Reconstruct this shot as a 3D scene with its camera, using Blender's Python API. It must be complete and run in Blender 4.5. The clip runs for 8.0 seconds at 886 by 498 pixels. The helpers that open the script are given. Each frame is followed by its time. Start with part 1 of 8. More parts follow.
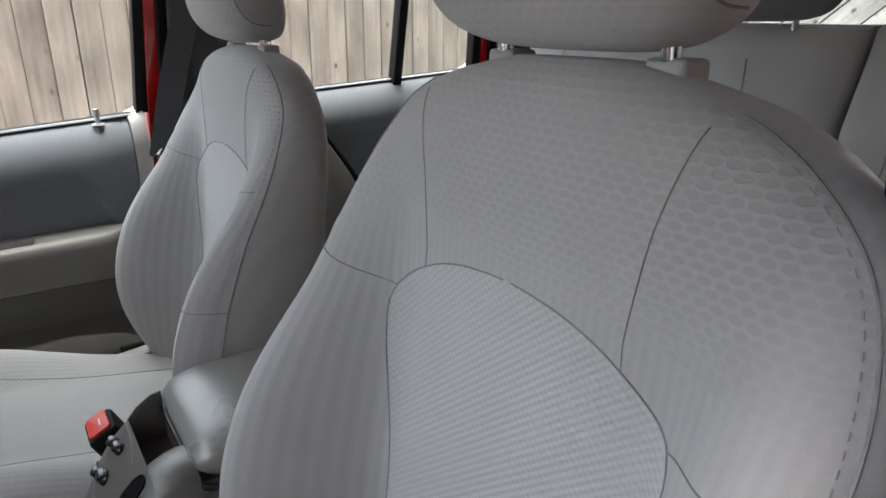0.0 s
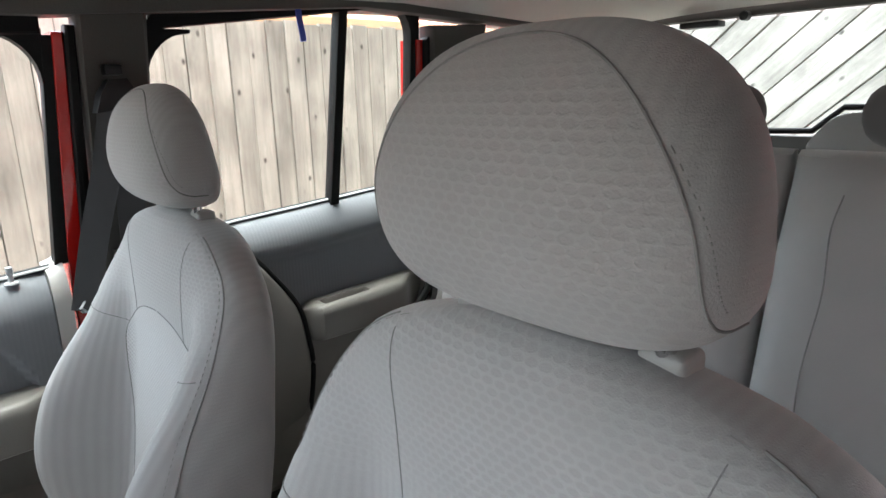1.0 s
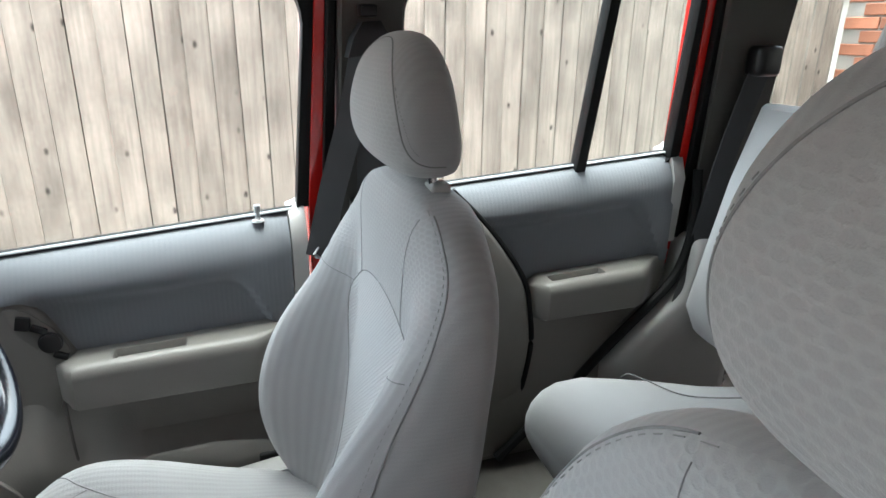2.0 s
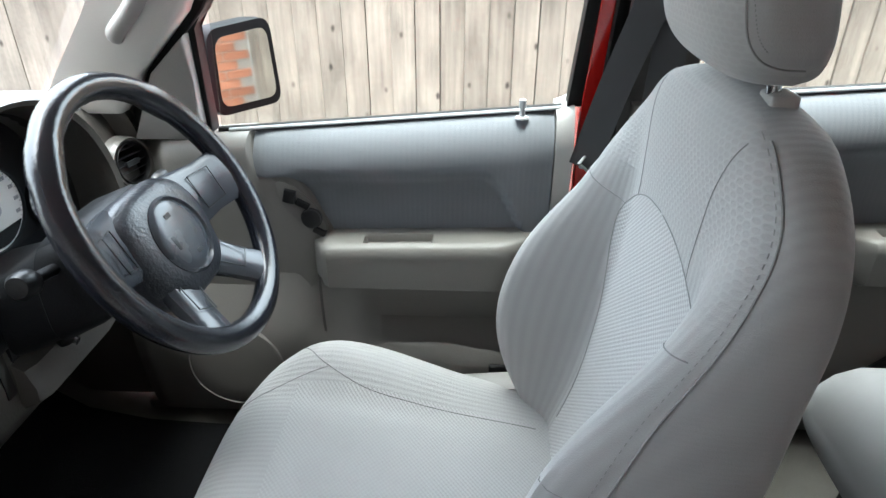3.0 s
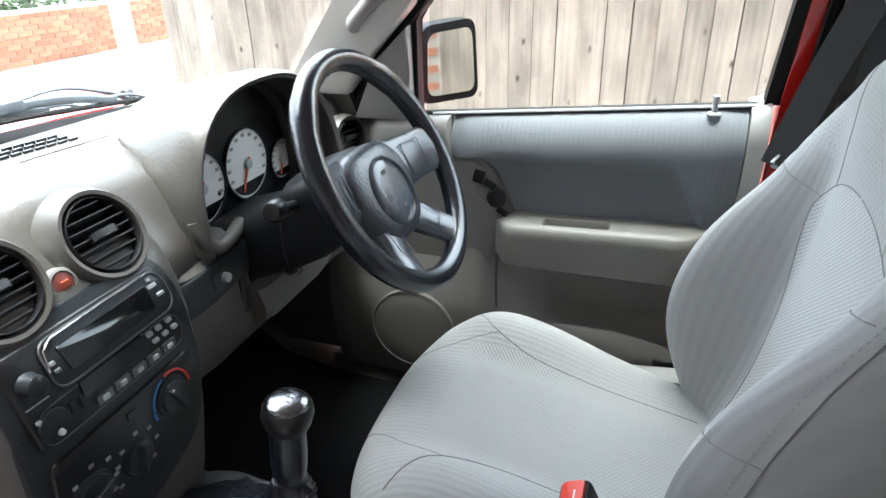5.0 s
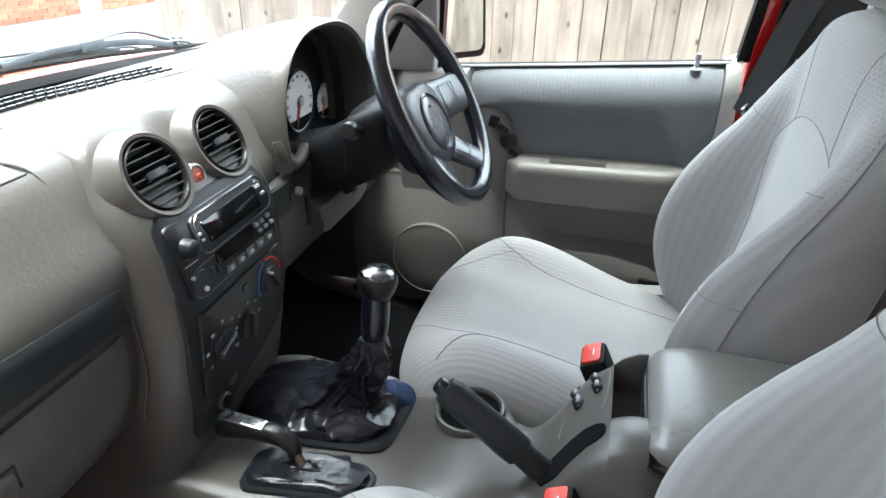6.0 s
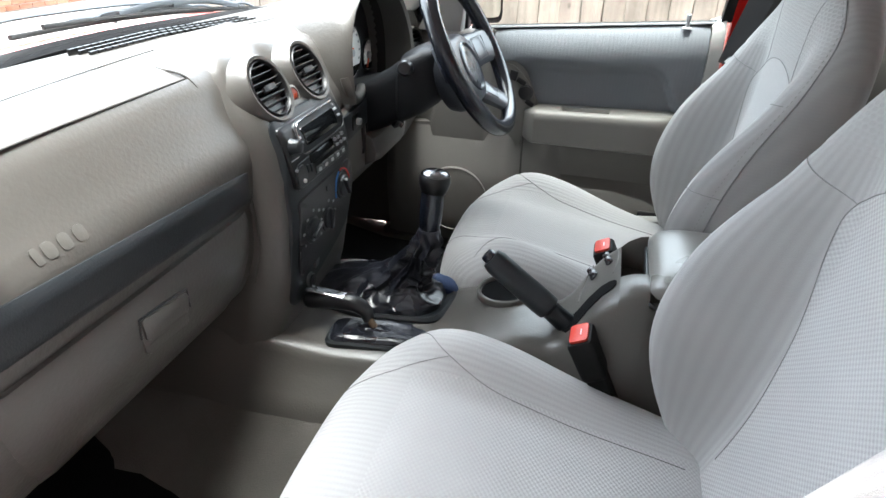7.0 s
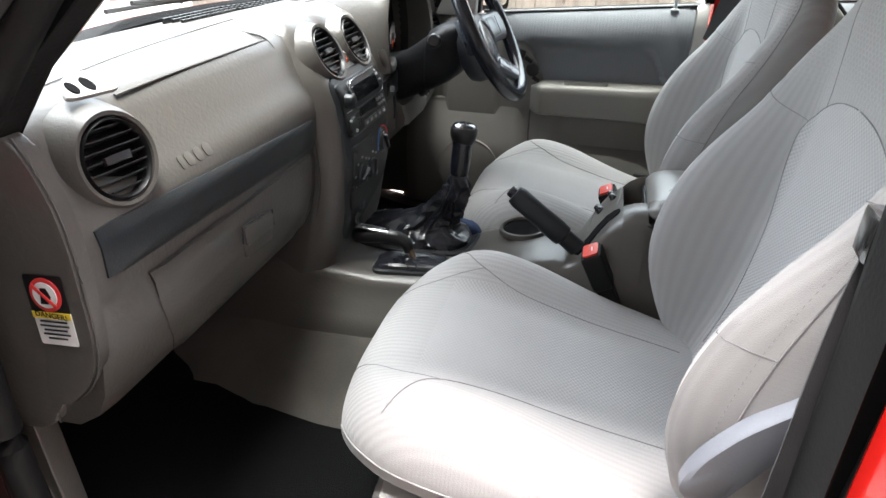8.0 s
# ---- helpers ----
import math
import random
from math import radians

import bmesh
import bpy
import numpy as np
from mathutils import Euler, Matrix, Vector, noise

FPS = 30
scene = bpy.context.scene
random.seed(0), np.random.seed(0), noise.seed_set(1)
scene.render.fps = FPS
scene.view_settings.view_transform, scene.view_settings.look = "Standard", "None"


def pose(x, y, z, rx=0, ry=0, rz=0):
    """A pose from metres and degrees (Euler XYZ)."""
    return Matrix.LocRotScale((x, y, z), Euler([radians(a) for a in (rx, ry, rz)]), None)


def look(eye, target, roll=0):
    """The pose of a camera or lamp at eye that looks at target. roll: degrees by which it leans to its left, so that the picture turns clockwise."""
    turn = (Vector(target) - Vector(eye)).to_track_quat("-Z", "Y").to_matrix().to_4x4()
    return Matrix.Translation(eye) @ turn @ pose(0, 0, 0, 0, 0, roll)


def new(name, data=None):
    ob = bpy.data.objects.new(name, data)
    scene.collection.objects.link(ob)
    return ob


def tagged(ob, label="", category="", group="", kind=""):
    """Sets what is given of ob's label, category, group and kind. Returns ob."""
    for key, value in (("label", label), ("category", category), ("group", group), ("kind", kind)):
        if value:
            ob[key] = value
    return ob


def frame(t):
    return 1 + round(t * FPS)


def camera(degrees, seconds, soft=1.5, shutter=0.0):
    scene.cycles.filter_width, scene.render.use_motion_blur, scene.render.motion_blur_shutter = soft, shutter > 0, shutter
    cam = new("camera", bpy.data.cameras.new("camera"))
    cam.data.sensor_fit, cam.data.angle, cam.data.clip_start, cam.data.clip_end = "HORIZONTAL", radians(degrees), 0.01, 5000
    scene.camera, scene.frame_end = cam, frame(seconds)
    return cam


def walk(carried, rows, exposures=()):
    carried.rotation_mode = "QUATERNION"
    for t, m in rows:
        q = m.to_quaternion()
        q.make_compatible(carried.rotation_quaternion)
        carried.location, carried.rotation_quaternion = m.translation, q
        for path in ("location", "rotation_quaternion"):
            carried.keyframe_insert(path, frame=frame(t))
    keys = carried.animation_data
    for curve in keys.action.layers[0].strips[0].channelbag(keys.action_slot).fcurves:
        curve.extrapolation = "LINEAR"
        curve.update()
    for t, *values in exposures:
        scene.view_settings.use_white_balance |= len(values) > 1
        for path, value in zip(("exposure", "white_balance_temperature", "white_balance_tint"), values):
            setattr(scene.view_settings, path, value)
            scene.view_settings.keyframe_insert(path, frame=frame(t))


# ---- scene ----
cam = camera(70.4, 8.0)
PATH = [
    (0.0, -0.6718, -0.4717, 1.3945, 70.37, -0.7, -125.16),
    (0.5, -0.6517, -0.4732, 1.4584, 75.74, 0.34, -133.36),
    (1.0, -0.5994, -0.4976, 1.5131, 75.85, 1.54, -131.9),
    (1.5, -0.5265, -0.5381, 1.537, 74.94, 1.37, -122.64),
    (2.0, -0.4404, -0.5621, 1.5323, 70.91, -0.75, -110.31),
    (2.2, -0.3995, -0.5618, 1.528, 68.46, -0.75, -105.3),
    (3.3, -0.2815, -0.5523, 1.49, 61.33, -0.15, -81.49),
    (3.5, -0.2781, -0.5515, 1.4868, 61.78, -0.21, -78.22),
    (4.0, -0.2821, -0.5518, 1.4785, 62.04, 2.72, -72.15),
    (4.2, -0.2911, -0.5497, 1.4735, 62.95, 1.83, -71.93),
    (5.3, -0.4573, -0.5332, 1.4657, 63.89, 1.04, -71.08),
    (5.5, -0.5028, -0.5157, 1.4647, 63.38, 1.17, -70.41),
    (6.0, -0.6286, -0.4862, 1.456, 62.2, -1.07, -74.49),
    (6.5, -0.7485, -0.4721, 1.4361, 61.58, -2.75, -77.64),
    (7.0, -0.8965, -0.4738, 1.4272, 61.71, -1.55, -75.08),
    (7.5, -1.0312, -0.4575, 1.4102, 61.88, -1.29, -74.02),
    (8.0, -1.1236, -0.4589, 1.4028, 62.21, -1.36, -76.09),
]
EXPOSE = [(0.0, 2.27, 6450, 15), (1.0, 2.75, 6350, 12), (2.0, 2.78, 6150, 10), (3.5, 2.93, 6150, 9), (4.0, 2.93, 6150, 9), (5.5, 2.98, 6150, 9), (6.5, 3.15, 6200, 10), (7.0, 3.08, 6300, 11), (7.5, 2.92, 6350, 11), (8.0, 2.75, 6450, 12)]
walk(cam, [(t, pose(x, y, z, rx, ry, rz)) for t, x, y, z, rx, ry, rz in PATH], EXPOSE)

# ---- daylight: a bright overcast sky ----
world = bpy.data.worlds.new("sky")
scene.world = world
world.use_nodes = True
wn = world.node_tree
sky = wn.nodes.new("ShaderNodeTexSky")
sky.sky_type, sky.sun_disc = "NISHITA", False
sky.sun_elevation, sky.sun_rotation = radians(87), radians(-63)
sky.air_density, sky.dust_density, sky.ozone_density = 1.0, 6.0, 0.6
wn.nodes["Background"].inputs["Strength"].default_value = 0.45
cloud = wn.nodes.new("ShaderNodeHueSaturation")
cloud.inputs["Saturation"].default_value = 0.35
wn.links.new(sky.outputs["Color"], cloud.inputs["Color"])
wn.links.new(cloud.outputs["Color"], wn.nodes["Background"].inputs["Color"])
sun = new("sun", bpy.data.lights.new("sun", "SUN"))
sun.data.energy, sun.data.angle, sun.data.color = 0.4, radians(40), (1.0, 0.98, 0.95)
sun.matrix_world = look((-0.2, 0.1, 6.0), (0, 0, 0))


# ---- materials ----
def mat(name, color, rough=0.6, metal=0.0, vary=(6.0, 0.12), grain=(120.0, 0.1), spec=0.5, sheen=0.0, coat=0.0, island=0.0, wear=0.0):
    """A surface with colour change at two scales, a fine relief and a roughness that wanders."""
    m = bpy.data.materials.new(name)
    m.use_nodes = True
    t = m.node_tree
    b = t.nodes["Principled BSDF"]
    b.inputs["Metallic"].default_value = metal
    b.inputs["Specular IOR Level"].default_value = spec
    b.inputs["Sheen Weight"].default_value = sheen
    b.inputs["Coat Weight"].default_value = coat
    co = t.nodes.new("ShaderNodeTexCoord")
    big = t.nodes.new("ShaderNodeTexNoise")
    big.inputs["Scale"].default_value, big.inputs["Detail"].default_value = vary[0], 5.0
    fine = t.nodes.new("ShaderNodeTexNoise")
    fine.inputs["Scale"].default_value, fine.inputs["Detail"].default_value = grain[0], 3.0
    for n in (big, fine):
        t.links.new(co.outputs["Object"], n.inputs["Vector"])
    total = t.nodes.new("ShaderNodeMath")
    total.operation = "MULTIPLY_ADD"
    total.inputs[1].default_value = 0.35
    t.links.new(fine.outputs["Fac"], total.inputs[0])
    t.links.new(big.outputs["Fac"], total.inputs[2])
    ramp = t.nodes.new("ShaderNodeMapRange")
    ramp.inputs["From Min"].default_value, ramp.inputs["From Max"].default_value = 0.45, 0.95
    ramp.inputs["To Min"].default_value, ramp.inputs["To Max"].default_value = 1 - vary[1], 1 + vary[1]
    t.links.new(total.outputs[0], ramp.inputs["Value"])
    tone = ramp.outputs[0]
    if island:
        info = t.nodes.new("ShaderNodeObjectInfo")
        spread = t.nodes.new("ShaderNodeMapRange")
        spread.inputs["To Min"].default_value, spread.inputs["To Max"].default_value = 1 - island, 1 + island
        t.links.new(info.outputs["Random"], spread.inputs["Value"])
        both = t.nodes.new("ShaderNodeMath")
        both.operation = "MULTIPLY"
        t.links.new(tone, both.inputs[0])
        t.links.new(spread.outputs[0], both.inputs[1])
        tone = both.outputs[0]
    mul = t.nodes.new("ShaderNodeVectorMath")
    mul.operation = "SCALE"
    mul.inputs[0].default_value = color
    t.links.new(tone, mul.inputs["Scale"])
    t.links.new(mul.outputs[0], b.inputs["Base Color"])
    rr = t.nodes.new("ShaderNodeMapRange")
    rr.inputs["From Min"].default_value, rr.inputs["From Max"].default_value = 0.3, 0.7
    rr.inputs["To Min"].default_value, rr.inputs["To Max"].default_value = max(0.02, rough - 0.06), min(1, rough + 0.06)
    t.links.new(big.outputs["Fac"], rr.inputs["Value"])
    t.links.new(rr.outputs[0], b.inputs["Roughness"])
    if grain[1]:
        bump = t.nodes.new("ShaderNodeBump")
        bump.inputs["Strength"].default_value, bump.inputs["Distance"].default_value = grain[1], 0.002
        t.links.new(fine.outputs["Fac"], bump.inputs["Height"])
        t.links.new(bump.outputs[0], b.inputs["Normal"])
    return m


def maths(t, op, a, b=None, c=None):
    n = t.nodes.new("ShaderNodeMath")
    n.operation = op
    for i, v in enumerate((a, b, c)):
        if v is None:
            continue
        if isinstance(v, (int, float)):
            n.inputs[i].default_value = v
        else:
            t.links.new(v, n.inputs[i])
    return n.outputs[0]


def weave(name, color, pattern, second="Z", depth=0.5, contrast=0.14, first="X"):
    """Woven seat cloth in real size. pattern: ribs, waffle, dashes or plain; second: the axis that runs along the panel."""
    m = mat(name, color, rough=0.85, vary=(5.0, 0.07), grain=(900.0, 0.25), spec=0.25, sheen=0.25)
    t = m.node_tree
    b = t.nodes["Principled BSDF"]
    co = [n for n in t.nodes if n.bl_idname == "ShaderNodeTexCoord"][0]
    sep = t.nodes.new("ShaderNodeSeparateXYZ")
    t.links.new(co.outputs["Object"], sep.inputs[0])
    u, v = sep.outputs[first], sep.outputs[second]
    if pattern == "ribs":
        h = maths(t, "SINE", maths(t, "MULTIPLY", u, 2 * math.pi / 0.0085))
        h = maths(t, "MULTIPLY_ADD", h, 0.5, 0.5)
        cut = maths(t, "SINE", maths(t, "MULTIPLY", v, 2 * math.pi / 0.005))
        h = maths(t, "MULTIPLY_ADD", cut, 0.12, h)
    elif pattern == "waffle":
        a = maths(t, "SINE", maths(t, "MULTIPLY", u, 2 * math.pi / 0.0075))
        c = maths(t, "SINE", maths(t, "MULTIPLY", v, 2 * math.pi / 0.0065))
        h = maths(t, "MULTIPLY_ADD", maths(t, "MULTIPLY", a, c), 0.5, 0.5)
    elif pattern in ("dashes", "fade"):
        # rows of dark lens-shaped dots, every other row shifted by half a step
        pitch, row = 0.0104, 0.0056
        k = maths(t, "FLOOR", maths(t, "DIVIDE", v, row))
        shift = maths(t, "MULTIPLY", maths(t, "MODULO", k, 2.0), pitch / 2)
        fu = maths(t, "FRACT", maths(t, "DIVIDE", maths(t, "ADD", maths(t, "ADD", u, shift), 5.0), pitch))
        fv = maths(t, "FRACT", maths(t, "ADD", maths(t, "DIVIDE", v, row), 100.0))
        du = maths(t, "MULTIPLY", maths(t, "SUBTRACT", fu, 0.5), 2.0)
        dv = maths(t, "MULTIPLY", maths(t, "SUBTRACT", fv, 0.5), 2.1)
        r = maths(t, "ADD", maths(t, "MULTIPLY", du, du), maths(t, "MULTIPLY", dv, dv))
        step = t.nodes.new("ShaderNodeMapRange")
        step.interpolation_type = "SMOOTHSTEP"
        step.inputs["From Min"].default_value, step.inputs["From Max"].default_value = 0.25, 1.1
        t.links.new(r, step.inputs["Value"])
        patch = t.nodes.new("ShaderNodeTexNoise")
        patch.inputs["Scale"].default_value = 9.0
        t.links.new(co.outputs["Object"], patch.inputs["Vector"])
        worn = t.nodes.new("ShaderNodeMapRange")
        worn.inputs["From Min"].default_value, worn.inputs["From Max"].default_value = 0.35, 0.6
        worn.inputs["To Min"].default_value = 0.35
        t.links.new(patch.outputs["Fac"], worn.inputs["Value"])
        h = maths(t, "MULTIPLY", step.outputs[0], worn.outputs[0])
        if pattern == "fade":
            ribs = maths(t, "MULTIPLY_ADD", maths(t, "SINE", maths(t, "MULTIPLY", u, 2 * math.pi / 0.0085)), 0.3, 0.5)
            high = t.nodes.new("ShaderNodeMapRange")
            high.interpolation_type = "SMOOTHSTEP"
            high.inputs["From Min"].default_value, high.inputs["From Max"].default_value = 1.20, 1.29
            t.links.new(v, high.inputs["Value"])
            h = maths(t, "ADD", maths(t, "MULTIPLY", h, high.outputs[0]), maths(t, "MULTIPLY", ribs, maths(t, "SUBTRACT", 1.0, high.outputs[0])))
    else:
        return m
    old = b.inputs["Base Color"].links[0].from_socket
    scale = maths(t, "MULTIPLY_ADD", h, contrast * 2, 1 - contrast)
    mul = t.nodes.new("ShaderNodeVectorMath")
    mul.operation = "SCALE"
    t.links.new(old, mul.inputs[0])
    t.links.new(scale, mul.inputs["Scale"])
    t.links.new(mul.outputs[0], b.inputs["Base Color"])
    first = b.inputs["Normal"].links[0].from_node
    bump = t.nodes.new("ShaderNodeBump")
    bump.inputs["Strength"].default_value, bump.inputs["Distance"].default_value = depth, 0.0012
    t.links.new(h, bump.inputs["Height"])
    t.links.new(first.outputs[0], bump.inputs["Normal"])
    t.links.new(bump.outputs[0], b.inputs["Normal"])
    return m


def pane_glass(name, tint=(0.80, 0.84, 0.82)):
    m = bpy.data.materials.new(name)
    m.use_nodes = True
    t = m.node_tree
    t.nodes.remove(t.nodes["Principled BSDF"])
    clear = t.nodes.new("ShaderNodeBsdfTransparent")
    clear.inputs["Color"].default_value = (*tint, 1)
    gloss = t.nodes.new("ShaderNodeBsdfGlossy")
    gloss.inputs["Roughness"].default_value = 0.02
    edge = t.nodes.new("ShaderNodeLayerWeight")
    mix = t.nodes.new("ShaderNodeMixShader")
    steep = maths(t, "POWER", edge.outputs["Facing"], 4.0)
    t.links.new(maths(t, "MULTIPLY_ADD", steep, 0.5, 0.02), mix.inputs[0])
    t.links.new(clear.outputs[0], mix.inputs[1])
    t.links.new(gloss.outputs[0], mix.inputs[2])
    t.links.new(mix.outputs[0], t.nodes["Material Output"].inputs["Surface"])
    return m


def timber(name, color, knots=True):
    """Weathered softwood: long grain along z, brown knots, grey patches, each board a little different."""
    m = mat(name, color, rough=0.85, vary=(2.2, 0.22), grain=(60.0, 0.2), spec=0.2, island=0.13)
    t = m.node_tree
    b = t.nodes["Principled BSDF"]
    co = [n for n in t.nodes if n.bl_idname == "ShaderNodeTexCoord"][0]
    info = t.nodes.new("ShaderNodeObjectInfo")
    off = t.nodes.new("ShaderNodeVectorMath")
    off.operation = "MULTIPLY_ADD"
    off.inputs[1].default_value = (1, 1, 1)
    jump = t.nodes.new("ShaderNodeCombineXYZ")
    t.links.new(maths(t, "MULTIPLY", info.outputs["Random"], 37.0), jump.inputs[2])
    t.links.new(maths(t, "MULTIPLY", info.outputs["Random"], 11.0), jump.inputs[1])
    t.links.new(co.outputs["Object"], off.inputs[0])
    t.links.new(jump.outputs[0], off.inputs[2])
    stretch = t.nodes.new("ShaderNodeMapping")
    stretch.inputs["Scale"].default_value = (60, 60, 2.2)
    t.links.new(off.outputs[0], stretch.inputs["Vector"])
    streak = t.nodes.new("ShaderNodeTexNoise")
    streak.inputs["Scale"].default_value, streak.inputs["Detail"].default_value = 1.0, 6.0
    t.links.new(stretch.outputs[0], streak.inputs["Vector"])
    cell = t.nodes.new("ShaderNodeMapping")
    cell.inputs["Scale"].default_value = (9.0, 11.0, 6.5)
    t.links.new(off.outputs[0], cell.inputs["Vector"])
    vor = t.nodes.new("ShaderNodeTexVoronoi")
    vor.inputs["Scale"].default_value = 1.0
    t.links.new(cell.outputs[0], vor.inputs["Vector"])
    knot = t.nodes.new("ShaderNodeMapRange")
    knot.inputs["From Min"].default_value, knot.inputs["From Max"].default_value = 0.05, 0.14
    knot.inputs["To Min"].default_value, knot.inputs["To Max"].default_value = 0.22, 1.0
    t.links.new(vor.outputs["Distance"], knot.inputs["Value"])
    line = t.nodes.new("ShaderNodeMapRange")
    line.inputs["From Min"].default_value, line.inputs["From Max"].default_value = 0.3, 0.7
    line.inputs["To Min"].default_value, line.inputs["To Max"].default_value = 0.84, 1.12
    t.links.new(streak.outputs["Fac"], line.inputs["Value"])
    k = maths(t, "MULTIPLY", knot.outputs[0], line.outputs[0]) if knots else line.outputs[0]
    # bleached and rain-stained patches
    spread = t.nodes.new("ShaderNodeMapping")
    spread.inputs["Scale"].default_value = (7.0, 7.0, 3.0)
    t.links.new(off.outputs[0], spread.inputs["Vector"])
    stain = t.nodes.new("ShaderNodeTexNoise")
    stain.inputs["Scale"].default_value, stain.inputs["Detail"].default_value = 1.0, 4.0
    t.links.new(spread.outputs[0], stain.inputs["Vector"])
    patch = t.nodes.new("ShaderNodeMapRange")
    patch.inputs["From Min"].default_value, patch.inputs["From Max"].default_value = 0.32, 0.66
    patch.inputs["To Min"].default_value, patch.inputs["To Max"].default_value = 0.74, 1.28
    t.links.new(stain.outputs["Fac"], patch.inputs["Value"])
    k = maths(t, "MULTIPLY", k, patch.outputs[0])
    old = b.inputs["Base Color"].links[0].from_socket
    mul = t.nodes.new("ShaderNodeVectorMath")
    mul.operation = "SCALE"
    t.links.new(old, mul.inputs[0])
    t.links.new(k, mul.inputs["Scale"])
    t.links.new(mul.outputs[0], b.inputs["Base Color"])
    return m


SEAT = (0.37, 0.365, 0.36)
CLOTH_PLAIN = weave("cloth_plain", SEAT, "plain")
CLOTH_SIDE = weave("cloth_side", (0.33, 0.325, 0.32), "ribs", depth=0.15, contrast=0.03)
CLOTH_WAFFLE = weave("cloth_waffle", (0.41, 0.405, 0.40), "waffle", depth=0.6, contrast=0.075)
CLOTH_DASH = weave("cloth_dashes", (0.35, 0.342, 0.335), "dashes", depth=0.25, contrast=0.04)
CLOTH_FACE = weave("cloth_face", (0.355, 0.349, 0.343), "fade", depth=0.35, contrast=0.055)
CUSH_RIBS = weave("cushion_ribs", SEAT, "ribs", second="Y", depth=0.22, contrast=0.028)
CUSH_WAFFLE = weave("cushion_waffle", (0.385, 0.38, 0.375), "waffle", second="Y", depth=0.45, contrast=0.045)
CLOTH_DARK = weave("cloth_dark", (0.13, 0.13, 0.132), "plain")
SEAM = mat("seam_thread", (0.22, 0.217, 0.213), rough=0.9, vary=(40, 0.2), grain=(600, 0.3))
STITCH = mat("stitch_thread", (0.25, 0.245, 0.24), rough=0.8)
DOOR_CLOTH = weave("door_cloth", (0.165, 0.175, 0.190), "ribs", second="Z", depth=0.12, contrast=0.012, first="Y")
TAUPE = mat("taupe_plastic", (0.088, 0.082, 0.074), rough=0.37, vary=(3.0, 0.06), grain=(300.0, 0.16), spec=0.55)
DOORTRIM = mat("door_trim_plastic", (0.165, 0.156, 0.143), rough=0.48, vary=(3.0, 0.05), grain=(360.0, 0.18), spec=0.4)
# taupe darkened to carry the shade inside the instrument hood
LINING = mat("hood_lining_shaded", (0.030, 0.028, 0.026), rough=0.7, vary=(4.0, 0.08), grain=(300.0, 0.2), spec=0.25)
TAUPE_SKIN = mat("taupe_dash_skin", (0.079, 0.073, 0.066), rough=0.34, vary=(3.0, 0.08), grain=(170.0, 0.26), spec=0.6)
TAUPE_LIGHT = mat("pale_taupe_plastic", (0.33, 0.323, 0.31), rough=0.42, vary=(3.0, 0.05), grain=(420.0, 0.2), spec=0.45)
# paler than the other trim: light from the windscreen put into the colour
PILLAR = mat("pillar_plastic_lit", (0.68, 0.67, 0.645), rough=0.5, vary=(3.0, 0.05), grain=(420.0, 0.12), spec=0.4)
TAUPE_DARK = mat("dark_taupe_lining", (0.080, 0.076, 0.070), rough=0.7, vary=(3.0, 0.08), grain=(300.0, 0.2), spec=0.3)
SLATE = mat("slate_plastic", (0.017, 0.020, 0.023), rough=0.36, vary=(4.0, 0.1), grain=(420.0, 0.18), spec=0.45)
SLATE_SHINY = mat("wheel_leatherette", (0.009, 0.011, 0.018), rough=0.22, vary=(8.0, 0.15), grain=(300.0, 0.2), spec=0.8)
BLACK = mat("black_plastic", (0.008, 0.008, 0.009), rough=0.35, vary=(6.0, 0.15), grain=(300.0, 0.1))
RUBBER = mat("black_rubber", (0.007, 0.007, 0.007), rough=0.6, vary=(6.0, 0.2), grain=(200.0, 0.2), spec=0.2)
HUB = mat("hub_leatherette", (0.026, 0.029, 0.037), rough=0.33, vary=(8.0, 0.15), grain=(240.0, 0.5), spec=0.7)
SATIN = mat("satin_grey_plastic", (0.075, 0.078, 0.082), rough=0.32, vary=(8.0, 0.1), grain=(300.0, 0.05), spec=0.6)
SHROUD = mat("shroud_plastic", (0.010, 0.011, 0.013), rough=0.5, vary=(5.0, 0.15), grain=(380.0, 0.2), spec=0.22)
ROD = mat("worn_rod", (0.16, 0.11, 0.07), rough=0.45, metal=0.6, vary=(40.0, 0.3), grain=(300.0, 0.2))
LEATHER = mat("black_leather", (0.011, 0.012, 0.017), rough=0.28, vary=(14.0, 0.3), grain=(170.0, 0.22), spec=0.5)
WEB = mat("belt_webbing", (0.055, 0.055, 0.058), rough=0.6, vary=(20.0, 0.1), grain=(900.0, 0.4), spec=0.35)
PADCLOTH = mat("navy_pad_cloth", (0.012, 0.013, 0.02), rough=0.8, vary=(20.0, 0.2), grain=(500.0, 0.5))
SHIELD = mat("blue_grey_plastic", (0.17, 0.18, 0.205), rough=0.38, vary=(5.0, 0.08), grain=(300.0, 0.1))
CHROME = mat("satin_chrome", (0.75, 0.75, 0.76), rough=0.16, metal=1.0, vary=(20.0, 0.05), grain=(200.0, 0.02))
KNOBPLATE = mat("knob_plate", (0.22, 0.22, 0.23), rough=0.22, metal=1.0, vary=(60.0, 0.2), grain=(200.0, 0.05))
FIN = mat("vent_fin", (0.030, 0.031, 0.034), rough=0.36, vary=(6.0, 0.1), grain=(300.0, 0.05), spec=0.6)
SILVER = mat("grey_print", (0.40, 0.41, 0.42), rough=0.4)
DIMPRINT = mat("dim_print", (0.30, 0.305, 0.31), rough=0.45)
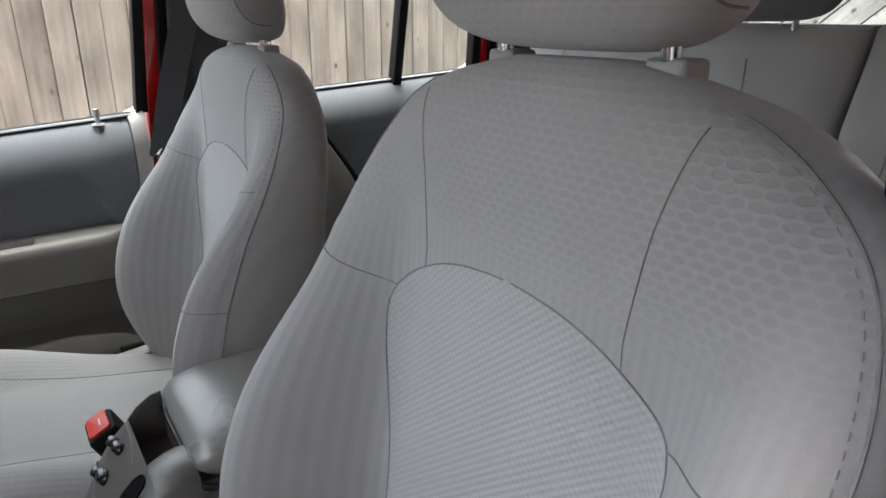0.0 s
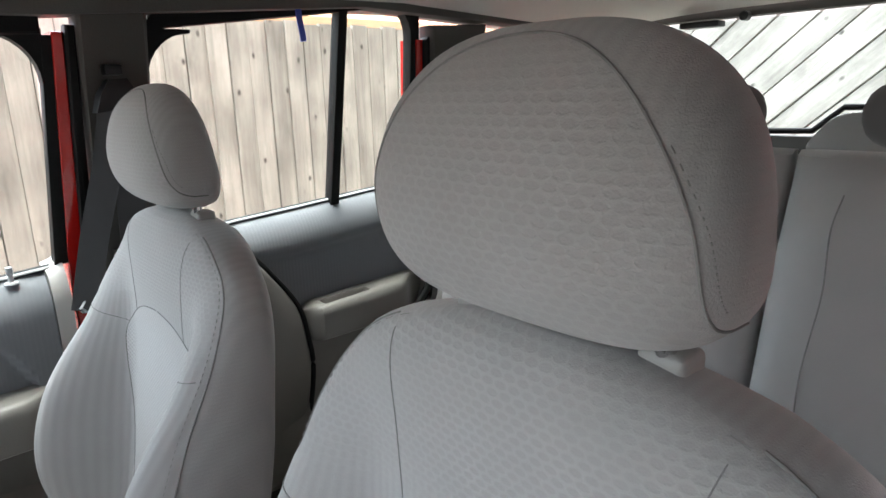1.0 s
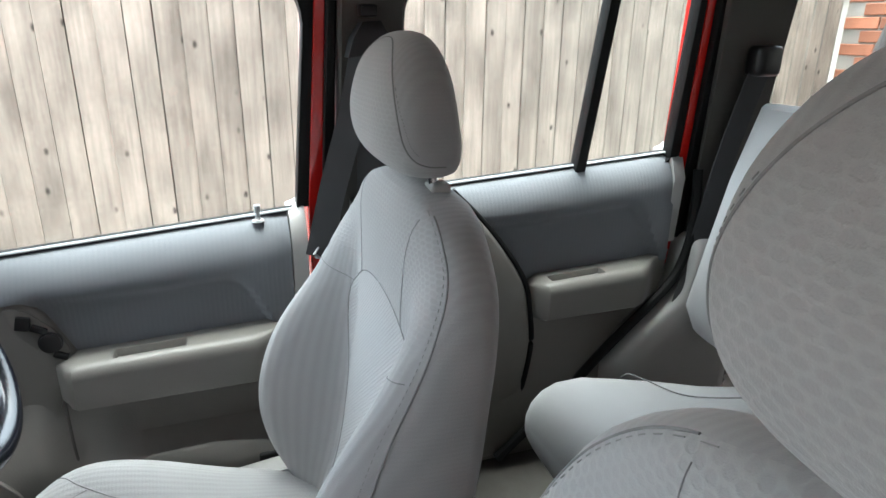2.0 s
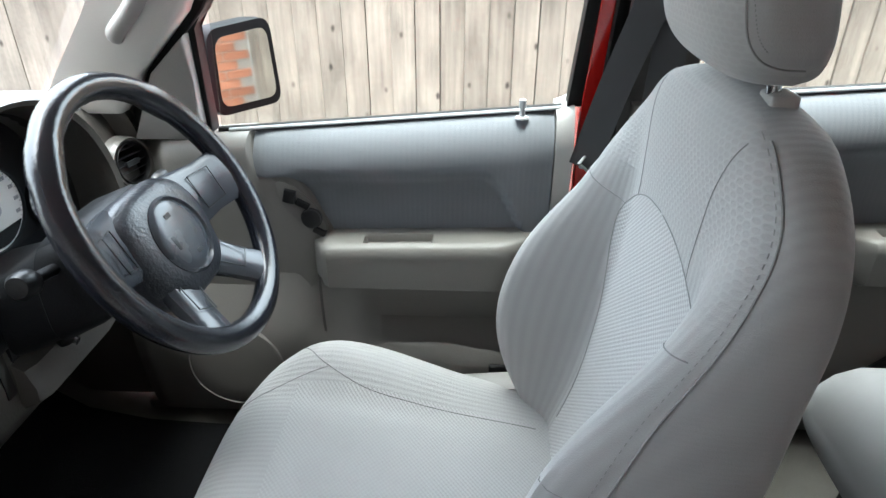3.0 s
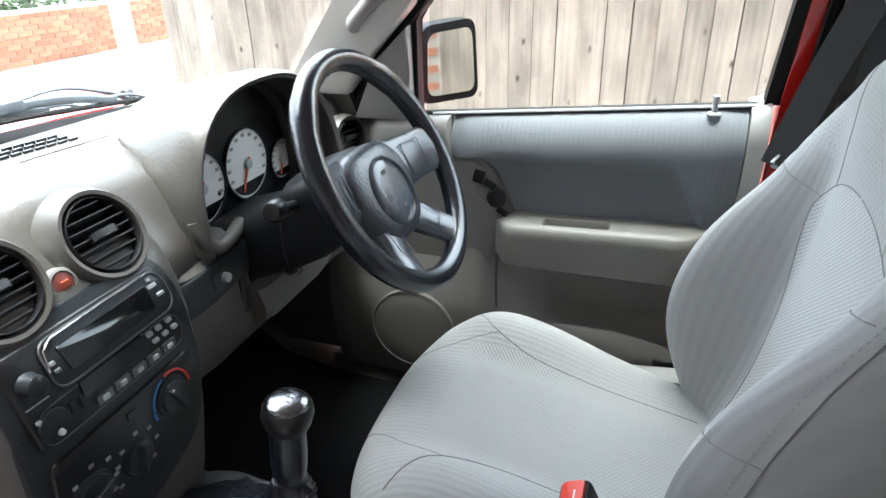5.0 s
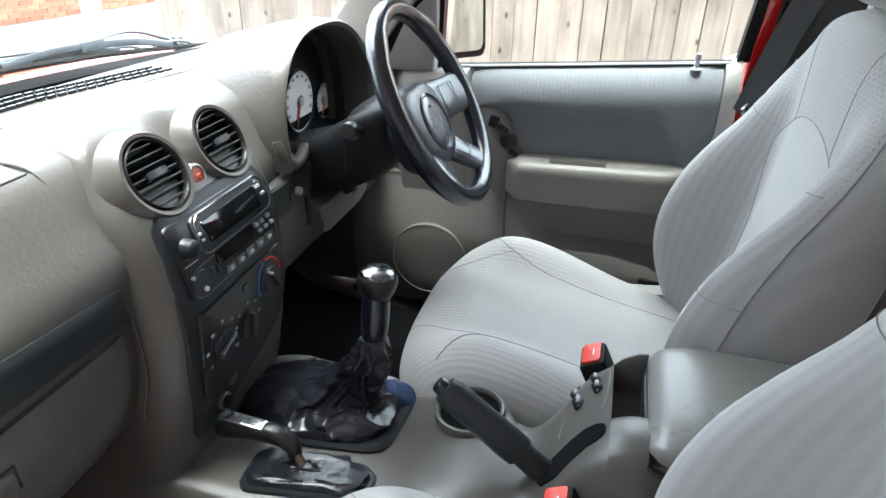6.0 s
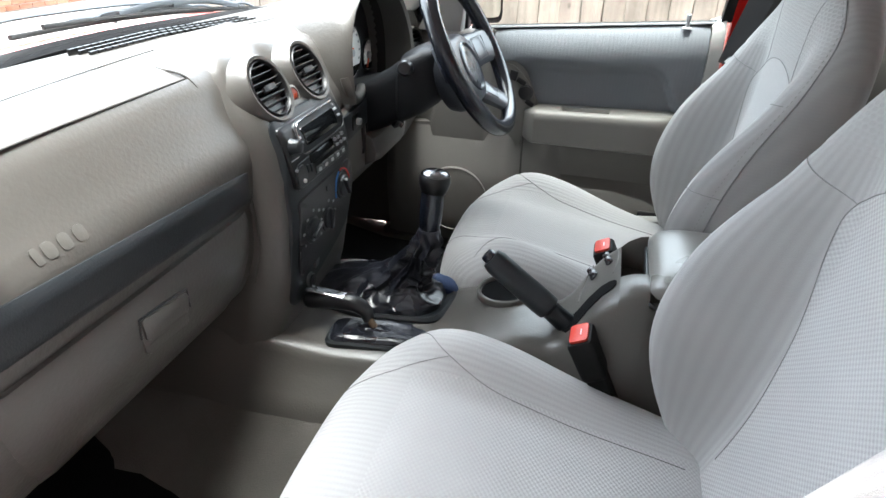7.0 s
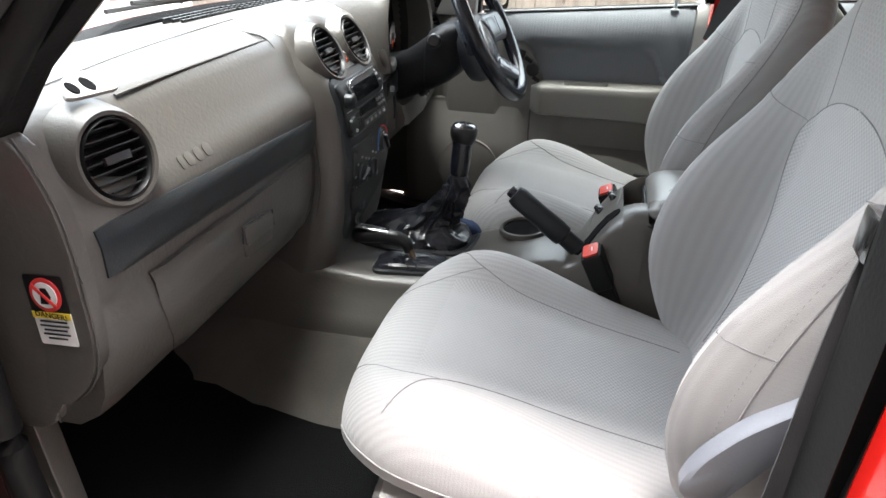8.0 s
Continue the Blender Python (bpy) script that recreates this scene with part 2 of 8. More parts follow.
WIPER = mat("weathered_wiper", (0.10, 0.115, 0.13), rough=0.42, vary=(20.0, 0.2), grain=(200.0, 0.1), spec=0.5)
SPOKE = mat("satin_spoke", (0.066, 0.072, 0.084), rough=0.24, vary=(8.0, 0.1), grain=(300.0, 0.1), spec=0.7)
WHITE = mat("white_print", (0.72, 0.72, 0.71), rough=0.5)
DIAL = mat("dial_face", (0.72, 0.71, 0.69), rough=0.5, vary=(8, 0.03), grain=(300, 0.02))
ORANGE = mat("needle_orange", (0.75, 0.13, 0.05), rough=0.4)
REDBUTTON = mat("buckle_red", (0.62, 0.05, 0.03), rough=0.4)
HAZARD = mat("hazard_red", (0.22, 0.05, 0.04), rough=0.36)
ARMREST = mat("satin_armrest", (0.20, 0.192, 0.178), rough=0.31, vary=(3.0, 0.06), grain=(380.0, 0.12))
BLUE = mat("blue_mark", (0.05, 0.2, 0.5), rough=0.4)
BLUECLOTH = mat("blue_cloth", (0.018, 0.034, 0.085), rough=0.9, grain=(400, 0.5))
CARPET = mat("taupe_carpet", (0.115, 0.108, 0.098), rough=1.0, vary=(7.0, 0.25), grain=(700.0, 0.9), spec=0.1)
MAT = mat("black_mat", (0.005, 0.005, 0.0055), rough=1.0, vary=(7.0, 0.2), grain=(500.0, 0.7), spec=0.1)
LINER = mat("headliner_cloth", (0.5, 0.485, 0.455), rough=1.0, vary=(2.0, 0.05), grain=(700.0, 0.3), spec=0.1)
REDPAINT = mat("red_paint", (0.55, 0.012, 0.008), rough=0.20, vary=(2.0, 0.05), grain=(300.0, 0.0), coat=0.8)
HOUSING = mat("mirror_housing", (0.003, 0.003, 0.0035), rough=0.5, vary=(6.0, 0.2), grain=(200.0, 0.1), spec=0.06)
MIRROR = mat("mirror_glass", (0.9, 0.9, 0.9), rough=0.0, metal=1.0, vary=(2.0, 0.01), grain=(50.0, 0.0))
YELLOW = mat("yellow_print", (0.75, 0.55, 0.05), rough=0.5)
REDPRINT = mat("red_print", (0.65, 0.04, 0.04), rough=0.5)
GLASS = pane_glass("window_glass")
SCREEN = pane_glass("windscreen_glass", (0.64, 0.69, 0.68))
SMOKED = mat("display_glass", (0.008, 0.009, 0.010), rough=0.08, vary=(6, 0.1), grain=(50, 0.0), spec=0.6)
FENCE = timber("fence_timber", (0.27, 0.243, 0.212))
GATE = timber("gate_timber", (0.29, 0.278, 0.258))
CONCRETE = mat("pale_concrete", (0.24, 0.23, 0.212), rough=0.9, vary=(0.9, 0.2), grain=(40.0, 0.4), spec=0.2)
BRICK = mat("orange_brick", (0.30, 0.125, 0.075), rough=0.9, vary=(9.0, 0.25), grain=(90.0, 0.4), spec=0.2, island=0.25)
# surface of the unseen wall added to block light
DARKWALL = mat("dark_light_block", (0.07, 0.064, 0.058), rough=0.95, vary=(2.0, 0.2), grain=(80.0, 0.4), spec=0.2)
MORTAR = mat("lime_mortar", (0.30, 0.28, 0.25), rough=0.95, vary=(6.0, 0.15), grain=(150.0, 0.5), spec=0.2)
LEAF = mat("hedge_leaf", (0.05, 0.085, 0.03), rough=0.6, vary=(3.0, 0.4), grain=(40.0, 0.2))
POSTPAINT = mat("post_paint", (0.7, 0.71, 0.7), rough=0.5, vary=(3.0, 0.06))
ROOFTILE = mat("roof_tile", (0.34, 0.18, 0.10), rough=0.9, vary=(5.0, 0.2), grain=(60.0, 0.3))


# ---- builders ----
BASE = {}


def thing(name, label, category, base=(0, 0, 0), group="", kind=""):
    ob = new(name)
    ob.empty_display_size = 0.05
    ob.location = base
    BASE[ob.name] = Vector(base)
    return tagged(ob, label, category, group, kind)


def part(name, bm, material, parent=None, label="", smooth=True, sharp=40):
    """Links a bmesh, given in world coordinates, as one mesh object under a thing or a part."""
    me = bpy.data.meshes.new(name)
    base = BASE[parent.name] if parent else Vector((0, 0, 0))
    bmesh.ops.translate(bm, verts=bm.verts, vec=-base)
    bmesh.ops.recalc_face_normals(bm, faces=bm.faces)
    if smooth:
        lim = radians(sharp)
        for e in bm.edges:
            if len(e.link_faces) == 2 and e.calc_face_angle(0.0) > lim:
                e.smooth = False
        for f in bm.faces:
            f.smooth = True
    bm.to_mesh(me)
    bm.free()
    for m in (material if isinstance(material, (list, tuple)) else [material]):
        me.materials.append(m)
    ob = new(name, me)
    if parent:
        ob.parent = parent
        BASE[ob.name] = base
    else:
        BASE[ob.name] = Vector((0, 0, 0))
    if label:
        ob["label"] = label
    return ob


def single(name, bm, material, label, category, group="", kind="", **more):
    return tagged(part(name, bm, material, None, **more), label, category, group, kind)


def rings(bm, loops, close=True, cap=True, material=None):
    """Skins a list of loops of points."""
    vs = [[bm.verts.new(p) for p in loop] for loop in loops]
    n = len(vs[0])
    made = []
    for a, b in zip(vs, vs[1:]):
        for i in range(n if close else n - 1):
            j = (i + 1) % n
            made.append(bm.faces.new((a[i], a[j], b[j], b[i])))
    if cap and close:
        for loop in (vs[0], vs[-1]):
            made.append(bm.faces.new(loop))
    return made


def box(bm, lo, hi, bevel=0.004, segments=2, turn=None):
    """A bevelled box from corner to corner; turn: a matrix about its middle."""
    mid = (Vector(lo) + Vector(hi)) / 2
    size = Vector(hi) - Vector(lo)
    made = bmesh.ops.create_cube(bm, size=1.0)["verts"]
    for v in made:
        v.co = Vector([c * s for c, s in zip(v.co, size)])
    if bevel:
        edges = list({e for v in made for e in v.link_edges})
        out = bmesh.ops.bevel(bm, geom=edges, offset=min(bevel, min(size) * 0.45), segments=segments, profile=0.6, affect="EDGES")
        made = list({v for f in out["faces"] for v in f.verts} | {v for v in made if v.is_valid})
    for v in made:
        v.co = (turn @ v.co if turn else v.co) + mid
    return made


def spin(bm, profile, at, axis, steps=32, squash=(1, 1)):
    """A turned body: profile of (radius, height) along axis from at."""
    axis = Vector(axis).normalized()
    side = axis.cross(Vector((0, 0, 1)) if abs(axis.z) < 0.9 else Vector((1, 0, 0))).normalized()
    up = side.cross(axis)
    loops = []
    for r, h in profile:
        loops.append([Vector(at) + axis * h + (side * math.cos(k) * squash[0] + up * math.sin(k) * squash[1]) * max(r, 1e-4) for k in (2 * math.pi * i / steps for i in range(steps))])
    return rings(bm, loops)


def spline(points, steps=8):
    """Catmull-Rom through points."""
    pts = [Vector(p) for p in points]
    if len(pts) < 3:
        return [pts[0].lerp(pts[1], i / steps) for i in range(steps + 1)]
    ext = [2 * pts[0] - pts[1], *pts, 2 * pts[-1] - pts[-2]]
    out = []
    for a, b, c, d in zip(ext, ext[1:], ext[2:], ext[3:]):
        for i in range(steps):
            s = i / steps
            out.append(0.5 * (2 * b + (c - a) * s + (2 * a - 5 * b + 4 * c - d) * s * s + (3 * b - a - 3 * c + d) * s ** 3))
    return out + [pts[-1]]


def tube(bm, points, radius, steps=8, squash=1.0, up=(0, 0, 1)):
    """A round or flattened bar along points; radius: a number or one for each point."""
    pts = [Vector(p) for p in points]
    rad = radius if isinstance(radius, (list, tuple)) else [radius] * len(pts)
    loops = []
    for i, p in enumerate(pts):
        d = (pts[min(i + 1, len(pts) - 1)] - pts[max(i - 1, 0)]).normalized()
        s = d.cross(Vector(up))
        s = s.normalized() if s.length > 1e-4 else d.orthogonal().normalized()
        w = s.cross(d)
        loops.append([p + s * math.cos(k) * rad[i] + w * math.sin(k) * rad[i] * squash for k in (2 * math.pi * j / steps for j in range(steps))])
    return rings(bm, loops)


def prism(bm, outline, vec, bevel=0.0):
    """A flat outline, thick by vec; bevelled on its edges."""
    a = [bm.verts.new(p) for p in outline]
    b = [bm.verts.new(Vector(p) + Vector(vec)) for p in outline]
    n = len(a)
    faces = [bm.faces.new(a), bm.faces.new(b[::-1])]
    faces += [bm.faces.new((a[i], a[(i + 1) % n], b[(i + 1) % n], b[i])) for i in range(n)]
    if bevel:
        edges = [e for f in faces[:2] for e in f.edges]
        bmesh.ops.bevel(bm, geom=edges, offset=bevel, segments=2, profile=0.6, affect="EDGES")
    return faces


def rounded(points, r=0.02, steps=4):
    """A 2D outline with rounded corners."""
    out, n = [], len(points)
    for i in range(n):
        p, a, b = (Vector(points[j % n]) for j in (i, i - 1, i + 1))
        da, db = (a - p), (b - p)
        k = min(r, da.length * 0.45, db.length * 0.45)
        s, e = p + da.normalized() * k, p + db.normalized() * k
        for j in range(steps + 1):
            t = j / steps
            out.append((1 - t) ** 2 * s + 2 * t * (1 - t) * p + t * t * e)
    return [tuple(q) for q in out]


def lerp(table, x):
    """A smooth value from a table of (x, value)."""
    if x <= table[0][0]:
        return table[0][1]
    for (a, va), (b, vb) in zip(table, table[1:]):
        if x <= b:
            s = (x - a) / (b - a)
            s = s * s * (3 - 2 * s) * 0.5 + s * 0.5
            return va + (vb - va) * s
    return table[-1][1]


def curve(table, x):
    """A value from a table of (x, value) along a cubic that bends without waves."""
    if x <= table[0][0]:
        return table[0][1]
    if x >= table[-1][0]:
        return table[-1][1]
    k = max(i for i in range(len(table) - 1) if table[i][0] <= x)

    def slope(i):
        a, b = table[max(i - 1, 0)], table[min(i + 1, len(table) - 1)]
        return (b[1] - a[1]) / (b[0] - a[0])

    (xa, va), (xb, vb) = table[k], table[k + 1]
    w = xb - xa
    t = (x - xa) / w
    return (2 * t ** 3 - 3 * t * t + 1) * va + (t ** 3 - 2 * t * t + t) * w * slope(k) + (3 * t * t - 2 * t ** 3) * vb + (t ** 3 - t * t) * w * slope(k + 1)


def smooth01(x):
    x = max(0.0, min(1.0, x))
    return x * x * (3 - 2 * x)


# ---- the ground and the sky's edge ----
def ground():
    bm = bmesh.new()
    n = 24
    span = [-60 + 120 * i / n for i in range(n + 1)]
    vs = [[bm.verts.new((x, y, -0.002 * abs(y))) for x in span] for y in span]
    for a, b in zip(vs, vs[1:]):
        for i in range(n):
            bm.faces.new((a[i], a[i + 1], b[i + 1], b[i]))
    single("ground", bm, CONCRETE, "pale concrete driveway with stains and patches", "ground", kind="structure")


ground()


# ---- the car's shell ----
SKEW = 0.066  # the passenger side stands a little further forward


def side_x(z):
    """How far out the cabin's side stands at a height: the glass leans in."""
    return 0.695 - 0.27 * max(0.0, z - 1.2)


def side_poly(bm, yz, inset=0.0, thick=0.03, sign=1, bevel=0.003):
    """A flat piece in the cabin's side, given as an outline in (y, z)."""
    pts = [Vector((sign * (side_x(z) - inset), y + (SKEW if sign < 0 else 0.0), z)) for y, z in yz]
    return prism(bm, pts, (sign * thick, 0, 0), bevel)


car = thing("car_shell", "red off-road car body with grey cabin trim and open passenger side", "car", (0, -0.9, 0.3))


def shell():
    # floor pan with a raised tunnel and a toe board
    bm = bmesh.new()
    loops = []
    for y, z0, tun in [(0.42, 0.86, 0.0), (0.38, 0.80, 0.01), (0.34, 0.74, 0.03), (0.30, 0.69, 0.055), (0.26, 0.648, 0.08), (0.22, 0.62, 0.10), (0.16, 0.60, 0.12), (0.10, 0.59, 0.135), (0.05, 0.585, 0.142), (-0.05, 0.582, 0.148), (-0.3, 0.58, 0.15), (-0.9, 0.58, 0.15), (-1.2, 0.60, 0.15), (-1.5, 0.62, 0.15), (-2.15, 0.78, 0.0)]:
        top = []
        for i in range(37):
            x = -0.72 + 1.44 * i / 36
            top.append((x, y, z0 + tun * smooth01((0.33 - abs(x + 0.034)) / 0.18)))
        loops.append(top + [(0.72, y, z0 - 0.06), (-0.72, y, z0 - 0.06)])
    rings(bm, loops)
    part("floor_pan", bm, CARPET, car, "taupe carpeted floor with a tunnel")
    # roof with the lining below it
    for name, lift, m, low in (("roof_panel", 0.035, REDPAINT, 0.02), ("headliner", 0.0, LINER, 0.02)):
        bm = bmesh.new()
        loops = []
        for y, z in [(-0.16, 1.615), (-0.22, 1.645), (-0.4, 1.69), (-0.9, 1.725), (-1.4, 1.735), (-1.9, 1.715), (-2.08, 1.685)]:
            lead = 0.19 * max(0.0, 1 - (-y - 0.16) / 0.24)
            row = [(0.6 * s, y + lead * (1 - s * s), z + lift - 0.055 * abs(s) ** 3) for s in (i / 10 - 1 for i in range(21))]
            loops.append(row + [(p[0], p[1], p[2] + low) for p in row[::-1]])
        rings(bm, loops)
        part(name, bm, m, car, "pale cloth roof lining" if lift == 0 else "red painted roof")
    for sign in (1, -1):
        # pillars and rails
        bm = bmesh.new()
        side_poly(bm, [(0.145, 1.21), (0.012, 1.21), (-0.051, 1.284), (-0.142, 1.371), (-0.29, 1.60), (-0.29, 1.64), (-0.20, 1.65), (-0.125, 1.53), (0.007, 1.366), (0.083, 1.28)], 0.035, 0.05, sign, 0.012)
        part("front_pillar", bm, PILLAR, car, "plastic windscreen pillar trim, windscreen light painted in pale")
        bm = bmesh.new()
        side_poly(bm, [(0.016, 1.18), (-0.004, 1.18), (-0.066, 1.284), (-0.160, 1.371), (-0.315, 1.60), (-0.72, 1.615), (-0.72, 1.65), (-0.28, 1.648), (-0.142, 1.371), (-0.048, 1.284)], 0.004, 0.034, sign, 0.004)
        part("door_seal", bm, RUBBER, car)
        bm = bmesh.new()
        side_poly(bm, [(0.20, 1.17), (0.02, 1.17), (-0.04, 1.284), (-0.135, 1.371), (-0.28, 1.60), (-0.28, 1.655), (-0.19, 1.66), (-0.11, 1.53), (0.022, 1.366), (0.10, 1.28)], -0.022, 0.05, sign, 0.01)
        part("outer_pillar", bm, BLACK, car, "black outer side of the windscreen pillar")
        bm = bmesh.new()
        side_poly(bm, [(-0.765, 0.70), (-0.775, 1.25), (-0.765, 1.66), (-0.875, 1.665), (-0.875, 1.25), (-0.90, 0.70)], 0.02, 0.05, sign, 0.008)
        part("centre_pillar", bm, TAUPE_DARK, car, "dark plastic centre pillar trim")
        bm = bmesh.new()
        side_poly(bm, [(-1.585, 0.95), (-1.585, 1.25), (-1.50, 1.66), (-1.68, 1.67), (-1.70, 1.25), (-1.72, 0.95)], 0.02, 0.05, sign, 0.008)
        part("rear_pillar", bm, TAUPE_DARK, car, "plastic rear pillar trim")
        bm = bmesh.new()
        side_poly(bm, [(-2.02, 1.2), (-2.02, 1.66), (-2.14, 1.66), (-2.14, 1.2)], 0.03, 0.06, sign, 0.008)
        part("tail_pillar", bm, TAUPE_DARK, car)
        bm = bmesh.new()
        side_poly(bm, [(-0.28, 1.63), (-0.72, 1.64), (-1.3, 1.685), (-2.10, 1.66), (-2.10, 1.70), (-1.3, 1.725), (-0.72, 1.70), (-0.20, 1.665)], 0.035, 0.06, sign, 0.008)
        part("roof_rail", bm, TAUPE_DARK, car, "cloth-covered roof rail")
        # red painted jambs with their rubber seals
        bm = bmesh.new()
        back = 0.0 if sign > 0 else -0.02
        side_poly(bm, [(y + back, z) for y, z in [(-0.722, 0.62), (-0.722, 1.24), (-0.735, 1.62), (-0.752, 1.62), (-0.745, 1.24), (-0.752, 0.62)]], 0.0 if sign > 0 else -0.05, 0.075 if sign > 0 else 0.05, sign, 0.002)
        part("door_jamb", bm, REDPAINT, car, "glossy red painted door jamb")
        bm = bmesh.new()
        lead = 0.0 if sign > 0 else 0.018
        side_poly(bm, [(-0.752 + lead, 0.62), (-0.745 + lead, 1.24), (-0.752 + lead, 1.63), (-0.767, 1.63), (-0.765, 1.24), (-0.775, 0.62)], 0.012, 0.03 if sign > 0 else 0.062, sign, 0.004)
        part("jamb_seal", bm, RUBBER, car)
        bm = bmesh.new()
        side_poly(bm, [(-1.545, 1.24), (-1.475, 1.63), (-1.495, 1.63), (-1.565, 1.24), (-1.565, 0.95), (-1.545, 0.95)], 0.0, 0.06, sign, 0.002)
        part("rear_jamb", bm, REDPAINT, car, "red painted rear door jamb")
        bm = bmesh.new()
        side_poly(bm, [(-1.565, 1.0), (-1.565, 1.24), (-1.495, 1.63), (-1.51, 1.64), (-1.585, 1.25), (-1.585, 1.0)], 0.012, 0.03, sign, 0.004)
        part("rear_jamb_seal", bm, RUBBER, car)
        # quarter panel round the rear wheel, and the load bay's side
        bm = bmesh.new()
        side_poly(bm, [(-1.20, 0.60), (-1.42, 0.80), (-1.60, 0.98), (-1.60, 1.26), (-2.14, 1.27), (-2.14, 0.62)], 0.03, 0.06, sign, 0.02)
        part("quarter_trim", bm, TAUPE, car, "taupe plastic rear quarter trim")
        bm = bmesh.new()
        tube(bm, spline([(sign * 0.63, -1.10, 0.62), (sign * 0.622, -1.25, 0.755), (sign * 0.620, -1.336, 0.841), (sign * 0.620, -1.405, 0.903), (sign * 0.622, -1.460, 0.948), (sign * 0.628, -1.535, 1.02), (sign * 0.640, -1.572, 1.12), (sign * 0.655, -1.578, 1.25)]), 0.011, 8)
        part("arch_seal", bm, RUBBER, car, "black rubber seal over the wheel arch")
        # rear quarter window
        bm = bmesh.new()
        pts = rounded([(-1.69, 1.28), (-1.685, 1.655), (-2.03, 1.655), (-2.03, 1.28)], 0.04)
        side_poly(bm, pts, -0.015, 0.004, sign, 0)
        g = part("quarter_glass", bm, GLASS, car)
        g.visible_shadow = False
    # sill on the open side and the lower outer skins
    for sign in (1, -1):
        bm = bmesh.new()
        sh = SKEW if sign < 0 else 0.0
        box(bm, (sign * 0.77 - 0.05, -0.74 + sh, 0.50), (sign * 0.77 + 0.05, 0.12 + sh, 0.60), 0.015)
        part("door_sill", bm, REDPAINT, car, "red painted door sill")
        bm = bmesh.new()
        box(bm, (sign * 0.735 - 0.075, -0.74 + sh, 0.592), (sign * 0.735 + 0.075, 0.10 + sh, 0.612), 0.006)
        part("sill_plate", bm, TAUPE, car, "taupe plastic sill plate")
    # front end: bulkhead, wings and bonnet
    bm = bmesh.new()
    box(bm, (-0.76, 0.40, 0.5), (0.76, 0.44, 1.19), 0.01)
    part("bulkhead", bm, RUBBER, car)
    bm = bmesh.new()
    loops = []
    for y, z, w in [(0.445, 1.190, 0.70), (0.447, 1.205, 0.70), (0.455, 1.209, 0.70), (0.50, 1.205, 0.71), (0.7, 1.165, 0.72), (1.1, 1.075, 0.72), (1.38, 0.98, 0.68), (1.44, 0.90, 0.66)]:
        row = [(w * s, y, z - 0.035 * s ** 4) for s in (i / 10 - 1 for i in range(21))]
        loops.append(row + [(p[0], p[1], p[2] - 0.02) for p in row[::-1]])
    rings(bm, loops)
    part("bonnet", bm, REDPAINT, car, "glossy red bonnet")
    for sign in (1, -1):
        bm = bmesh.new()
        loops = []
        for y, z in [(0.075 + (SKEW if sign < 0 else 0.0), 1.16), (0.3, 1.165), (0.7, 1.12), (1.1, 1.05), (1.42, 0.96)]:
            loops.append([(sign * 0.755, y, z), (sign * 0.83, y, z - 0.03), (sign * 0.87, y, z - 0.14), (sign * 0.86, y, 0.62), (sign * 0.80, y, 0.6), (sign * 0.755, y, 0.62)])
        rings(bm, loops)
        part("front_wing", bm, REDPAINT, car, "glossy red front wing")
        bm = bmesh.new()
        box(bm, (sign * 0.748 - 0.004, 0.13, 0.62), (sign * 0.748 + 0.004, 0.44, 1.15), 0.002)
        part("hinge_lining", bm, RUBBER, car, "black lining at the door hinges")
        bm = bmesh.new()
        rings(bm, [[(sign * 0.70, y, 0.56), (sign * 0.86, y, 0.58), (sign * 0.875, y, 0.9), (sign * 0.85, y, 1.16), (sign * 0.74, y, 1.22), (sign * 0.735, y, 0.9)] for y in ((-1.6, -2.14) if sign > 0 else (-0.775 + SKEW, -1.2, -1.6, -2.14))])
        part("rear_side", bm, REDPAINT, car, "glossy red body side")
        if sign < 0:
            # unseen panel, added to keep red bounce light out of the cabin
            bm = bmesh.new()
            box(bm, (-0.696, -2.12, 0.60), (-0.655, -0.80, 1.235), 0.02, 3)
            part("rear_lining", bm, DOORTRIM, car, "unseen taupe panel added over the red rear side against its bounce")
    # windscreen with its black border
    bm = bmesh.new()
    edge = [((-0.66, 0.155, 1.205), (0.66, 0.155, 1.205)), ((-0.625, -0.02, 1.41), (0.625, -0.02, 1.41)), ((-0.555, -0.20, 1.645), (0.555, -0.20, 1.645))]
    loops = []
    for (a, b) in edge:
        row = [Vector(a).lerp(Vector(b), i / 20) + Vector((0, 0.20 * (1 - (i / 10 - 1) ** 2), 0)) for i in range(21)]
        loops.append(row)
    rings(bm, loops, close=False)
    part("windscreen", bm, SCREEN, car)
    bm = bmesh.new()
    loops = []
    for i in range(21):
        s = i / 10 - 1
        c = Vector((0.66 * s, 0.155 + 0.20 * (1 - s * s), 1.2215))
        loops.append([c + Vector((0, -0.022, 0.005)), c + Vector((0, 0.0, 0.011)), c + Vector((0, 0.03, 0.007)), c + Vector((0, 0.03, -0.03)), c + Vector((0, -0.022, -0.03))])
    rings(bm, loops)
    part("windscreen_border", bm, MAT, car, "black border at the windscreen's foot")
    # scuttle grille
    bm = bmesh.new()
    box(bm, (-0.68, 0.33, 1.165), (0.68, 0.44, 1.195), 0.01)
    part("scuttle", bm, BLACK, car)
    # tail: gate trim, window, and a hump over the latch
    bm = bmesh.new()
    pane = rounded([(-0.46, 1.395), (-0.50, 1.66), (0.50, 1.66), (0.46, 1.395)], 0.05)
    def gate_piece(pts, m, name, y0, d, label=""):
        b2 = bmesh.new()
        prism(b2, [(x, y0, z) for x, z in pts], (0, d, 0), 0.006)
        return part(name, b2, m, car, label)
    bm.free()
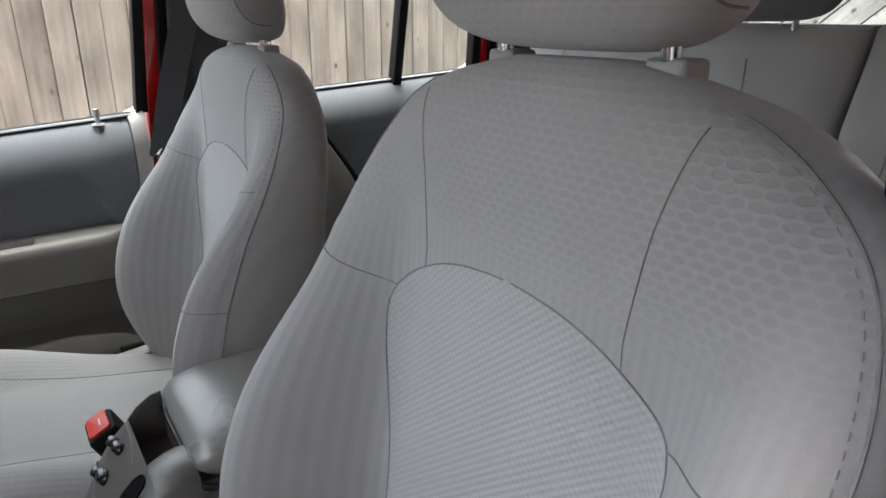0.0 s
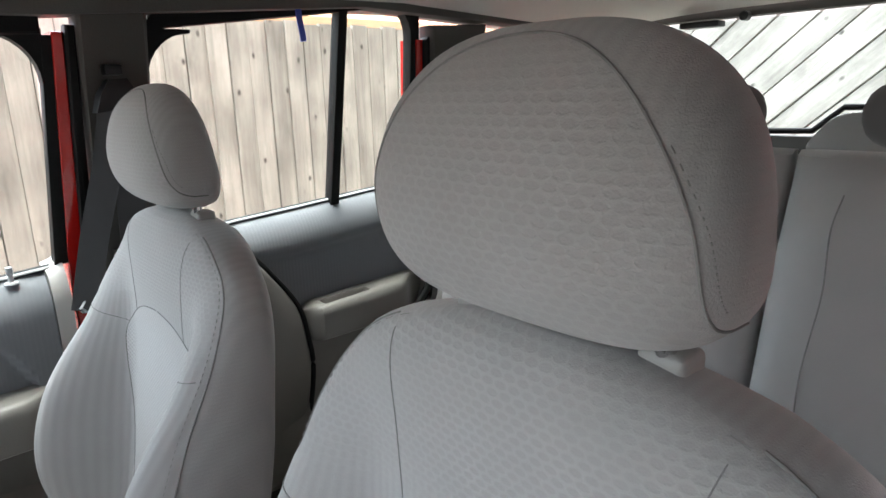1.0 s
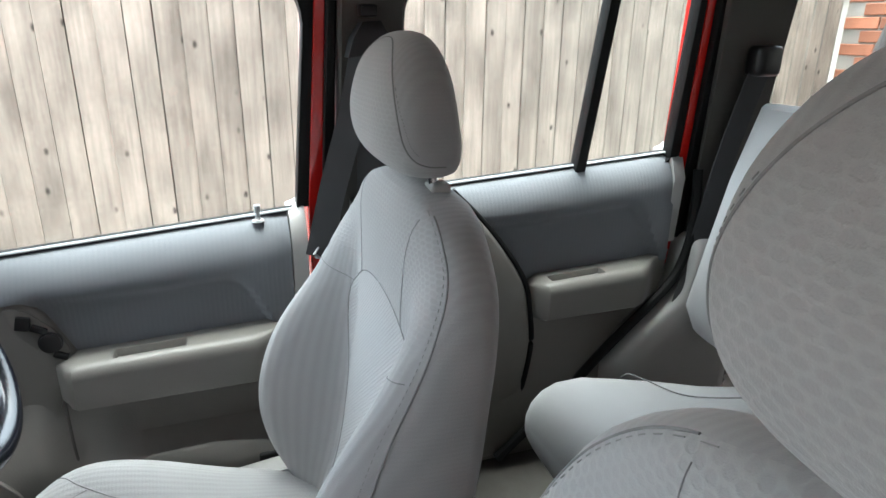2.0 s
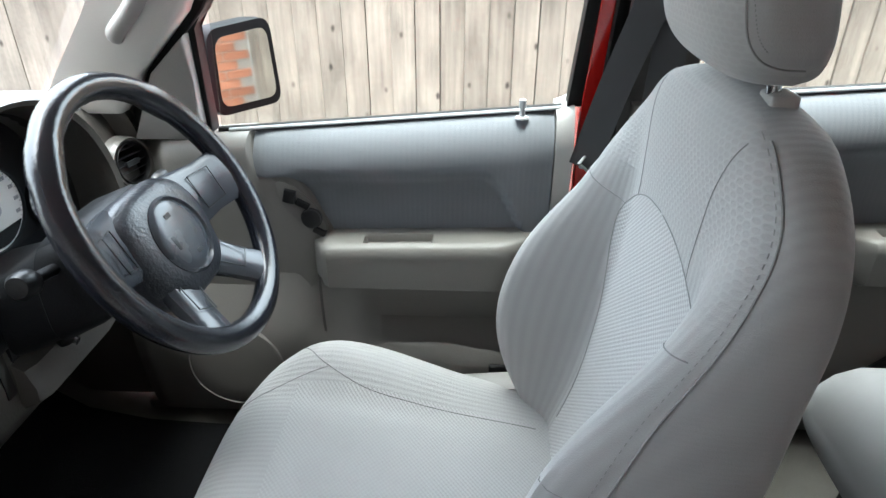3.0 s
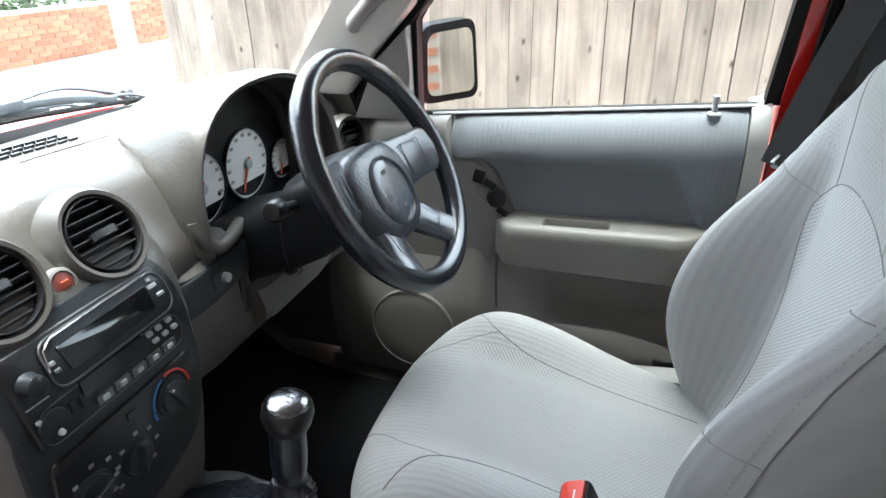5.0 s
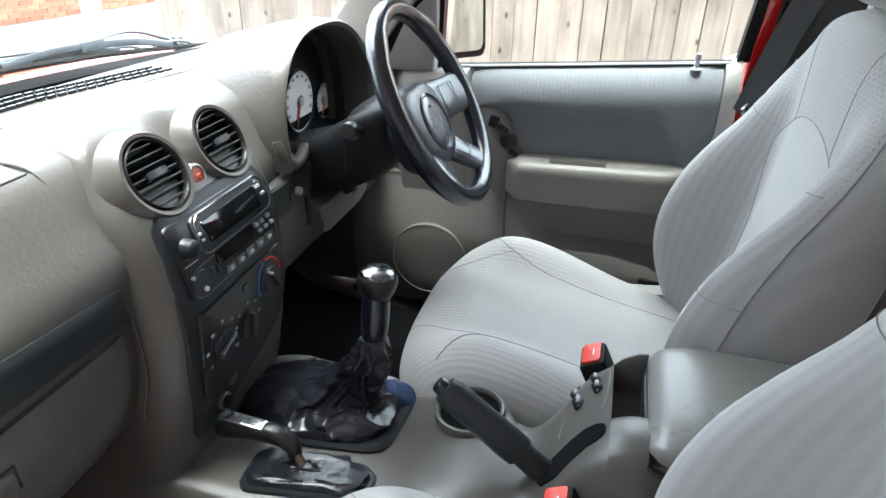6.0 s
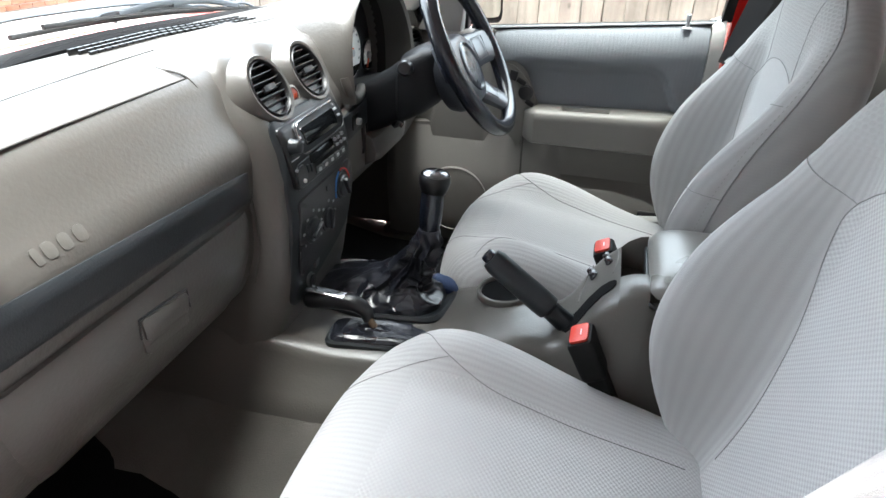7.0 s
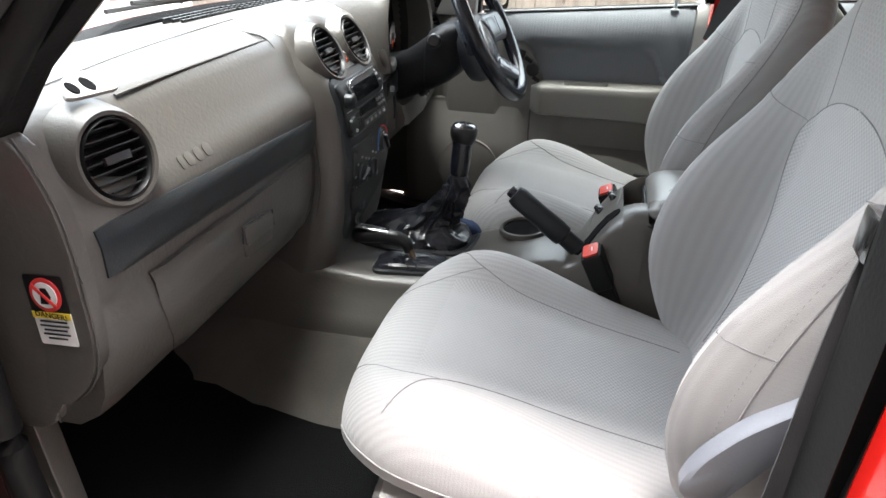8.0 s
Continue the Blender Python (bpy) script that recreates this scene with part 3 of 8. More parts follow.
    gate_piece([(-0.62, 0.80), (-0.62, 1.39), (0.62, 1.39), (0.62, 0.80)], TAUPE, "tailgate_trim", -2.13, 0.05, "taupe tailgate trim")
    gate_piece([(-0.62, 1.39), (-0.62, 1.70), (-0.50, 1.70), (-0.465, 1.39)], TAUPE_DARK, "tailgate_side", -2.13, 0.04)
    gate_piece([(0.62, 1.39), (0.62, 1.70), (0.50, 1.70), (0.465, 1.39)], TAUPE_DARK, "tailgate_side", -2.13, 0.04)
    gate_piece([(-0.5, 1.665), (-0.5, 1.71), (0.5, 1.71), (0.5, 1.665)], TAUPE_DARK, "tailgate_head", -2.13, 0.04)
    hump = rounded([(-0.42, 1.36), (-0.36, 1.445), (-0.14, 1.445), (-0.075, 1.36)], 0.03)
    gate_piece(hump, TAUPE_LIGHT, "latch_cover", -2.08, 0.05, "grey plastic cover rising into the rear window")
    b2 = bmesh.new()
    tube(b2, [(x, -2.085, z) for x, z in [(0.47, 1.405), (0.0, 1.40), (-0.08, 1.402), (-0.14, 1.455), (-0.36, 1.455), (-0.43, 1.402), (-0.47, 1.405)]], 0.007, 8, up=(0, 1, 0))
    part("window_seal", b2, RUBBER, car)
    b2 = bmesh.new()
    prism(b2, [(x, -2.115, z) for x, z in pane], (0, 0.004, 0))
    g = part("tailgate_glass", b2, GLASS, car)
    g.visible_shadow = False
    b2 = bmesh.new()
    box(b2, (0.14, -2.09, 1.645), (0.24, -2.05, 1.66), 0.004)
    spin(b2, [(0.0, 0), (0.011, 0.001), (0.011, 0.02), (0.0, 0.021)], (0.09, -2.09, 1.665), (0, 1, 0), 14)
    part("rear_wiper_bracket", b2, BLACK, car)


shell()


def road_wheels():
    """Four wheels under the body."""
    for x, y in ((-0.74, 1.0), (0.74, 1.0), (-0.74, -1.65), (0.74, -1.65)):
        sg = 1 if x > 0 else -1
        bm = bmesh.new()
        spin(bm, [(0.20, -0.11), (0.33, -0.11), (0.352, -0.09), (0.356, 0.0), (0.352, 0.09), (0.33, 0.11), (0.20, 0.11)], (x, y, 0.352), (sg, 0, 0), 40)
        w = part("wheel", bm, RUBBER, car, "black rubber tyre on a silver rim")
        bm = bmesh.new()
        spin(bm, [(0.205, -0.09), (0.205, 0.10), (0.18, 0.095), (0.16, 0.06), (0.07, 0.075), (0.0, 0.08)], (x, y, 0.352), (sg, 0, 0), 32)
        part("rim", bm, SILVER, w, "silver rim")


road_wheels()


# ---- doors on the driver's side ----
def door(front):
    y0, y1 = (-0.13, -0.712) if front else (-0.885, -1.545)
    name = "front_door" if front else "rear_door"
    d = thing(name, "closed front door with grey padded trim and armrest" if front else "closed rear door with grey padded trim and armrest", "car door", (0.7, y0, 0.6), "doors on the driver's side")

    def sill(y):
        return 1.174 + 0.083 * (-y - 0.15) if front else 1.238 + 0.07 * (-y - 0.9)

    # moulded lower panel
    bm = bmesh.new()
    loops = []
    n = 72 if front else 24
    for i in range(n + 1):
        yl = 0.075 if front else y0
        y = yl + (y1 - yl) * i / n
        e = min(1.0, (yl - y) / 0.03, (y - y1) / 0.03) if 0 < i < n else 0.0
        k = smooth01(e) * 0.012
        s = sill(y)
        swell = 0.0
        if front:
            swell = 0.03 * smooth01((y + 0.30) / 0.06)
        up = 0.0
        prof = [(0.665 - swell * 0.3, s - 0.225 + up), (0.672 - swell * 0.5, s - 0.245), (0.668 - swell * 0.4, 0.93), (0.664 - swell * 0.8, 0.88), (0.655 - swell, 0.83), (0.638 - swell * 0.6, 0.80), (0.630 - swell * 0.3, 0.76), (0.632, 0.66), (0.645, 0.61)]
        if front:
            pocket = smooth01((-y - 0.33) / 0.06)
            prof = [(x + (0.02 * pocket if 0.81 < z < 0.98 else 0.0), z) for x, z in prof]
        loops.append([(x + 0.012 - k, y, z) for x, z in prof] + [(0.745, y, 0.60), (0.745, y, s - 0.225 + up)])
    rings(bm, loops)
    part("lower_panel", bm, DOORTRIM, d, "taupe plastic lower panel")
    if front:
        # pale trim ahead of the padding; it runs down to the armrest along the padding's curved edge
        bm = bmesh.new()
        loops = []
        for i in range(61):
            y = 0.03 - 0.393 * i / 60
            s = sill(y)
            out = 0.034 * smooth01((y + 0.050) / 0.035)
            pad = smooth01((y0 - 0.056 - y) / 0.012)
            top = (s + 0.001) * (1 - pad) + (s - 0.066 - 0.165 * smooth01((y0 - 0.117 - y) / 0.11)) * pad
            low = 0.860 + 0.09 * smooth01((-y - 0.25) / 0.05)
            x = 0.648 + out + 0.007 * pad + 0.010 * smooth01((-y - 0.26) / 0.10)
            tall = max(top - low, 0.02)
            r = min(0.035 - 0.022 * pad, tall * 0.4)
            back = 0.034 - 0.020 * pad
            prof = [(x + 0.014, low), (x + 0.003, low + 0.2 * r), (x, low + r), (x + 0.001, (top + low) / 2), (x + 0.003, top - r), (x + 0.003 + back * 0.15, top - 0.5 * r), (x + 0.003 + back * 0.5, top - 0.15 * r), (x + 0.003 + back, top)]
            loops.append([(px, y, z) for px, z in prof] + [(0.735, y, top), (0.735, y, low)])
        rings(bm, loops)
        part("front_trim", bm, DOORTRIM, d, "pale taupe trim ahead of the padding")
    bm = bmesh.new()
    yl = 0.07 if front else y0
    rings(bm, [[(0.704, y, 0.62), (0.704, y, sill(y) - 0.03), (0.74, y, sill(y) - 0.03), (0.74, y, 0.62)] for y in (yl, (yl + y1) / 2, y1)])
    part("inner_panel", bm, DOORTRIM, d)
    # padded upper panel: a roll under the window, a hollow below it
    bm = bmesh.new()
    loops = []
    pf = y0 - 0.062 if front else y0 - 0.005
    pr = y1 + 0.03 if front else y1 + 0.02
    for i in range(57):
        y = pf + (pr - pf) * i / 56
        s = sill(y)
        a = min((pf - y) / 0.04, (y - pr) / 0.05, 1.0)
        a = smooth01(max(a, 0.0)) if 0 < i < 56 else 0.0
        low = s - (0.20 if front else 0.240)
        if front:
            low = s - 0.07 - 0.165 * smooth01((pf - 0.055 - y) / 0.11)
        # the hollow below the roll; its upper edge bends down towards the rear end
        begin = 0.066 + 0.012 * smooth01((pf - 0.10 - y) / 0.2) + 0.17 * smooth01((pr + 0.13 - y) / 0.13) ** 1.6
        prof = []
        for j in range(33):
            q = j / 32
            z = s - 0.002 + (low - s + 0.002) * q
            x = 0.697 - 0.047 * math.sin(min(1.0, max(s - z, 0.0) / 0.075) * math.pi / 2) ** 0.6
            x += 0.021 * smooth01((s - z - begin) / 0.032) + 0.003
            prof.append((x + 0.006 * (1 - a), y, z))
        loops.append(prof + [(0.735, y, low), (0.735, y, s - 0.002)])
    rings(bm, loops)
    part("padded_panel", bm, DOOR_CLOTH, d, "blue-grey padded cloth panel")
    # end cap of the sill and the rubber along the glass
    bm = bmesh.new()
    rings(bm, [[(0.665, y, sill(y) - 0.20), (0.655, y, sill(y) - 0.05), (0.672, y, sill(y) - 0.008), (0.70, y, sill(y) + 0.006 + h), (0.74, y, sill(y) + 0.006 + h), (0.74, y, sill(y) - 0.20)] for y, h in ((y1 + 0.028, 0.0), (y1 + 0.012, 0.004), (y1, 0.012))])
    part("end_cap", bm, TAUPE_LIGHT, d, "pale grey plastic end cap")
    bm = bmesh.new()
    tube(bm, [(0.702, y, sill(y) + 0.003) for y in (y0, (y0 + y1) / 2, y1 + 0.01)], 0.006, 8)
    part("glass_seal", bm, RUBBER, d)
    bm = bmesh.new()
    tube(bm, [(0.694, y, sill(y) + 0.004) for y in (y0 - 0.02, (y0 + y1) / 2, y1 + 0.02)], 0.003, 6)
    part("sill_bead", bm, SILVER, d, "bright bead along the window sill")
    # armrest
    ax0, ax1, top, bot = (-0.283, -0.70, 1.006, 0.925) if front else (-1.168, -1.50, 1.038, 0.955)
    s0, s1 = (-0.374, -0.492) if front else (-1.208, -1.338)
    bm = bmesh.new()
    loops = []
    marks = sorted({ax0 + (ax1 - ax0) * i / 40 for i in range(41)} | {p + o for p in (s0, s1) for o in (-0.005, -0.0025, 0.0, 0.0025, 0.005)}, reverse=True)
    for y in marks:
        q = (y - ax0) / (ax1 - ax0)
        e = smooth01(min(q / 0.07, (1 - q) / 0.25, 1.0))
        deep = 0.020 + 0.05 * e
        t1 = top + 0.014 * q - 0.012 * (1 - smooth01(q / 0.08))
        tall = t1 - bot
        dip = 0.012 * smooth01((s0 - y) / 0.006) * smooth01((y - s1) / 0.006)
        prof = [(0.0, 0.003, 0.0), (0.30, 0.0025, 0.0), (0.335, 0.002, 0.3), (0.355, 0.002, 1.0), (0.68, 0.001, 1.0), (0.70, 0.001, 0.3), (0.735, 0.001, 0.0)]
        loop = [(0.672 - deep * f, y, t1 + h - dip * k) for f, h, k in prof]
        loop += [(0.672 - deep * (0.735 + 0.265 * math.sin(a) ** 0.8), y, t1 - tall * 0.5 * (1 - math.cos(a)) * (0.55 if a < 1.6 else 1.0)) for a in (math.pi * j / 16 for j in range(1, 9))]
        loop += [(0.672 - deep * 0.985, y, bot + 0.25 * tall), (0.672 - deep * 0.93, y, bot + 0.06 * tall), (0.672 - deep * 0.80, y, bot), (0.672, y, bot - 0.008)]
        loops.append(loop)
    rings(bm, loops)
    part("armrest", bm, DOORTRIM, d, "moulded taupe armrest with a grip slot")
    # window frame and glass
    bm = bmesh.new()
    if front:
        side_poly(bm, [(y1 + 0.012, 1.225), (y1 - 0.008, 1.615), (y1 - 0.032, 1.615), (y1 - 0.014, 1.225)], -0.002, 0.03, 1, 0.003)
        side_poly(bm, [(-0.100, 1.17), (-0.121, 1.17), (-0.134, 1.345), (-0.318, 1.60), (y1, 1.612), (y1, 1.635), (-0.302, 1.625), (-0.112, 1.345)], -0.002, 0.03, 1, 0.003)
    else:
        side_poly(bm, [(y0, 1.24), (y0 + 0.008, 1.61), (-0.905, 1.635), (-1.46, 1.70), (-1.46, 1.715), (-0.89, 1.655), (y0 + 0.025, 1.62), (y0 + 0.012, 1.24)], -0.002, 0.03, 1, 0.003)
        side_poly(bm, [(-1.28, 1.255), (-1.262, 1.68), (-1.284, 1.68), (-1.303, 1.255)], -0.002, 0.03, 1, 0.003)
        side_poly(bm, [(-1.515, 1.27), (-1.45, 1.70), (-1.475, 1.70), (-1.545, 1.27)], -0.002, 0.03, 1, 0.003)
    part("window_frame", bm, RUBBER, d, "black window frame")
    for cy, cz, dy, r in (((y1 - 0.004, 1.618, 1, 0.075),) if front else ((y0 + 0.006, 1.625, -1, 0.075), (-1.462, 1.698, 1, 0.075), (-1.52, 1.262, 1, 0.03))):
        up = -1 if cz > 1.4 else 1
        arc = [(cy + dy * r * (1 - math.sin(k)), cz + up * r * (1 - math.cos(k))) for k in (math.pi / 2 * i / 8 for i in range(9))]
        bm = bmesh.new()
        side_poly(bm, [(cy - dy * 0.006, cz - up * 0.006), (cy + dy * r, cz - up * 0.006)] + arc + [(cy - dy * 0.006, cz + up * r)], -0.003, 0.028, 1, 0)
        part("frame_corner", bm, RUBBER, d, "rounded corner of the window frame")
    bm = bmesh.new()
    if front:
        pts = [(-0.13, 1.16), (-0.16, 1.37), (-0.31, 1.61), (y1, 1.625), (y1 + 0.005, 1.20)]
    else:
        pts = [(y0, 1.235), (y0, 1.63), (-1.46, 1.70), (-1.53, 1.27)]
    side_poly(bm, pts, -0.014, 0.004, 1, 0)
    part("window_glass", bm, GLASS, d)
    # outer skin
    bm = bmesh.new()
    rings(bm, [[(0.75, y, 0.56), (0.86, y, 0.58), (0.875, y, 0.9), (0.85, y, sill(y) - 0.04), (0.745, y, sill(y) - 0.004), (0.75, y, 0.9)] for y in (y0, (y0 + y1) / 2, y1)])
    part("outer_skin", bm, REDPAINT, d, "glossy red outer skin")
    # lock pin
    yl = -0.63 if front else -1.50
    if front:
        bm = bmesh.new()
        zl = sill(yl)
        spin(bm, [(0.0, 0.0), (0.011, 0.0), (0.010, 0.003), (0.005, 0.004), (0.004, 0.016), (0.0055, 0.018), (0.0055, 0.03), (0.0, 0.031)], (0.682, yl, zl - 0.006), (0, 0, 1), 14)
        part("lock_pin", bm, SILVER, d, "bright lock pin")
        # black sail panel behind the mirror, and the panel of switches
        bm = bmesh.new()
        side_poly(bm, [(0.004, 1.165), (-0.112, 1.165), (-0.120, 1.26), (-0.126, 1.338), (-0.056, 1.277)], 0.022, 0.05, 1, 0.006)
        part("sail_panel", bm, TAUPE_LIGHT, d, "pale taupe triangular trim behind the mirror")
        bm = bmesh.new()
        plate = rounded([(-0.222, 1.106), (-0.252, 1.102), (-0.290, 1.062), (-0.312, 1.012), (-0.275, 1.010), (-0.235, 1.06)], 0.015)
        prism(bm, [(0.6540 + 0.03 * (1.12 - z), y, z) for y, z in plate], (0.02, 0, 0), 0.002)
        sw = part("switch_plate", bm, DOORTRIM, d, "taupe plate with mirror and lock switches")
        bm = bmesh.new()
        box(bm, (0.649, -0.260, 1.066), (0.664, -0.239, 1.090), 0.003, turn=Matrix.Rotation(0.25, 3, "X"))
        part("lock_switch", bm, BLACK, sw)
        bm = bmesh.new()
        spin(bm, [(0.0, 0.0), (0.0185, 0.0), (0.0185, 0.004), (0.0165, 0.0045), (0.0165, 0.009), (0.013, 0.011), (0.0, 0.010)], (0.6580, -0.283, 1.038), (-1, 0, 0.05), 24)
        part("mirror_knob", bm, BLACK, sw)
        bm = bmesh.new()
        box(bm, (0.650, -0.283, 1.058), (0.664, -0.257, 1.070), 0.004, turn=Matrix.Rotation(0.5, 3, "X"))
        box(bm, (0.652, -0.306, 1.006), (0.666, -0.282, 1.018), 0.004, turn=Matrix.Rotation(0.5, 3, "X"))
        part("mirror_selector", bm, BLACK, sw)
        # speaker grille in the front lower corner
        bm = bmesh.new()
        spin(bm, [(0.090, -0.02), (0.0905, 0.0020), (0.0885, 0.0032), (0.0865, 0.0012), (0.084, 0.0022), (0.05, 0.003), (0.0, 0.0035)], (0.6165, -0.120, 0.745), (-1, 0, 0), 40)
        part("speaker_grille", bm, DOORTRIM, d, "round taupe speaker cover")
        bm = bmesh.new()
        tube(bm, spline([(0.663, -0.287, 1.0), (0.652, -0.286, 0.92), (0.645, -0.289, 0.82), (0.637, -0.30, 0.74)]), 0.0025, 6)
        part("panel_groove", bm, TAUPE_DARK, d)
        bm = bmesh.new()
        rings(bm, [[(0.588, y, 0.70), (0.584, y, 0.828 - 0.03 * k), (0.588, y, 0.835 - 0.03 * k), (0.594, y, 0.830 - 0.03 * k), (0.612, y, 0.76), (0.62, y, 0.66)] for y, k in ((-0.34, 1.2), (-0.37, 0.5), (-0.42, 0.1), (-0.52, 0.0), (-0.60, 0.5), (-0.65, 1.4), (-0.69, 2.6))])
        part("map_pocket", bm, DOORTRIM, d, "map pocket low on the door")
    else:
        bm = bmesh.new()
        tube(bm, spline([(0.652, -0.99, 1.245), (0.648, -1.046, 1.188), (0.644, -1.096, 1.128), (0.642, -1.150, 1.045), (0.640, -1.168, 0.968), (0.640, -1.174, 0.88), (0.640, -1.15, 0.76), (0.640, -1.10, 0.66)]), 0.006, 8)
        part("panel_piping", bm, RUBBER, d, "black piping")
    return d


door(True)
door(False)

# cover of the centre pillar's foot, up to the rear door's curved edge
bm = bmesh.new()
foot = spline([(-0.99, 1.245, 0), (-1.046, 1.188, 0), (-1.096, 1.128, 0), (-1.150, 1.045, 0), (-1.168, 0.968, 0), (-1.174, 0.88, 0), (-1.15, 0.76, 0), (-1.10, 0.62, 0)], 4)
foot = [(p.x + 0.004, p.y) for p in foot] + [(-0.78, 0.62), (-0.79, 1.245)]
rings(bm, [[(x, -0.97 + (y + 0.97) * k, 0.95 + (z - 0.95) * k) for y, z in foot] for x, k in ((0.70, 1.0), (0.646, 1.0), (0.638, 0.985), (0.634, 0.95), (0.630, 0.7), (0.628, 0.3))])
part("pillar_foot", bm, DOORTRIM, car, "moulded cover at the centre pillar's foot")
bm = bmesh.new()
spin(bm, [(0.085, -0.006), (0.085, 0.004), (0.080, 0.007), (0.074, 0.004), (0.070, 0.002), (0.0, 0.001)], (0.628, -0.965, 0.80), (-1, 0, 0), 36, (0.8, 1.0))
part("pillar_panel", bm, TAUPE_DARK, car, "dark oval panel in the pillar's cover")


def open_door():
    """The passenger's front door, swung wide open about its hinges."""
    d = thing("open_front_door", "wide open red front door with grey padded trim", "car door", (-0.75, 0.17, 0.6))
    turn = Matrix.Translation((-0.75, 0.17, 0)) @ Matrix.Rotation(radians(-74), 4, "Z") @ Matrix.Translation((0.75, -0.17, 0))

    def add(name, bm, m, label="", parent=d):
        bmesh.ops.transform(bm, matrix=turn, verts=bm.verts)
        return part(name, bm, m, parent, label)

    y0, y1 = 0.15, -0.66

    def sill(y):
        return 1.174 + 0.083 * (-y + SKEW - 0.15)

    steps = [y0 + (y1 - y0) * i / 16 for i in range(17)]
    bm = bmesh.new()
    rings(bm, [[(-0.75, y, 0.56), (-0.86, y, 0.58), (-0.875, y, 0.9), (-0.85, y, sill(y) - 0.04), (-0.745, y, sill(y) - 0.004), (-0.735, y, 0.9)] for y in steps])
    add("outer_skin", bm, REDPAINT, "glossy red outer skin")
    # unseen black cover, added so red paint casts no pink on the dash
    bm = bmesh.new()
    box(bm, (-0.735, 0.0, 0.575), (-0.722, 0.149, 1.14), 0.004)
    add("hinge_face", bm, RUBBER, "black cover added at the hinges to stop red bounce")
    steps = [y for y in steps if y < 0.0]
    bm = bmesh.new()
    rings(bm, [[(-0.735, y, 0.60), (-0.66, y, 0.62), (-0.65, y, 0.78), (-0.675, y, 0.84), (-0.68, y, 0.95), (-0.735, y, 0.96)] for y in steps])
    add("lower_panel", bm, DOORTRIM, "taupe plastic lower panel")
    bm = bmesh.new()
    rings(bm, [[(-0.735, y, 0.955), (-0.672, y, 0.955), (-0.672, y, sill(y) - 0.09), (-0.650, y, sill(y) - 0.06), (-0.655, y, sill(y) - 0.02), (-0.69, y, sill(y)), (-0.735, y, sill(y))] for y in steps])
    add("padded_panel", bm, DOOR_CLOTH, "blue-grey padded cloth panel")
    bm = bmesh.new()
    box(bm, (-0.69, -0.60, 0.93), (-0.60, -0.20, 1.01), 0.02, 3)
    add("armrest", bm, DOORTRIM, "moulded taupe armrest")
    bm = bmesh.new()
    frame_line = [(-0.73, y0, sill(y0)), (-0.73, y0 - 0.02, 1.36), (-0.66, -0.12, 1.60), (-0.655, y1 + 0.03, 1.62), (-0.72, y1, sill(y1))]
    tube(bm, frame_line, 0.014, 8)
    add("window_frame", bm, RUBBER, "black window frame")
    bm = bmesh.new()
    prism(bm, frame_line, (0.004, 0, 0))
    add("window_glass", bm, GLASS).visible_shadow = False


open_door()


# ---- outside mirror ----
def wing_mirror():
    d = thing("wing_mirror", "black door mirror with a bright square glass", "car mirror", (0.86, -0.10, 1.16))
    c = Vector((0.885, -0.120, 1.236))
    n = Vector((-0.412, -0.91, 0.02)).normalized()
    s = n.cross(Vector((0, 0, 1))).normalized()
    u = s.cross(n)
    shape = rounded([(-0.088, -0.082), (-0.080, 0.082), (0.080, 0.078), (0.088, -0.07)], 0.03, 6)
    bm = bmesh.new()
    loops = []
    for k, depth in ((0.84, 0.0), (1.02, -0.002), (1.04, -0.02), (1.02, -0.05), (0.85, -0.095), (0.4, -0.12)):
        loops.append([c + s * a * k + u * b * k + n * (depth + 0.004) for a, b in shape])
    rings(bm, loops)
    part("housing", bm, HOUSING, d, "black plastic housing")
    bm = bmesh.new()
    prism(bm, [c + s * a * 0.84 + u * b * 0.82 + n * 0.0055 for a, b in shape], n * -0.003)
    part("mirror_glass", bm, MIRROR, d, "mirror glass")
    bm = bmesh.new()
    rings(bm, [[(0.74, -0.03 + dy, 1.15 + dz) for dy, dz in ((-0.03, 0), (0.05, 0), (0.04, 0.04), (-0.03, 0.04))], [(0.85, -0.05 + dy, 1.165 + dz) for dy, dz in ((-0.01, 0), (0.05, 0), (0.04, 0.04), (-0.01, 0.04))]])
    part("bracket", bm, RUBBER, d)


wing_mirror()


# ---- front seats ----
HALF = [(0.80, 0.205), (0.86, 0.235), (0.95, 0.252), (1.08, 0.250), (1.17, 0.238), (1.24, 0.234), (1.29, 0.218), (1.325, 0.188), (1.35, 0.150), (1.366, 0.10), (1.376, 0.05)]
FRONT = [(0.80, -0.655), (0.90, -0.688), (1.0, -0.708), (1.10, -0.722), (1.19, -0.732), (1.27, -0.735), (1.32, -0.737), (1.35, -0.743), (1.366, -0.753), (1.376, -0.768)]
THICK = [(0.80, 0.06), (0.9, 0.065), (1.0, 0.072), (1.1, 0.082), (1.2, 0.09), (1.3, 0.095), (1.35, 0.085), (1.366, 0.06), (1.376, 0.03)]
WING = [(0.80, 0.09), (0.90, 0.150), (0.98, 0.170), (1.06, 0.162), (1.13, 0.130), (1.19, 0.085), (1.26, 0.035), (1.32, 0.0), (1.40, 0.0)]


EDGE_LOW = [(0.80, 0.112), (0.95, 0.118), (1.05, 0.130), (1.13, 0.140), (1.165, 0.142), (1.183, 0.137), (1.197, 0.123), (1.210, 0.101), (1.2205, 0.077), (1.228, 0.048), (1.2315, 0.018), (1.2322, 0.004)]
EDGE_TOP = [(1.2325, 0.098), (1.29, 0.105), (1.335, 0.116), (1.352, 0.118), (1.366, 0.08), (1.376, 0.04)]


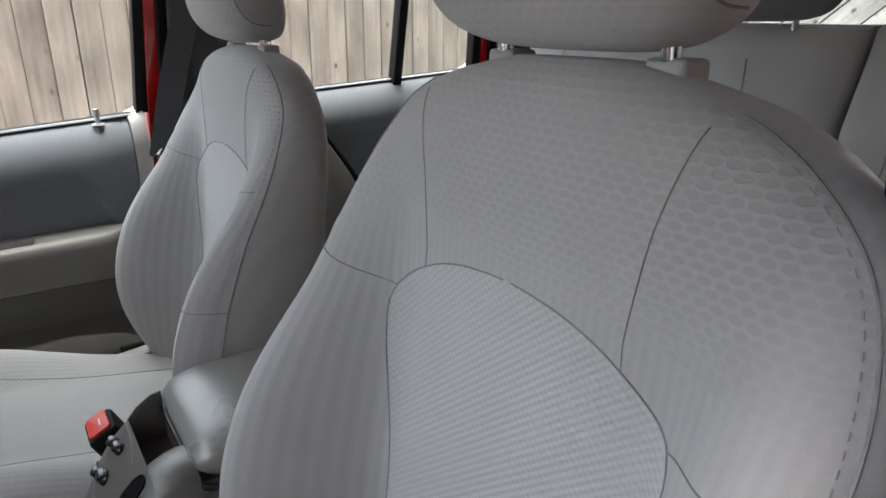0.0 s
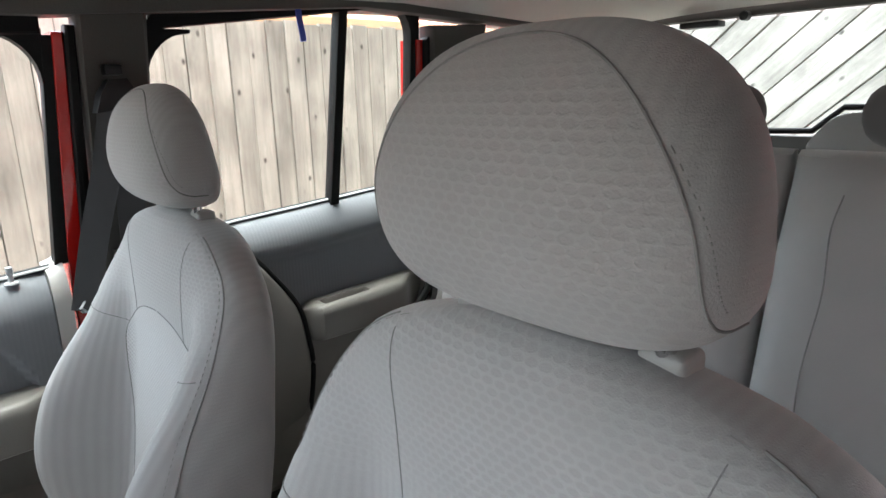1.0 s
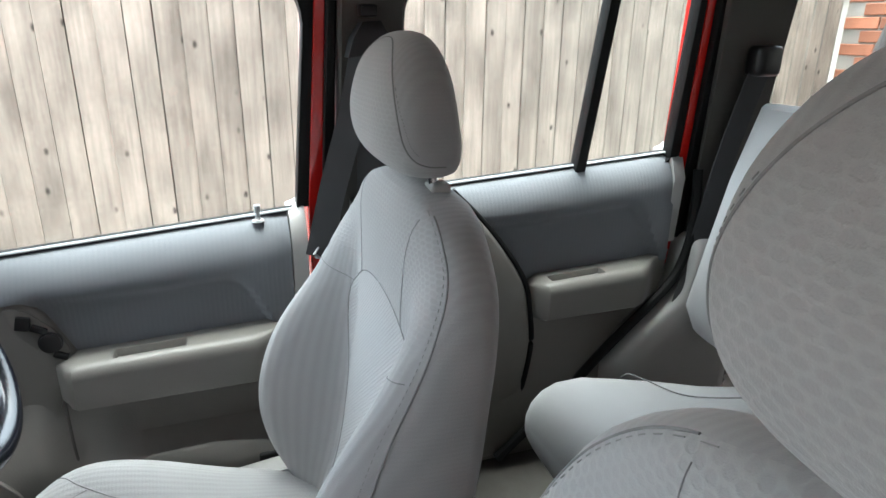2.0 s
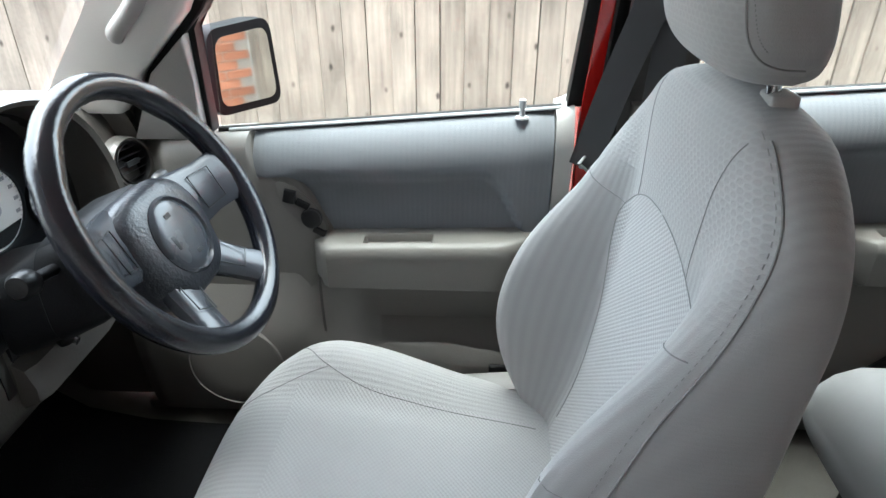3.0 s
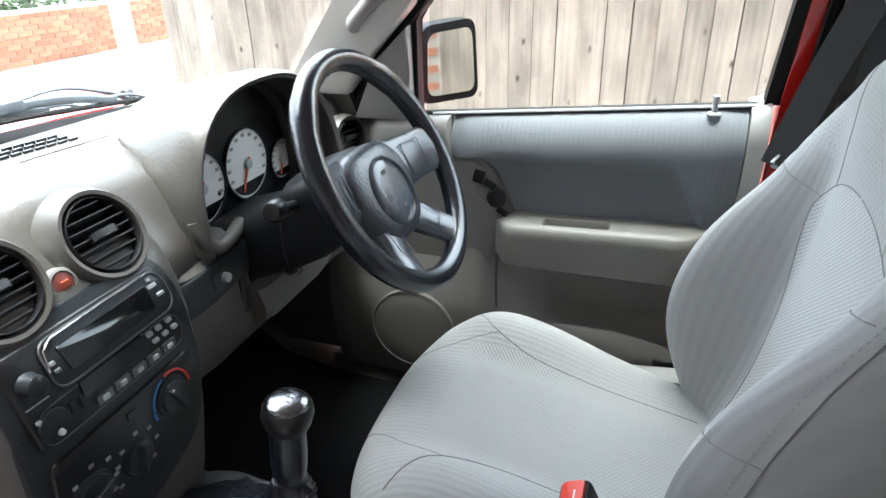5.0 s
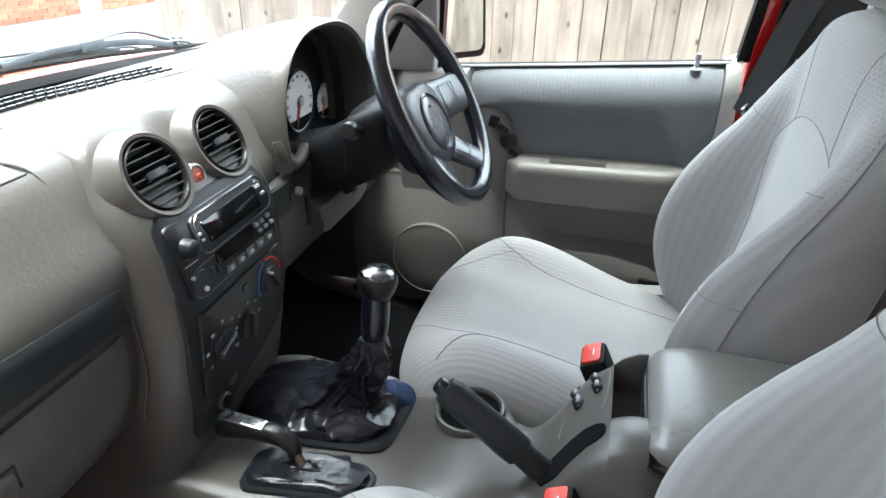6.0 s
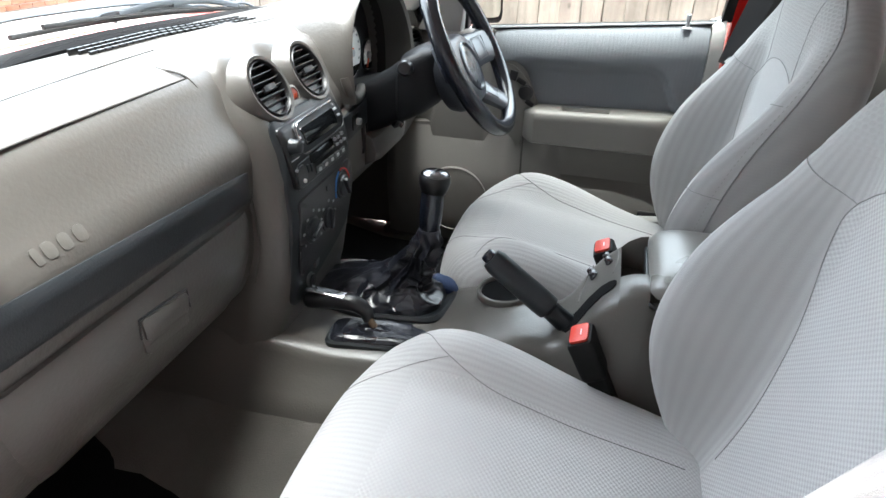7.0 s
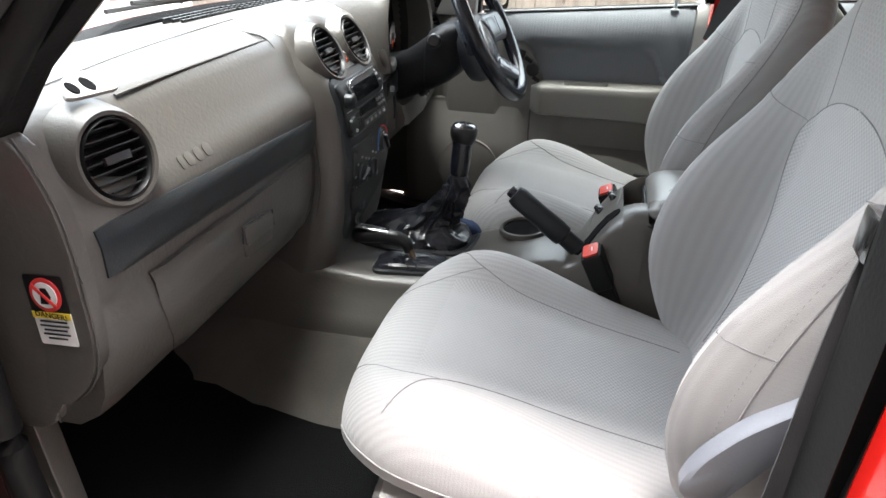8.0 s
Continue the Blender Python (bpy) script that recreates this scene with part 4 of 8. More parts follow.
def edge_u(z):
    """Half the width of the middle panel."""
    return curve(EDGE_LOW if z < 1.2323 else EDGE_TOP, z)


def welt_u(z):
    """Where the face meets the side."""
    return 0.945 * curve(HALF, z)


def back_shape(u, z, front=True):
    hw, th = curve(HALF, z), curve(THICK, z)
    q = min(1.0, abs(u) / hw)
    d = th / 2 * max(0.0, 1 - q ** 3.4) ** (1 / 2.6)
    mid = curve(FRONT, z) - th / 2
    if not front:
        return mid - d
    return mid + d + max(0.0, curve(WING, z)) * smooth01((abs(u) - 0.125) / 0.095) * max(0.0, 1 - q ** 6) ** 0.5


def seat_seam(parent, points, radius=0.0010, m=None, name="seam", lift=0.0002):
    """A sewn seam: points of (u, z) laid on the backrest's face."""
    x0 = BASE[parent.name].x
    y0 = BASE[parent.name].y
    line = spline([(u, 0, z) for u, z in points], 8)
    bm = bmesh.new()
    tube(bm, [(x0 + p.x, y0 + back_shape(p.x, p.z) + lift, p.z) for p in line], radius * 0.6, 6)
    return part(name, bm, m or SEAM, parent)


CTOP = [(-0.70, 0.80), (-0.62, 0.818), (-0.5, 0.838), (-0.38, 0.862), (-0.30, 0.874), (-0.235, 0.872), (-0.20, 0.858), (-0.18, 0.835), (-0.172, 0.80)]
CHALF = [(-0.70, 0.235), (-0.5, 0.25), (-0.35, 0.255), (-0.28, 0.245), (-0.23, 0.215), (-0.20, 0.18), (-0.18, 0.14), (-0.172, 0.10)]


BOLSTER = [(-0.70, 0.004), (-0.60, 0.012), (-0.53, 0.021), (-0.46, 0.035), (-0.40, 0.046), (-0.34, 0.050), (-0.29, 0.042), (-0.24, 0.020), (-0.19, 0.0)]


def cushion_top(u, y):
    hw, top = curve(CHALF, y), curve(CTOP, y)
    q = min(1.0, abs(u) / hw)
    rise = curve(BOLSTER, y) * smooth01((abs(u) - 0.09) / 0.10)
    return top - 0.062 + 0.062 * max(0.0, 1 - q ** 3.2) ** (1 / 2.4) + rise * max(0.0, 1 - q ** 7) ** 0.5


def head_seam(z):
    """Half the width of the headrest's face, which ends in an arch below the crown."""
    return 0.109 * max(0.0, 1 - max(0.0, (z - 1.38) / 0.160) ** 4.2) ** 0.5


def front_seat(x0, y0, outer, label):
    """A bucket seat in grey cloth. outer: the side of the nearer door, +1 or -1."""
    s = thing("front_seat", label, "car seat", (x0, y0, 0.0), "front seats")
    # backrest, lofted from the bottom to the rounded top
    bm = bmesh.new()
    loops = []
    zs = [0.80 + 0.36 * i / 24 for i in range(24)] + [1.16 + 0.05 * i / 10 for i in range(10)] + [1.21 + 0.018 * i / 8 for i in range(8)] + [1.228, 1.230, 1.2312, 1.2320, 1.2325] + [1.24 + 0.06 * i / 6 for i in range(6)] + [1.30 + 0.076 * math.sin(math.pi / 2 * i / 12) for i in range(13)]
    for z in zs:
        hw = curve(HALF, z)
        ed, wu = min(edge_u(z) if z < 1.2323 else 0.004 + 0.094 * smooth01((z - 1.2322) / 0.07), hw * 0.90), welt_u(z)
        band = [hw - (hw - wu) * (i / 4) ** 1.4 for i in range(4)] + [wu - (wu - ed) * i / 12 for i in range(12)]
        us = [(u, True) for u in band] + [(ed - 2 * ed * i / 16, True) for i in range(16)]
        us += [(-u, True) for u in [ed] + band[:0:-1]] + [(-hw, True)]
        us += [(-hw * math.cos(math.pi * i / 20), False) for i in range(1, 20)]
        loops.append([(x0 + u, y0 + back_shape(u, z, fr), z) for u, fr in us])
    faces = rings(bm, loops)
    n = len(loops[0])
    for k, f in enumerate(faces[:n * (len(zs) - 1)]):
        i, z = k % n, (zs[k // n] + zs[k // n + 1]) / 2
        if i < 4 or i > 43:
            f.material_index = 2
        elif 16 <= i < 32 and z < 1.2322:
            f.material_index = 1
    bmesh.ops.remove_doubles(bm, verts=bm.verts, dist=1e-5)
    back = part("backrest", bm, [CLOTH_FACE, CLOTH_WAFFLE, CLOTH_SIDE], s, "ribbed and dotted grey cloth backrest")
    for g in (1, -1):
        seat_seam(back, [(g * 0.216, 1.206), (g * 0.195, 1.203), (g * 0.165, 1.192), (g * 0.137, 1.183)])
        seat_seam(back, [(g * edge_u(z), z) for z in (1.2322, 1.2315, 1.230, 1.228, 1.2243, 1.2205, 1.216, 1.210, 1.204, 1.197, 1.190, 1.183, 1.165, 1.13, 1.09, 1.05, 1.0, 0.95, 0.90, 0.84)], 0.0012)
        seat_seam(back, [(g * 0.099, 1.2115), (g * 0.098, 1.2225)] + [(g * edge_u(z), z) for z in (1.2325, 1.26, 1.29, 1.31, 1.335, 1.350)], 0.0007)
        # stitched edge between face and side
        row = [0.82 + 0.535 * i / 150 for i in range(151)]

        def at_edge(z, inward=0.0):
            u = g * (welt_u(z) - inward)
            return (x0 + u, y0 + back_shape(u, z) - 0.0001, z)

        bm = bmesh.new()
        tube(bm, [at_edge(z) for z in row], 0.0011, 6)
        part("edge_seam", bm, SEAM, back)
        bm = bmesh.new()
        for z in row[::2]:
            tube(bm, [at_edge(q, 0.0045) for q in (z, z + 0.0034)], 0.0005, 4)
        part("stitching", bm, STITCH, back, "grey stitches along the edge")
        # short cross seam low on the wing
        if g < 0:
            seat_seam(back, [(g * edge_u(1.075), 1.075), (g * (edge_u(1.07) + 0.03), 1.068), (g * welt_u(1.06), 1.06)])
    # cushion
    bm = bmesh.new()
    loops = []
    ys = [-0.70 + 0.47 * i / 30 for i in range(31)] + [-0.23 + 0.058 * math.sin(math.pi / 2 * i / 8) for i in range(1, 9)]
    for y in ys:
        hw = curve(CHALF, y)
        loop = []
        for i in range(61):
            k = i / 30 - 1
            u = hw * math.copysign(1 - (1 - abs(k)) ** 1.7, k)
            loop.append((x0 + u, y0 + y, cushion_top(u, y)))
        low = 0.808 + 0.0 * smooth01((y + 0.26) / 0.09)
        loop += [(x0 + hw * 0.985, y0 + y, min(low + 0.015, curve(CTOP, y) - 0.064)), (x0 + hw * 0.9, y0 + y, min(low, curve(CTOP, y) - 0.075)), (x0 - hw * 0.9, y0 + y, min(low, curve(CTOP, y) - 0.075)), (x0 - hw * 0.985, y0 + y, min(low + 0.015, curve(CTOP, y) - 0.064))]
        loops.append(loop)
    rings(bm, loops)
    for f in bm.faces:
        c = f.calc_center_median()
        f.material_index = 1 if (abs(c.x - x0) < 0.125 and c.y < y0 - 0.27 and c.z > 0.79) else 0
    cush = part("cushion", bm, [CUSH_RIBS, CUSH_WAFFLE], s, "grey cloth seat cushion")

    def floor_seam(points, radius=0.0010):
        bm = bmesh.new()
        tube(bm, [(x0 + p.x, y0 + p.y, cushion_top(p.x, p.y) + 0.0003) for p in spline([(u, y, 0) for u, y in points], 8)], radius * 0.6, 6)
        part("seam", bm, SEAM, cush)

    for g in (1, -1):
        floor_seam([(g * 0.205, -0.262), (g * 0.178, -0.285), (g * 0.150, -0.315), (g * 0.125, -0.38), (g * 0.118, -0.46), (g * 0.115, -0.55), (g * 0.113, -0.64)], 0.0012)
        floor_seam([(g * 0.09, -0.182), (g * 0.105, -0.22), (g * 0.128, -0.27), (g * 0.146, -0.32)], 0.0007)
    bm = bmesh.new()
    tube(bm, spline([(x0 + outer * (curve(CHALF, y) + 0.0005), y0 + y, curve(CTOP, y) - 0.046) for y in (-0.19, -0.20, -0.215, -0.23, -0.25, -0.28, -0.32, -0.38, -0.45, -0.52, -0.58)]), 0.0012, 6)
    part("welt", bm, SEAM, cush)
    # plastic base cover on the door side, rails, recliner knob
    bm = bmesh.new()
    loops = []
    for y, h, w in [(-0.255, 0.03, 0.0), (-0.27, 0.055, 0.008), (-0.33, 0.066, 0.012), (-0.5, 0.07, 0.014), (-0.64, 0.085, 0.014), (-0.72, 0.10, 0.010), (-0.74, 0.08, 0.0)]:
        xo = outer * (0.235 + w)
        loops.append([(x0 + outer * 0.20, y0 + y, 0.66), (x0 + xo, y0 + y, 0.665), (x0 + xo + outer * 0.012, y0 + y, 0.68), (x0 + xo + outer * 0.010, y0 + y, 0.722 + h), (x0 + xo - outer * 0.02, y0 + y, 0.734 + h), (x0 + outer * 0.20, y0 + y, 0.734 + h)])
    rings(bm, loops)
    part("base_cover", bm, TAUPE_LIGHT, s, "pale plastic side cover")
    for g in (1, -1):
        bm = bmesh.new()
        box(bm, (x0 + g * 0.19 - 0.02, y0 - 0.68, 0.60), (x0 + g * 0.19 + 0.02, y0 - 0.24, 0.625), 0.004)
        box(bm, (x0 + g * 0.19 - 0.012, y0 - 0.66, 0.62), (x0 + g * 0.19 + 0.012, y0 - 0.27, 0.75), 0.004)
        part("rail", bm, BLACK, s)
    # headrest
    head = [(-0.795, 1.380), (-0.765, 1.382), (-0.741, 1.392), (-0.724, 1.414), (-0.717, 1.445), (-0.720, 1.480), (-0.732, 1.516), (-0.752, 1.540), (-0.774, 1.547), (-0.790, 1.538), (-0.803, 1.508), (-0.813, 1.455), (-0.818, 1.415), (-0.812, 1.388)]
    cy, cz = -0.768, 1.453
    ring = [p for p in spline([(0, a, b) for a, b in head + head[:1]], 6)[:-1]]
    bm = bmesh.new()
    loops = []
    for i in range(65):
        k = i / 32 - 1
        u = 0.119 * math.copysign(1 - (1 - abs(k)) ** 2.0, k)
        q = abs(u) / 0.119
        sc = max(0.0005, 1 - q ** 4.5) ** (1 / 3.2) * (0.94 + 0.06 * (1 - q * q))
        dome = max(0.0005, 1 - q ** 2.8) ** (1 / 2.4)
        loops.append([(x0 + u, y0 + cy + (p.y - cy) * sc, cz + (p.z - cz) * (dome if p.z > cz else sc)) for p in ring])
    rings(bm, loops)
    for f in bm.faces:
        c = f.calc_center_median()
        q = abs(c.x - x0) / 0.119
        z = cz + max(c.z - cz, 0.0) / max(0.02, 1 - q ** 2.8) ** (1 / 2.4)
        f.material_index = 0 if abs(c.x - x0) < head_seam(z) and c.y > y0 - 0.79 else 1
    hd = part("headrest", bm, [CLOTH_DASH, CLOTH_SIDE], s, "dotted grey cloth headrest")
    for g in (1, -1):
        def on_face(p, out):
            u = min(head_seam(p.z) + out, 0.1185)
            q = u / 0.119
            sc = max(0.02, 1 - q ** 4.5) ** (1 / 3.2) * (0.94 + 0.06 * (1 - q * q)) * 1.001
            dome = max(0.02, 1 - q ** 2.8) ** (1 / 2.4) * 1.001
            return (x0 + g * u, y0 + cy + (p.y - cy) * sc, cz + (p.z - cz) * (dome if p.z > cz else sc))

        fine = spline([(0, a, b) for a, b in head[:9]], 40)
        bm = bmesh.new()
        tube(bm, [on_face(p, 0.0) for p in fine if p.z < 1.5398] + [on_face(Vector((0, -0.752, 1.540)), 0.0)], 0.0009, 6, up=(0, 1, 0))
        part("seam", bm, SEAM, hd)
        bm = bmesh.new()
        side = [p for p in fine if 1.392 < p.z < 1.505]
        for i in range(0, len(side) - 3, 7):
            tube(bm, [on_face(p, 0.0045) for p in side[i:i + 4]], 0.0004, 5, up=(0, 1, 0))
        part("stitching", bm, SEAM, hd)
        bm = bmesh.new()
        spin(bm, [(0.0, 0), (0.006, 0), (0.006, 0.09), (0.0, 0.09)], (x0 + g * 0.07, y0 - 0.79, 1.33), (0, 0.12, 1), 14)
        part("headrest_post", bm, CHROME, s, "chrome post")
        bm = bmesh.new()
        box(bm, (x0 + g * 0.07 - 0.014, y0 - 0.803, 1.364), (x0 + g * 0.07 + 0.014, y0 - 0.778, 1.379), 0.005, 3)
        part("post_guide", bm, TAUPE_LIGHT, s, "pale plastic post guide")
    return s


def seat_side(seat):
    """Sill trim and recline lever on the outer side of the driver's seat."""
    bm = bmesh.new()
    rings(bm, [[(0.550, y, 0.700), (0.550, y, z), (0.605, y, z + 0.002), (0.612, y, z - 0.006), (0.613, y, 0.700)] for y, z in ((-0.42, 0.758), (-0.50, 0.766), (-0.60, 0.773), (-0.70, 0.780), (-0.76, 0.778))])
    part("side_trim", bm, DOORTRIM, seat, "grey plastic trim beside the cushion")
    bm = bmesh.new()
    box(bm, (0.580, -0.655, 0.785), (0.616, -0.590, 0.808), 0.006, 3)
    part("recline_lever", bm, BLACK, seat, "black recline lever")


SHIELDED = front_seat(-0.378, 0.0, -1, "grey cloth passenger seat with patterned headrest by the open door")
DRIVER_SEAT = front_seat(0.312, -0.02, 1, "grey cloth driver's seat with patterned headrest behind the steering wheel")
seat_side(DRIVER_SEAT)
DRIVER_SEAT.location.z = -0.014

bm = bmesh.new()
line = rounded([(-0.588, 0.900), (-0.600, 0.945), (-0.632, 0.992), (-0.690, 1.050), (-0.705, 1.040), (-0.665, 0.960), (-0.625, 0.888)], 0.02, 4)
rings(bm, [[(-0.620, y, z) for y, z in line], [(-0.636, y, z) for y, z in line], [(-0.640, -0.645 + (y + 0.645) * 0.9, 0.965 + (z - 0.965) * 0.9) for y, z in line], [(-0.641, -0.645 + (y + 0.645) * 0.4, 0.965 + (z - 0.965) * 0.4) for y, z in line]])
part("side_shield", bm, SHIELD, SHIELDED, "blue-grey plastic shield low on the backrest's side")

# ---- rear bench ----
def rear_bench():
    for x0, x1 in ((-0.64, -0.212), (-0.206, 0.56)):
        s = thing("rear_bench", "grey cloth rear seat section with seams and headrest" if x0 < -0.5 else "wider grey cloth rear seat section with seams", "car seat", ((x0 + x1) / 2, -1.4, 0.62), "rear seat sections")
        bm = bmesh.new()
        loops = []
        for z, f, th in [(0.92, -1.50, 0.12), (0.98, -1.475, 0.16), (1.1, -1.50, 0.17), (1.25, -1.54, 0.16), (1.36, -1.575, 0.13), (1.395, -1.60, 0.08), (1.402, -1.625, 0.04)]:
            loop = []
            for i in range(40):
                k = 2 * math.pi * i / 40
                u = math.copysign(abs(math.cos(k)) ** 0.45, math.cos(k))
                v = math.copysign(abs(math.sin(k)) ** 0.6, math.sin(k))
                mid = (x0 + x1) / 2
                puff = 0.02 * math.cos(3.2 * u) if v > 0 and 0.95 < z < 1.35 else 0
                loop.append((mid + u * (x1 - x0) / 2, f - th / 2 + v * th / 2 - puff * 0.6, z))
            loops.append(loop)
        rings(bm, loops)
        back = part("backrest", bm, CLOTH_PLAIN, s, "grey cloth backrest")
        w = x1 - x0
        for g in (0.2, 0.8):
            bm = bmesh.new()
            tube(bm, spline([(x0 + w * (g + 0.05 * (0.5 - g)), -1.565, 1.345), (x0 + w * g, -1.545, 1.29), (x0 + w * (g - 0.02), -1.512, 1.2), (x0 + w * g, -1.486, 1.08), (x0 + w * g, -1.478, 0.98)]), 0.0013, 6)
            part("seam", bm, SEAM, back)
        bm = bmesh.new()
        loops = []
        prof = [(-1.60, 0.865, 0.78, 0.17), (-1.45, 0.875, 0.76, 0.12), (-1.36, 0.888, 0.75, 0.085), (-1.27, 0.905, 0.74, 0.065), (-1.20, 0.918, 0.74, 0.055), (-1.15, 0.918, 0.74, 0.055), (-1.12, 0.905, 0.745, 0.058), (-1.10, 0.885, 0.75, 0.063), (-1.088, 0.855, 0.765, 0.07), (-1.084, 0.82, 0.79, 0.085)]
        wide = x1
        for y, top, low, cut in prof:
            x1 = wide - cut if wide > 0 else wide
            loop = []
            for i in range(40):
                k = 2 * math.pi * i / 40
                u = math.copysign(abs(math.cos(k)) ** 0.4, math.cos(k))
                v = math.copysign(abs(math.sin(k)) ** 0.55, math.sin(k))
                loop.append(((x0 + x1) / 2 + u * (x1 - x0) / 2, y, (top + low) / 2 + v * (top - low) / 2))
            loops.append(loop)
        x1 = wide
        rings(bm, loops)
        cu = part("cushion", bm, CLOTH_PLAIN, s, "grey cloth cushion")
        if x1 > 0:
            bm = bmesh.new()
            tube(bm, spline([(0.485, -1.3, 0.872), (0.46, -1.30, 0.893), (0.42, -1.31, 0.899), (0.36, -1.36, 0.890), (0.33, -1.5, 0.874)]), 0.0015, 6)
            part("seam", bm, SEAM, cu)
        bm = bmesh.new()
        box(bm, (x0 + 0.03, -1.56, 0.60), (x1 - (0.13 if x1 > 0 else 0.03), -1.14, 0.77), 0.02)
        part("base", bm, TAUPE_DARK, s)
        hx = -0.435 if x1 < 0 else -0.035
        bm = bmesh.new()
        loops = []
        for i in range(17):
            k = i / 8 - 1
            u = 0.128 * math.copysign(1 - (1 - abs(k)) ** 2, k)
            sc = max(0.03, 1 - (abs(u) / 0.128) ** 4) ** (1 / 2.6)
            loops.append([(hx + u, -1.60 + 0.045 * sc * math.cos(a) , 1.462 + 0.055 * sc * (abs(math.sin(a)) ** 0.7) * math.copysign(1, math.sin(a))) for a in (2 * math.pi * j / 24 for j in range(24))])
        rings(bm, loops)
        part("headrest", bm, CLOTH_DARK, s, "dark grey cloth headrest")
        for g in (-0.06, 0.06):
            bm = bmesh.new()
            tube(bm, [(hx + g, -1.61, 1.36), (hx + g, -1.602, 1.43)], 0.006, 8)
            part("headrest_post", bm, CHROME, s)


rear_bench()


# ---- dashboard ----
SKIN = [(0.34, 1.19), (0.31, 1.226), (0.24, 1.237), (0.16, 1.240), (0.10, 1.234), (0.066, 1.220), (0.050, 1.198), (0.037, 1.17), (0.022, 1.145), (0.008, 1.125), (0.003, 1.10), (0.004, 1.05), (0.010, 1.036), (0.006, 1.02), (0.006, 0.97), (0.014, 0.93), (0.03, 0.898), (0.06, 0.878), (0.14, 0.872), (0.34, 0.90)]


def skin_y(z):
    """The passenger side's front face at a height."""
    return float(np.interp(z, [0.93, 0.97, 1.02, 1.05, 1.10, 1.125, 1.145, 1.17, 1.198, 1.22, 1.234], [0.014, 0.006, 0.006, 0.004, 0.003, 0.008, 0.022, 0.037, 0.050, 0.066, 0.10]))


def stack_y(z):
    return lerp([(0.78, -0.012), (0.86, -0.032), (0.92, -0.040), (1.0, -0.044), (1.06, -0.038), (1.11, -0.027), (1.15, -0.008), (1.17, 0.012), (1.19, 0.030), (1.22, 0.046), (1.24, 0.065), (1.252, 0.10)], z)


def centre(z):
    """The stack leans a little towards the tunnel."""
    return -0.034 * smooth01((1.15 - z) / 0.4)


def round_vent(parent, c, n, r, fins=7, hill=0.6):
    n = Vector(n).normalized()
    s = n.cross(Vector((0, 0, 1))).normalized()
    u = s.cross(n)
    c = Vector(c)
    bm = bmesh.new()
    spin(bm, [(r * (1.3 + 0.8 * hill), -0.02 - 0.04 * hill), (r * (1.27 + 0.48 * hill), -0.012 - 0.024 * hill), (r * (1.24 + 0.24 * hill), -0.004 - 0.012 * hill), (r * 1.28 - r * 0.06 * (1 - hill), -0.002), (r * 1.15, 0.004), (r * 1.05, 0.003), (r * 1.0, -0.002), (r * 1.0, -0.02)], c, n, 40)
    v = part("vent_collar", bm, TAUPE, parent, "moulded taupe collar of a round air vent")
    bm = bmesh.new()
    spin(bm, [(r * 1.01, -0.02), (r * 1.0, 0.0), (r * 0.95, 0.004), (r * 0.90, 0.0), (r * 0.88, -0.012), (r * 0.86, -0.014), (r * 0.92, -0.015)], c, n, 36)
    part("vent_ring", bm, BLACK, v, "black round vent")
    for i in range(fins):
        h = (i + 0.5) / fins * 2 - 1
        half = math.sqrt(max(0.05, 1 - h * h)) * r * 0.89
        bm = bmesh.new()
        mid = c + u * h * r * 0.88 + n * -0.004
        a = [mid - s * half + u * 0.0012 + n * 0.004, mid + s * half + u * 0.0012 + n * 0.004, mid + s * half - u * 0.003 - n * 0.006, mid - s * half - u * 0.003 - n * 0.006]
        prism(bm, a, u * 0.0013)
        part("fin", bm, FIN, v)
    bm = bmesh.new()
    spin(bm, [(0.0, -0.013), (r * 0.95, -0.013), (r * 0.95, -0.018), (0.0, -0.018)], c, n, 28)
    part("vent_well", bm, MAT, v)
    bm = bmesh.new()
    rings(bm, [[c + s * a * w + u * (b * 0.0042 + lift) + n * d for a, b in ((-1, -1), (1, -1), (1, 1), (-1, 1))] for w, d, lift in ((r * 0.36, -0.004, 0.0), (r * 0.38, 0.003, 0.001), (r * 0.28, 0.005, 0.002))])
    part("vent_tab", bm, FIN, v, "sliding tab of the vent")


def raised_mark(parent, c, right, up, n, widths, height, m, name="raised_mark"):
    """A maker's mark as a row of plain raised bars."""
    x = -sum(widths) / 2
    for w in widths:
        bm = bmesh.new()
        p = c + right * (x + w * 0.42)
        shape = rounded([(-w * 0.36, -height / 2), (w * 0.36, -height / 2), (w * 0.36, height / 2), (-w * 0.36, height / 2)], w * 0.3, 3)
        prism(bm, [p + right * a + up * b for a, b in shape], n * 0.0014, 0.0006)
        part(name, bm, m, parent)
        x += w


def stack_w(z):
    return lerp([(0.76, 0.150), (0.90, 0.146), (1.05, 0.144), (1.15, 0.146), (1.20, 0.140), (1.235, 0.122), (1.252, 0.09)], z)


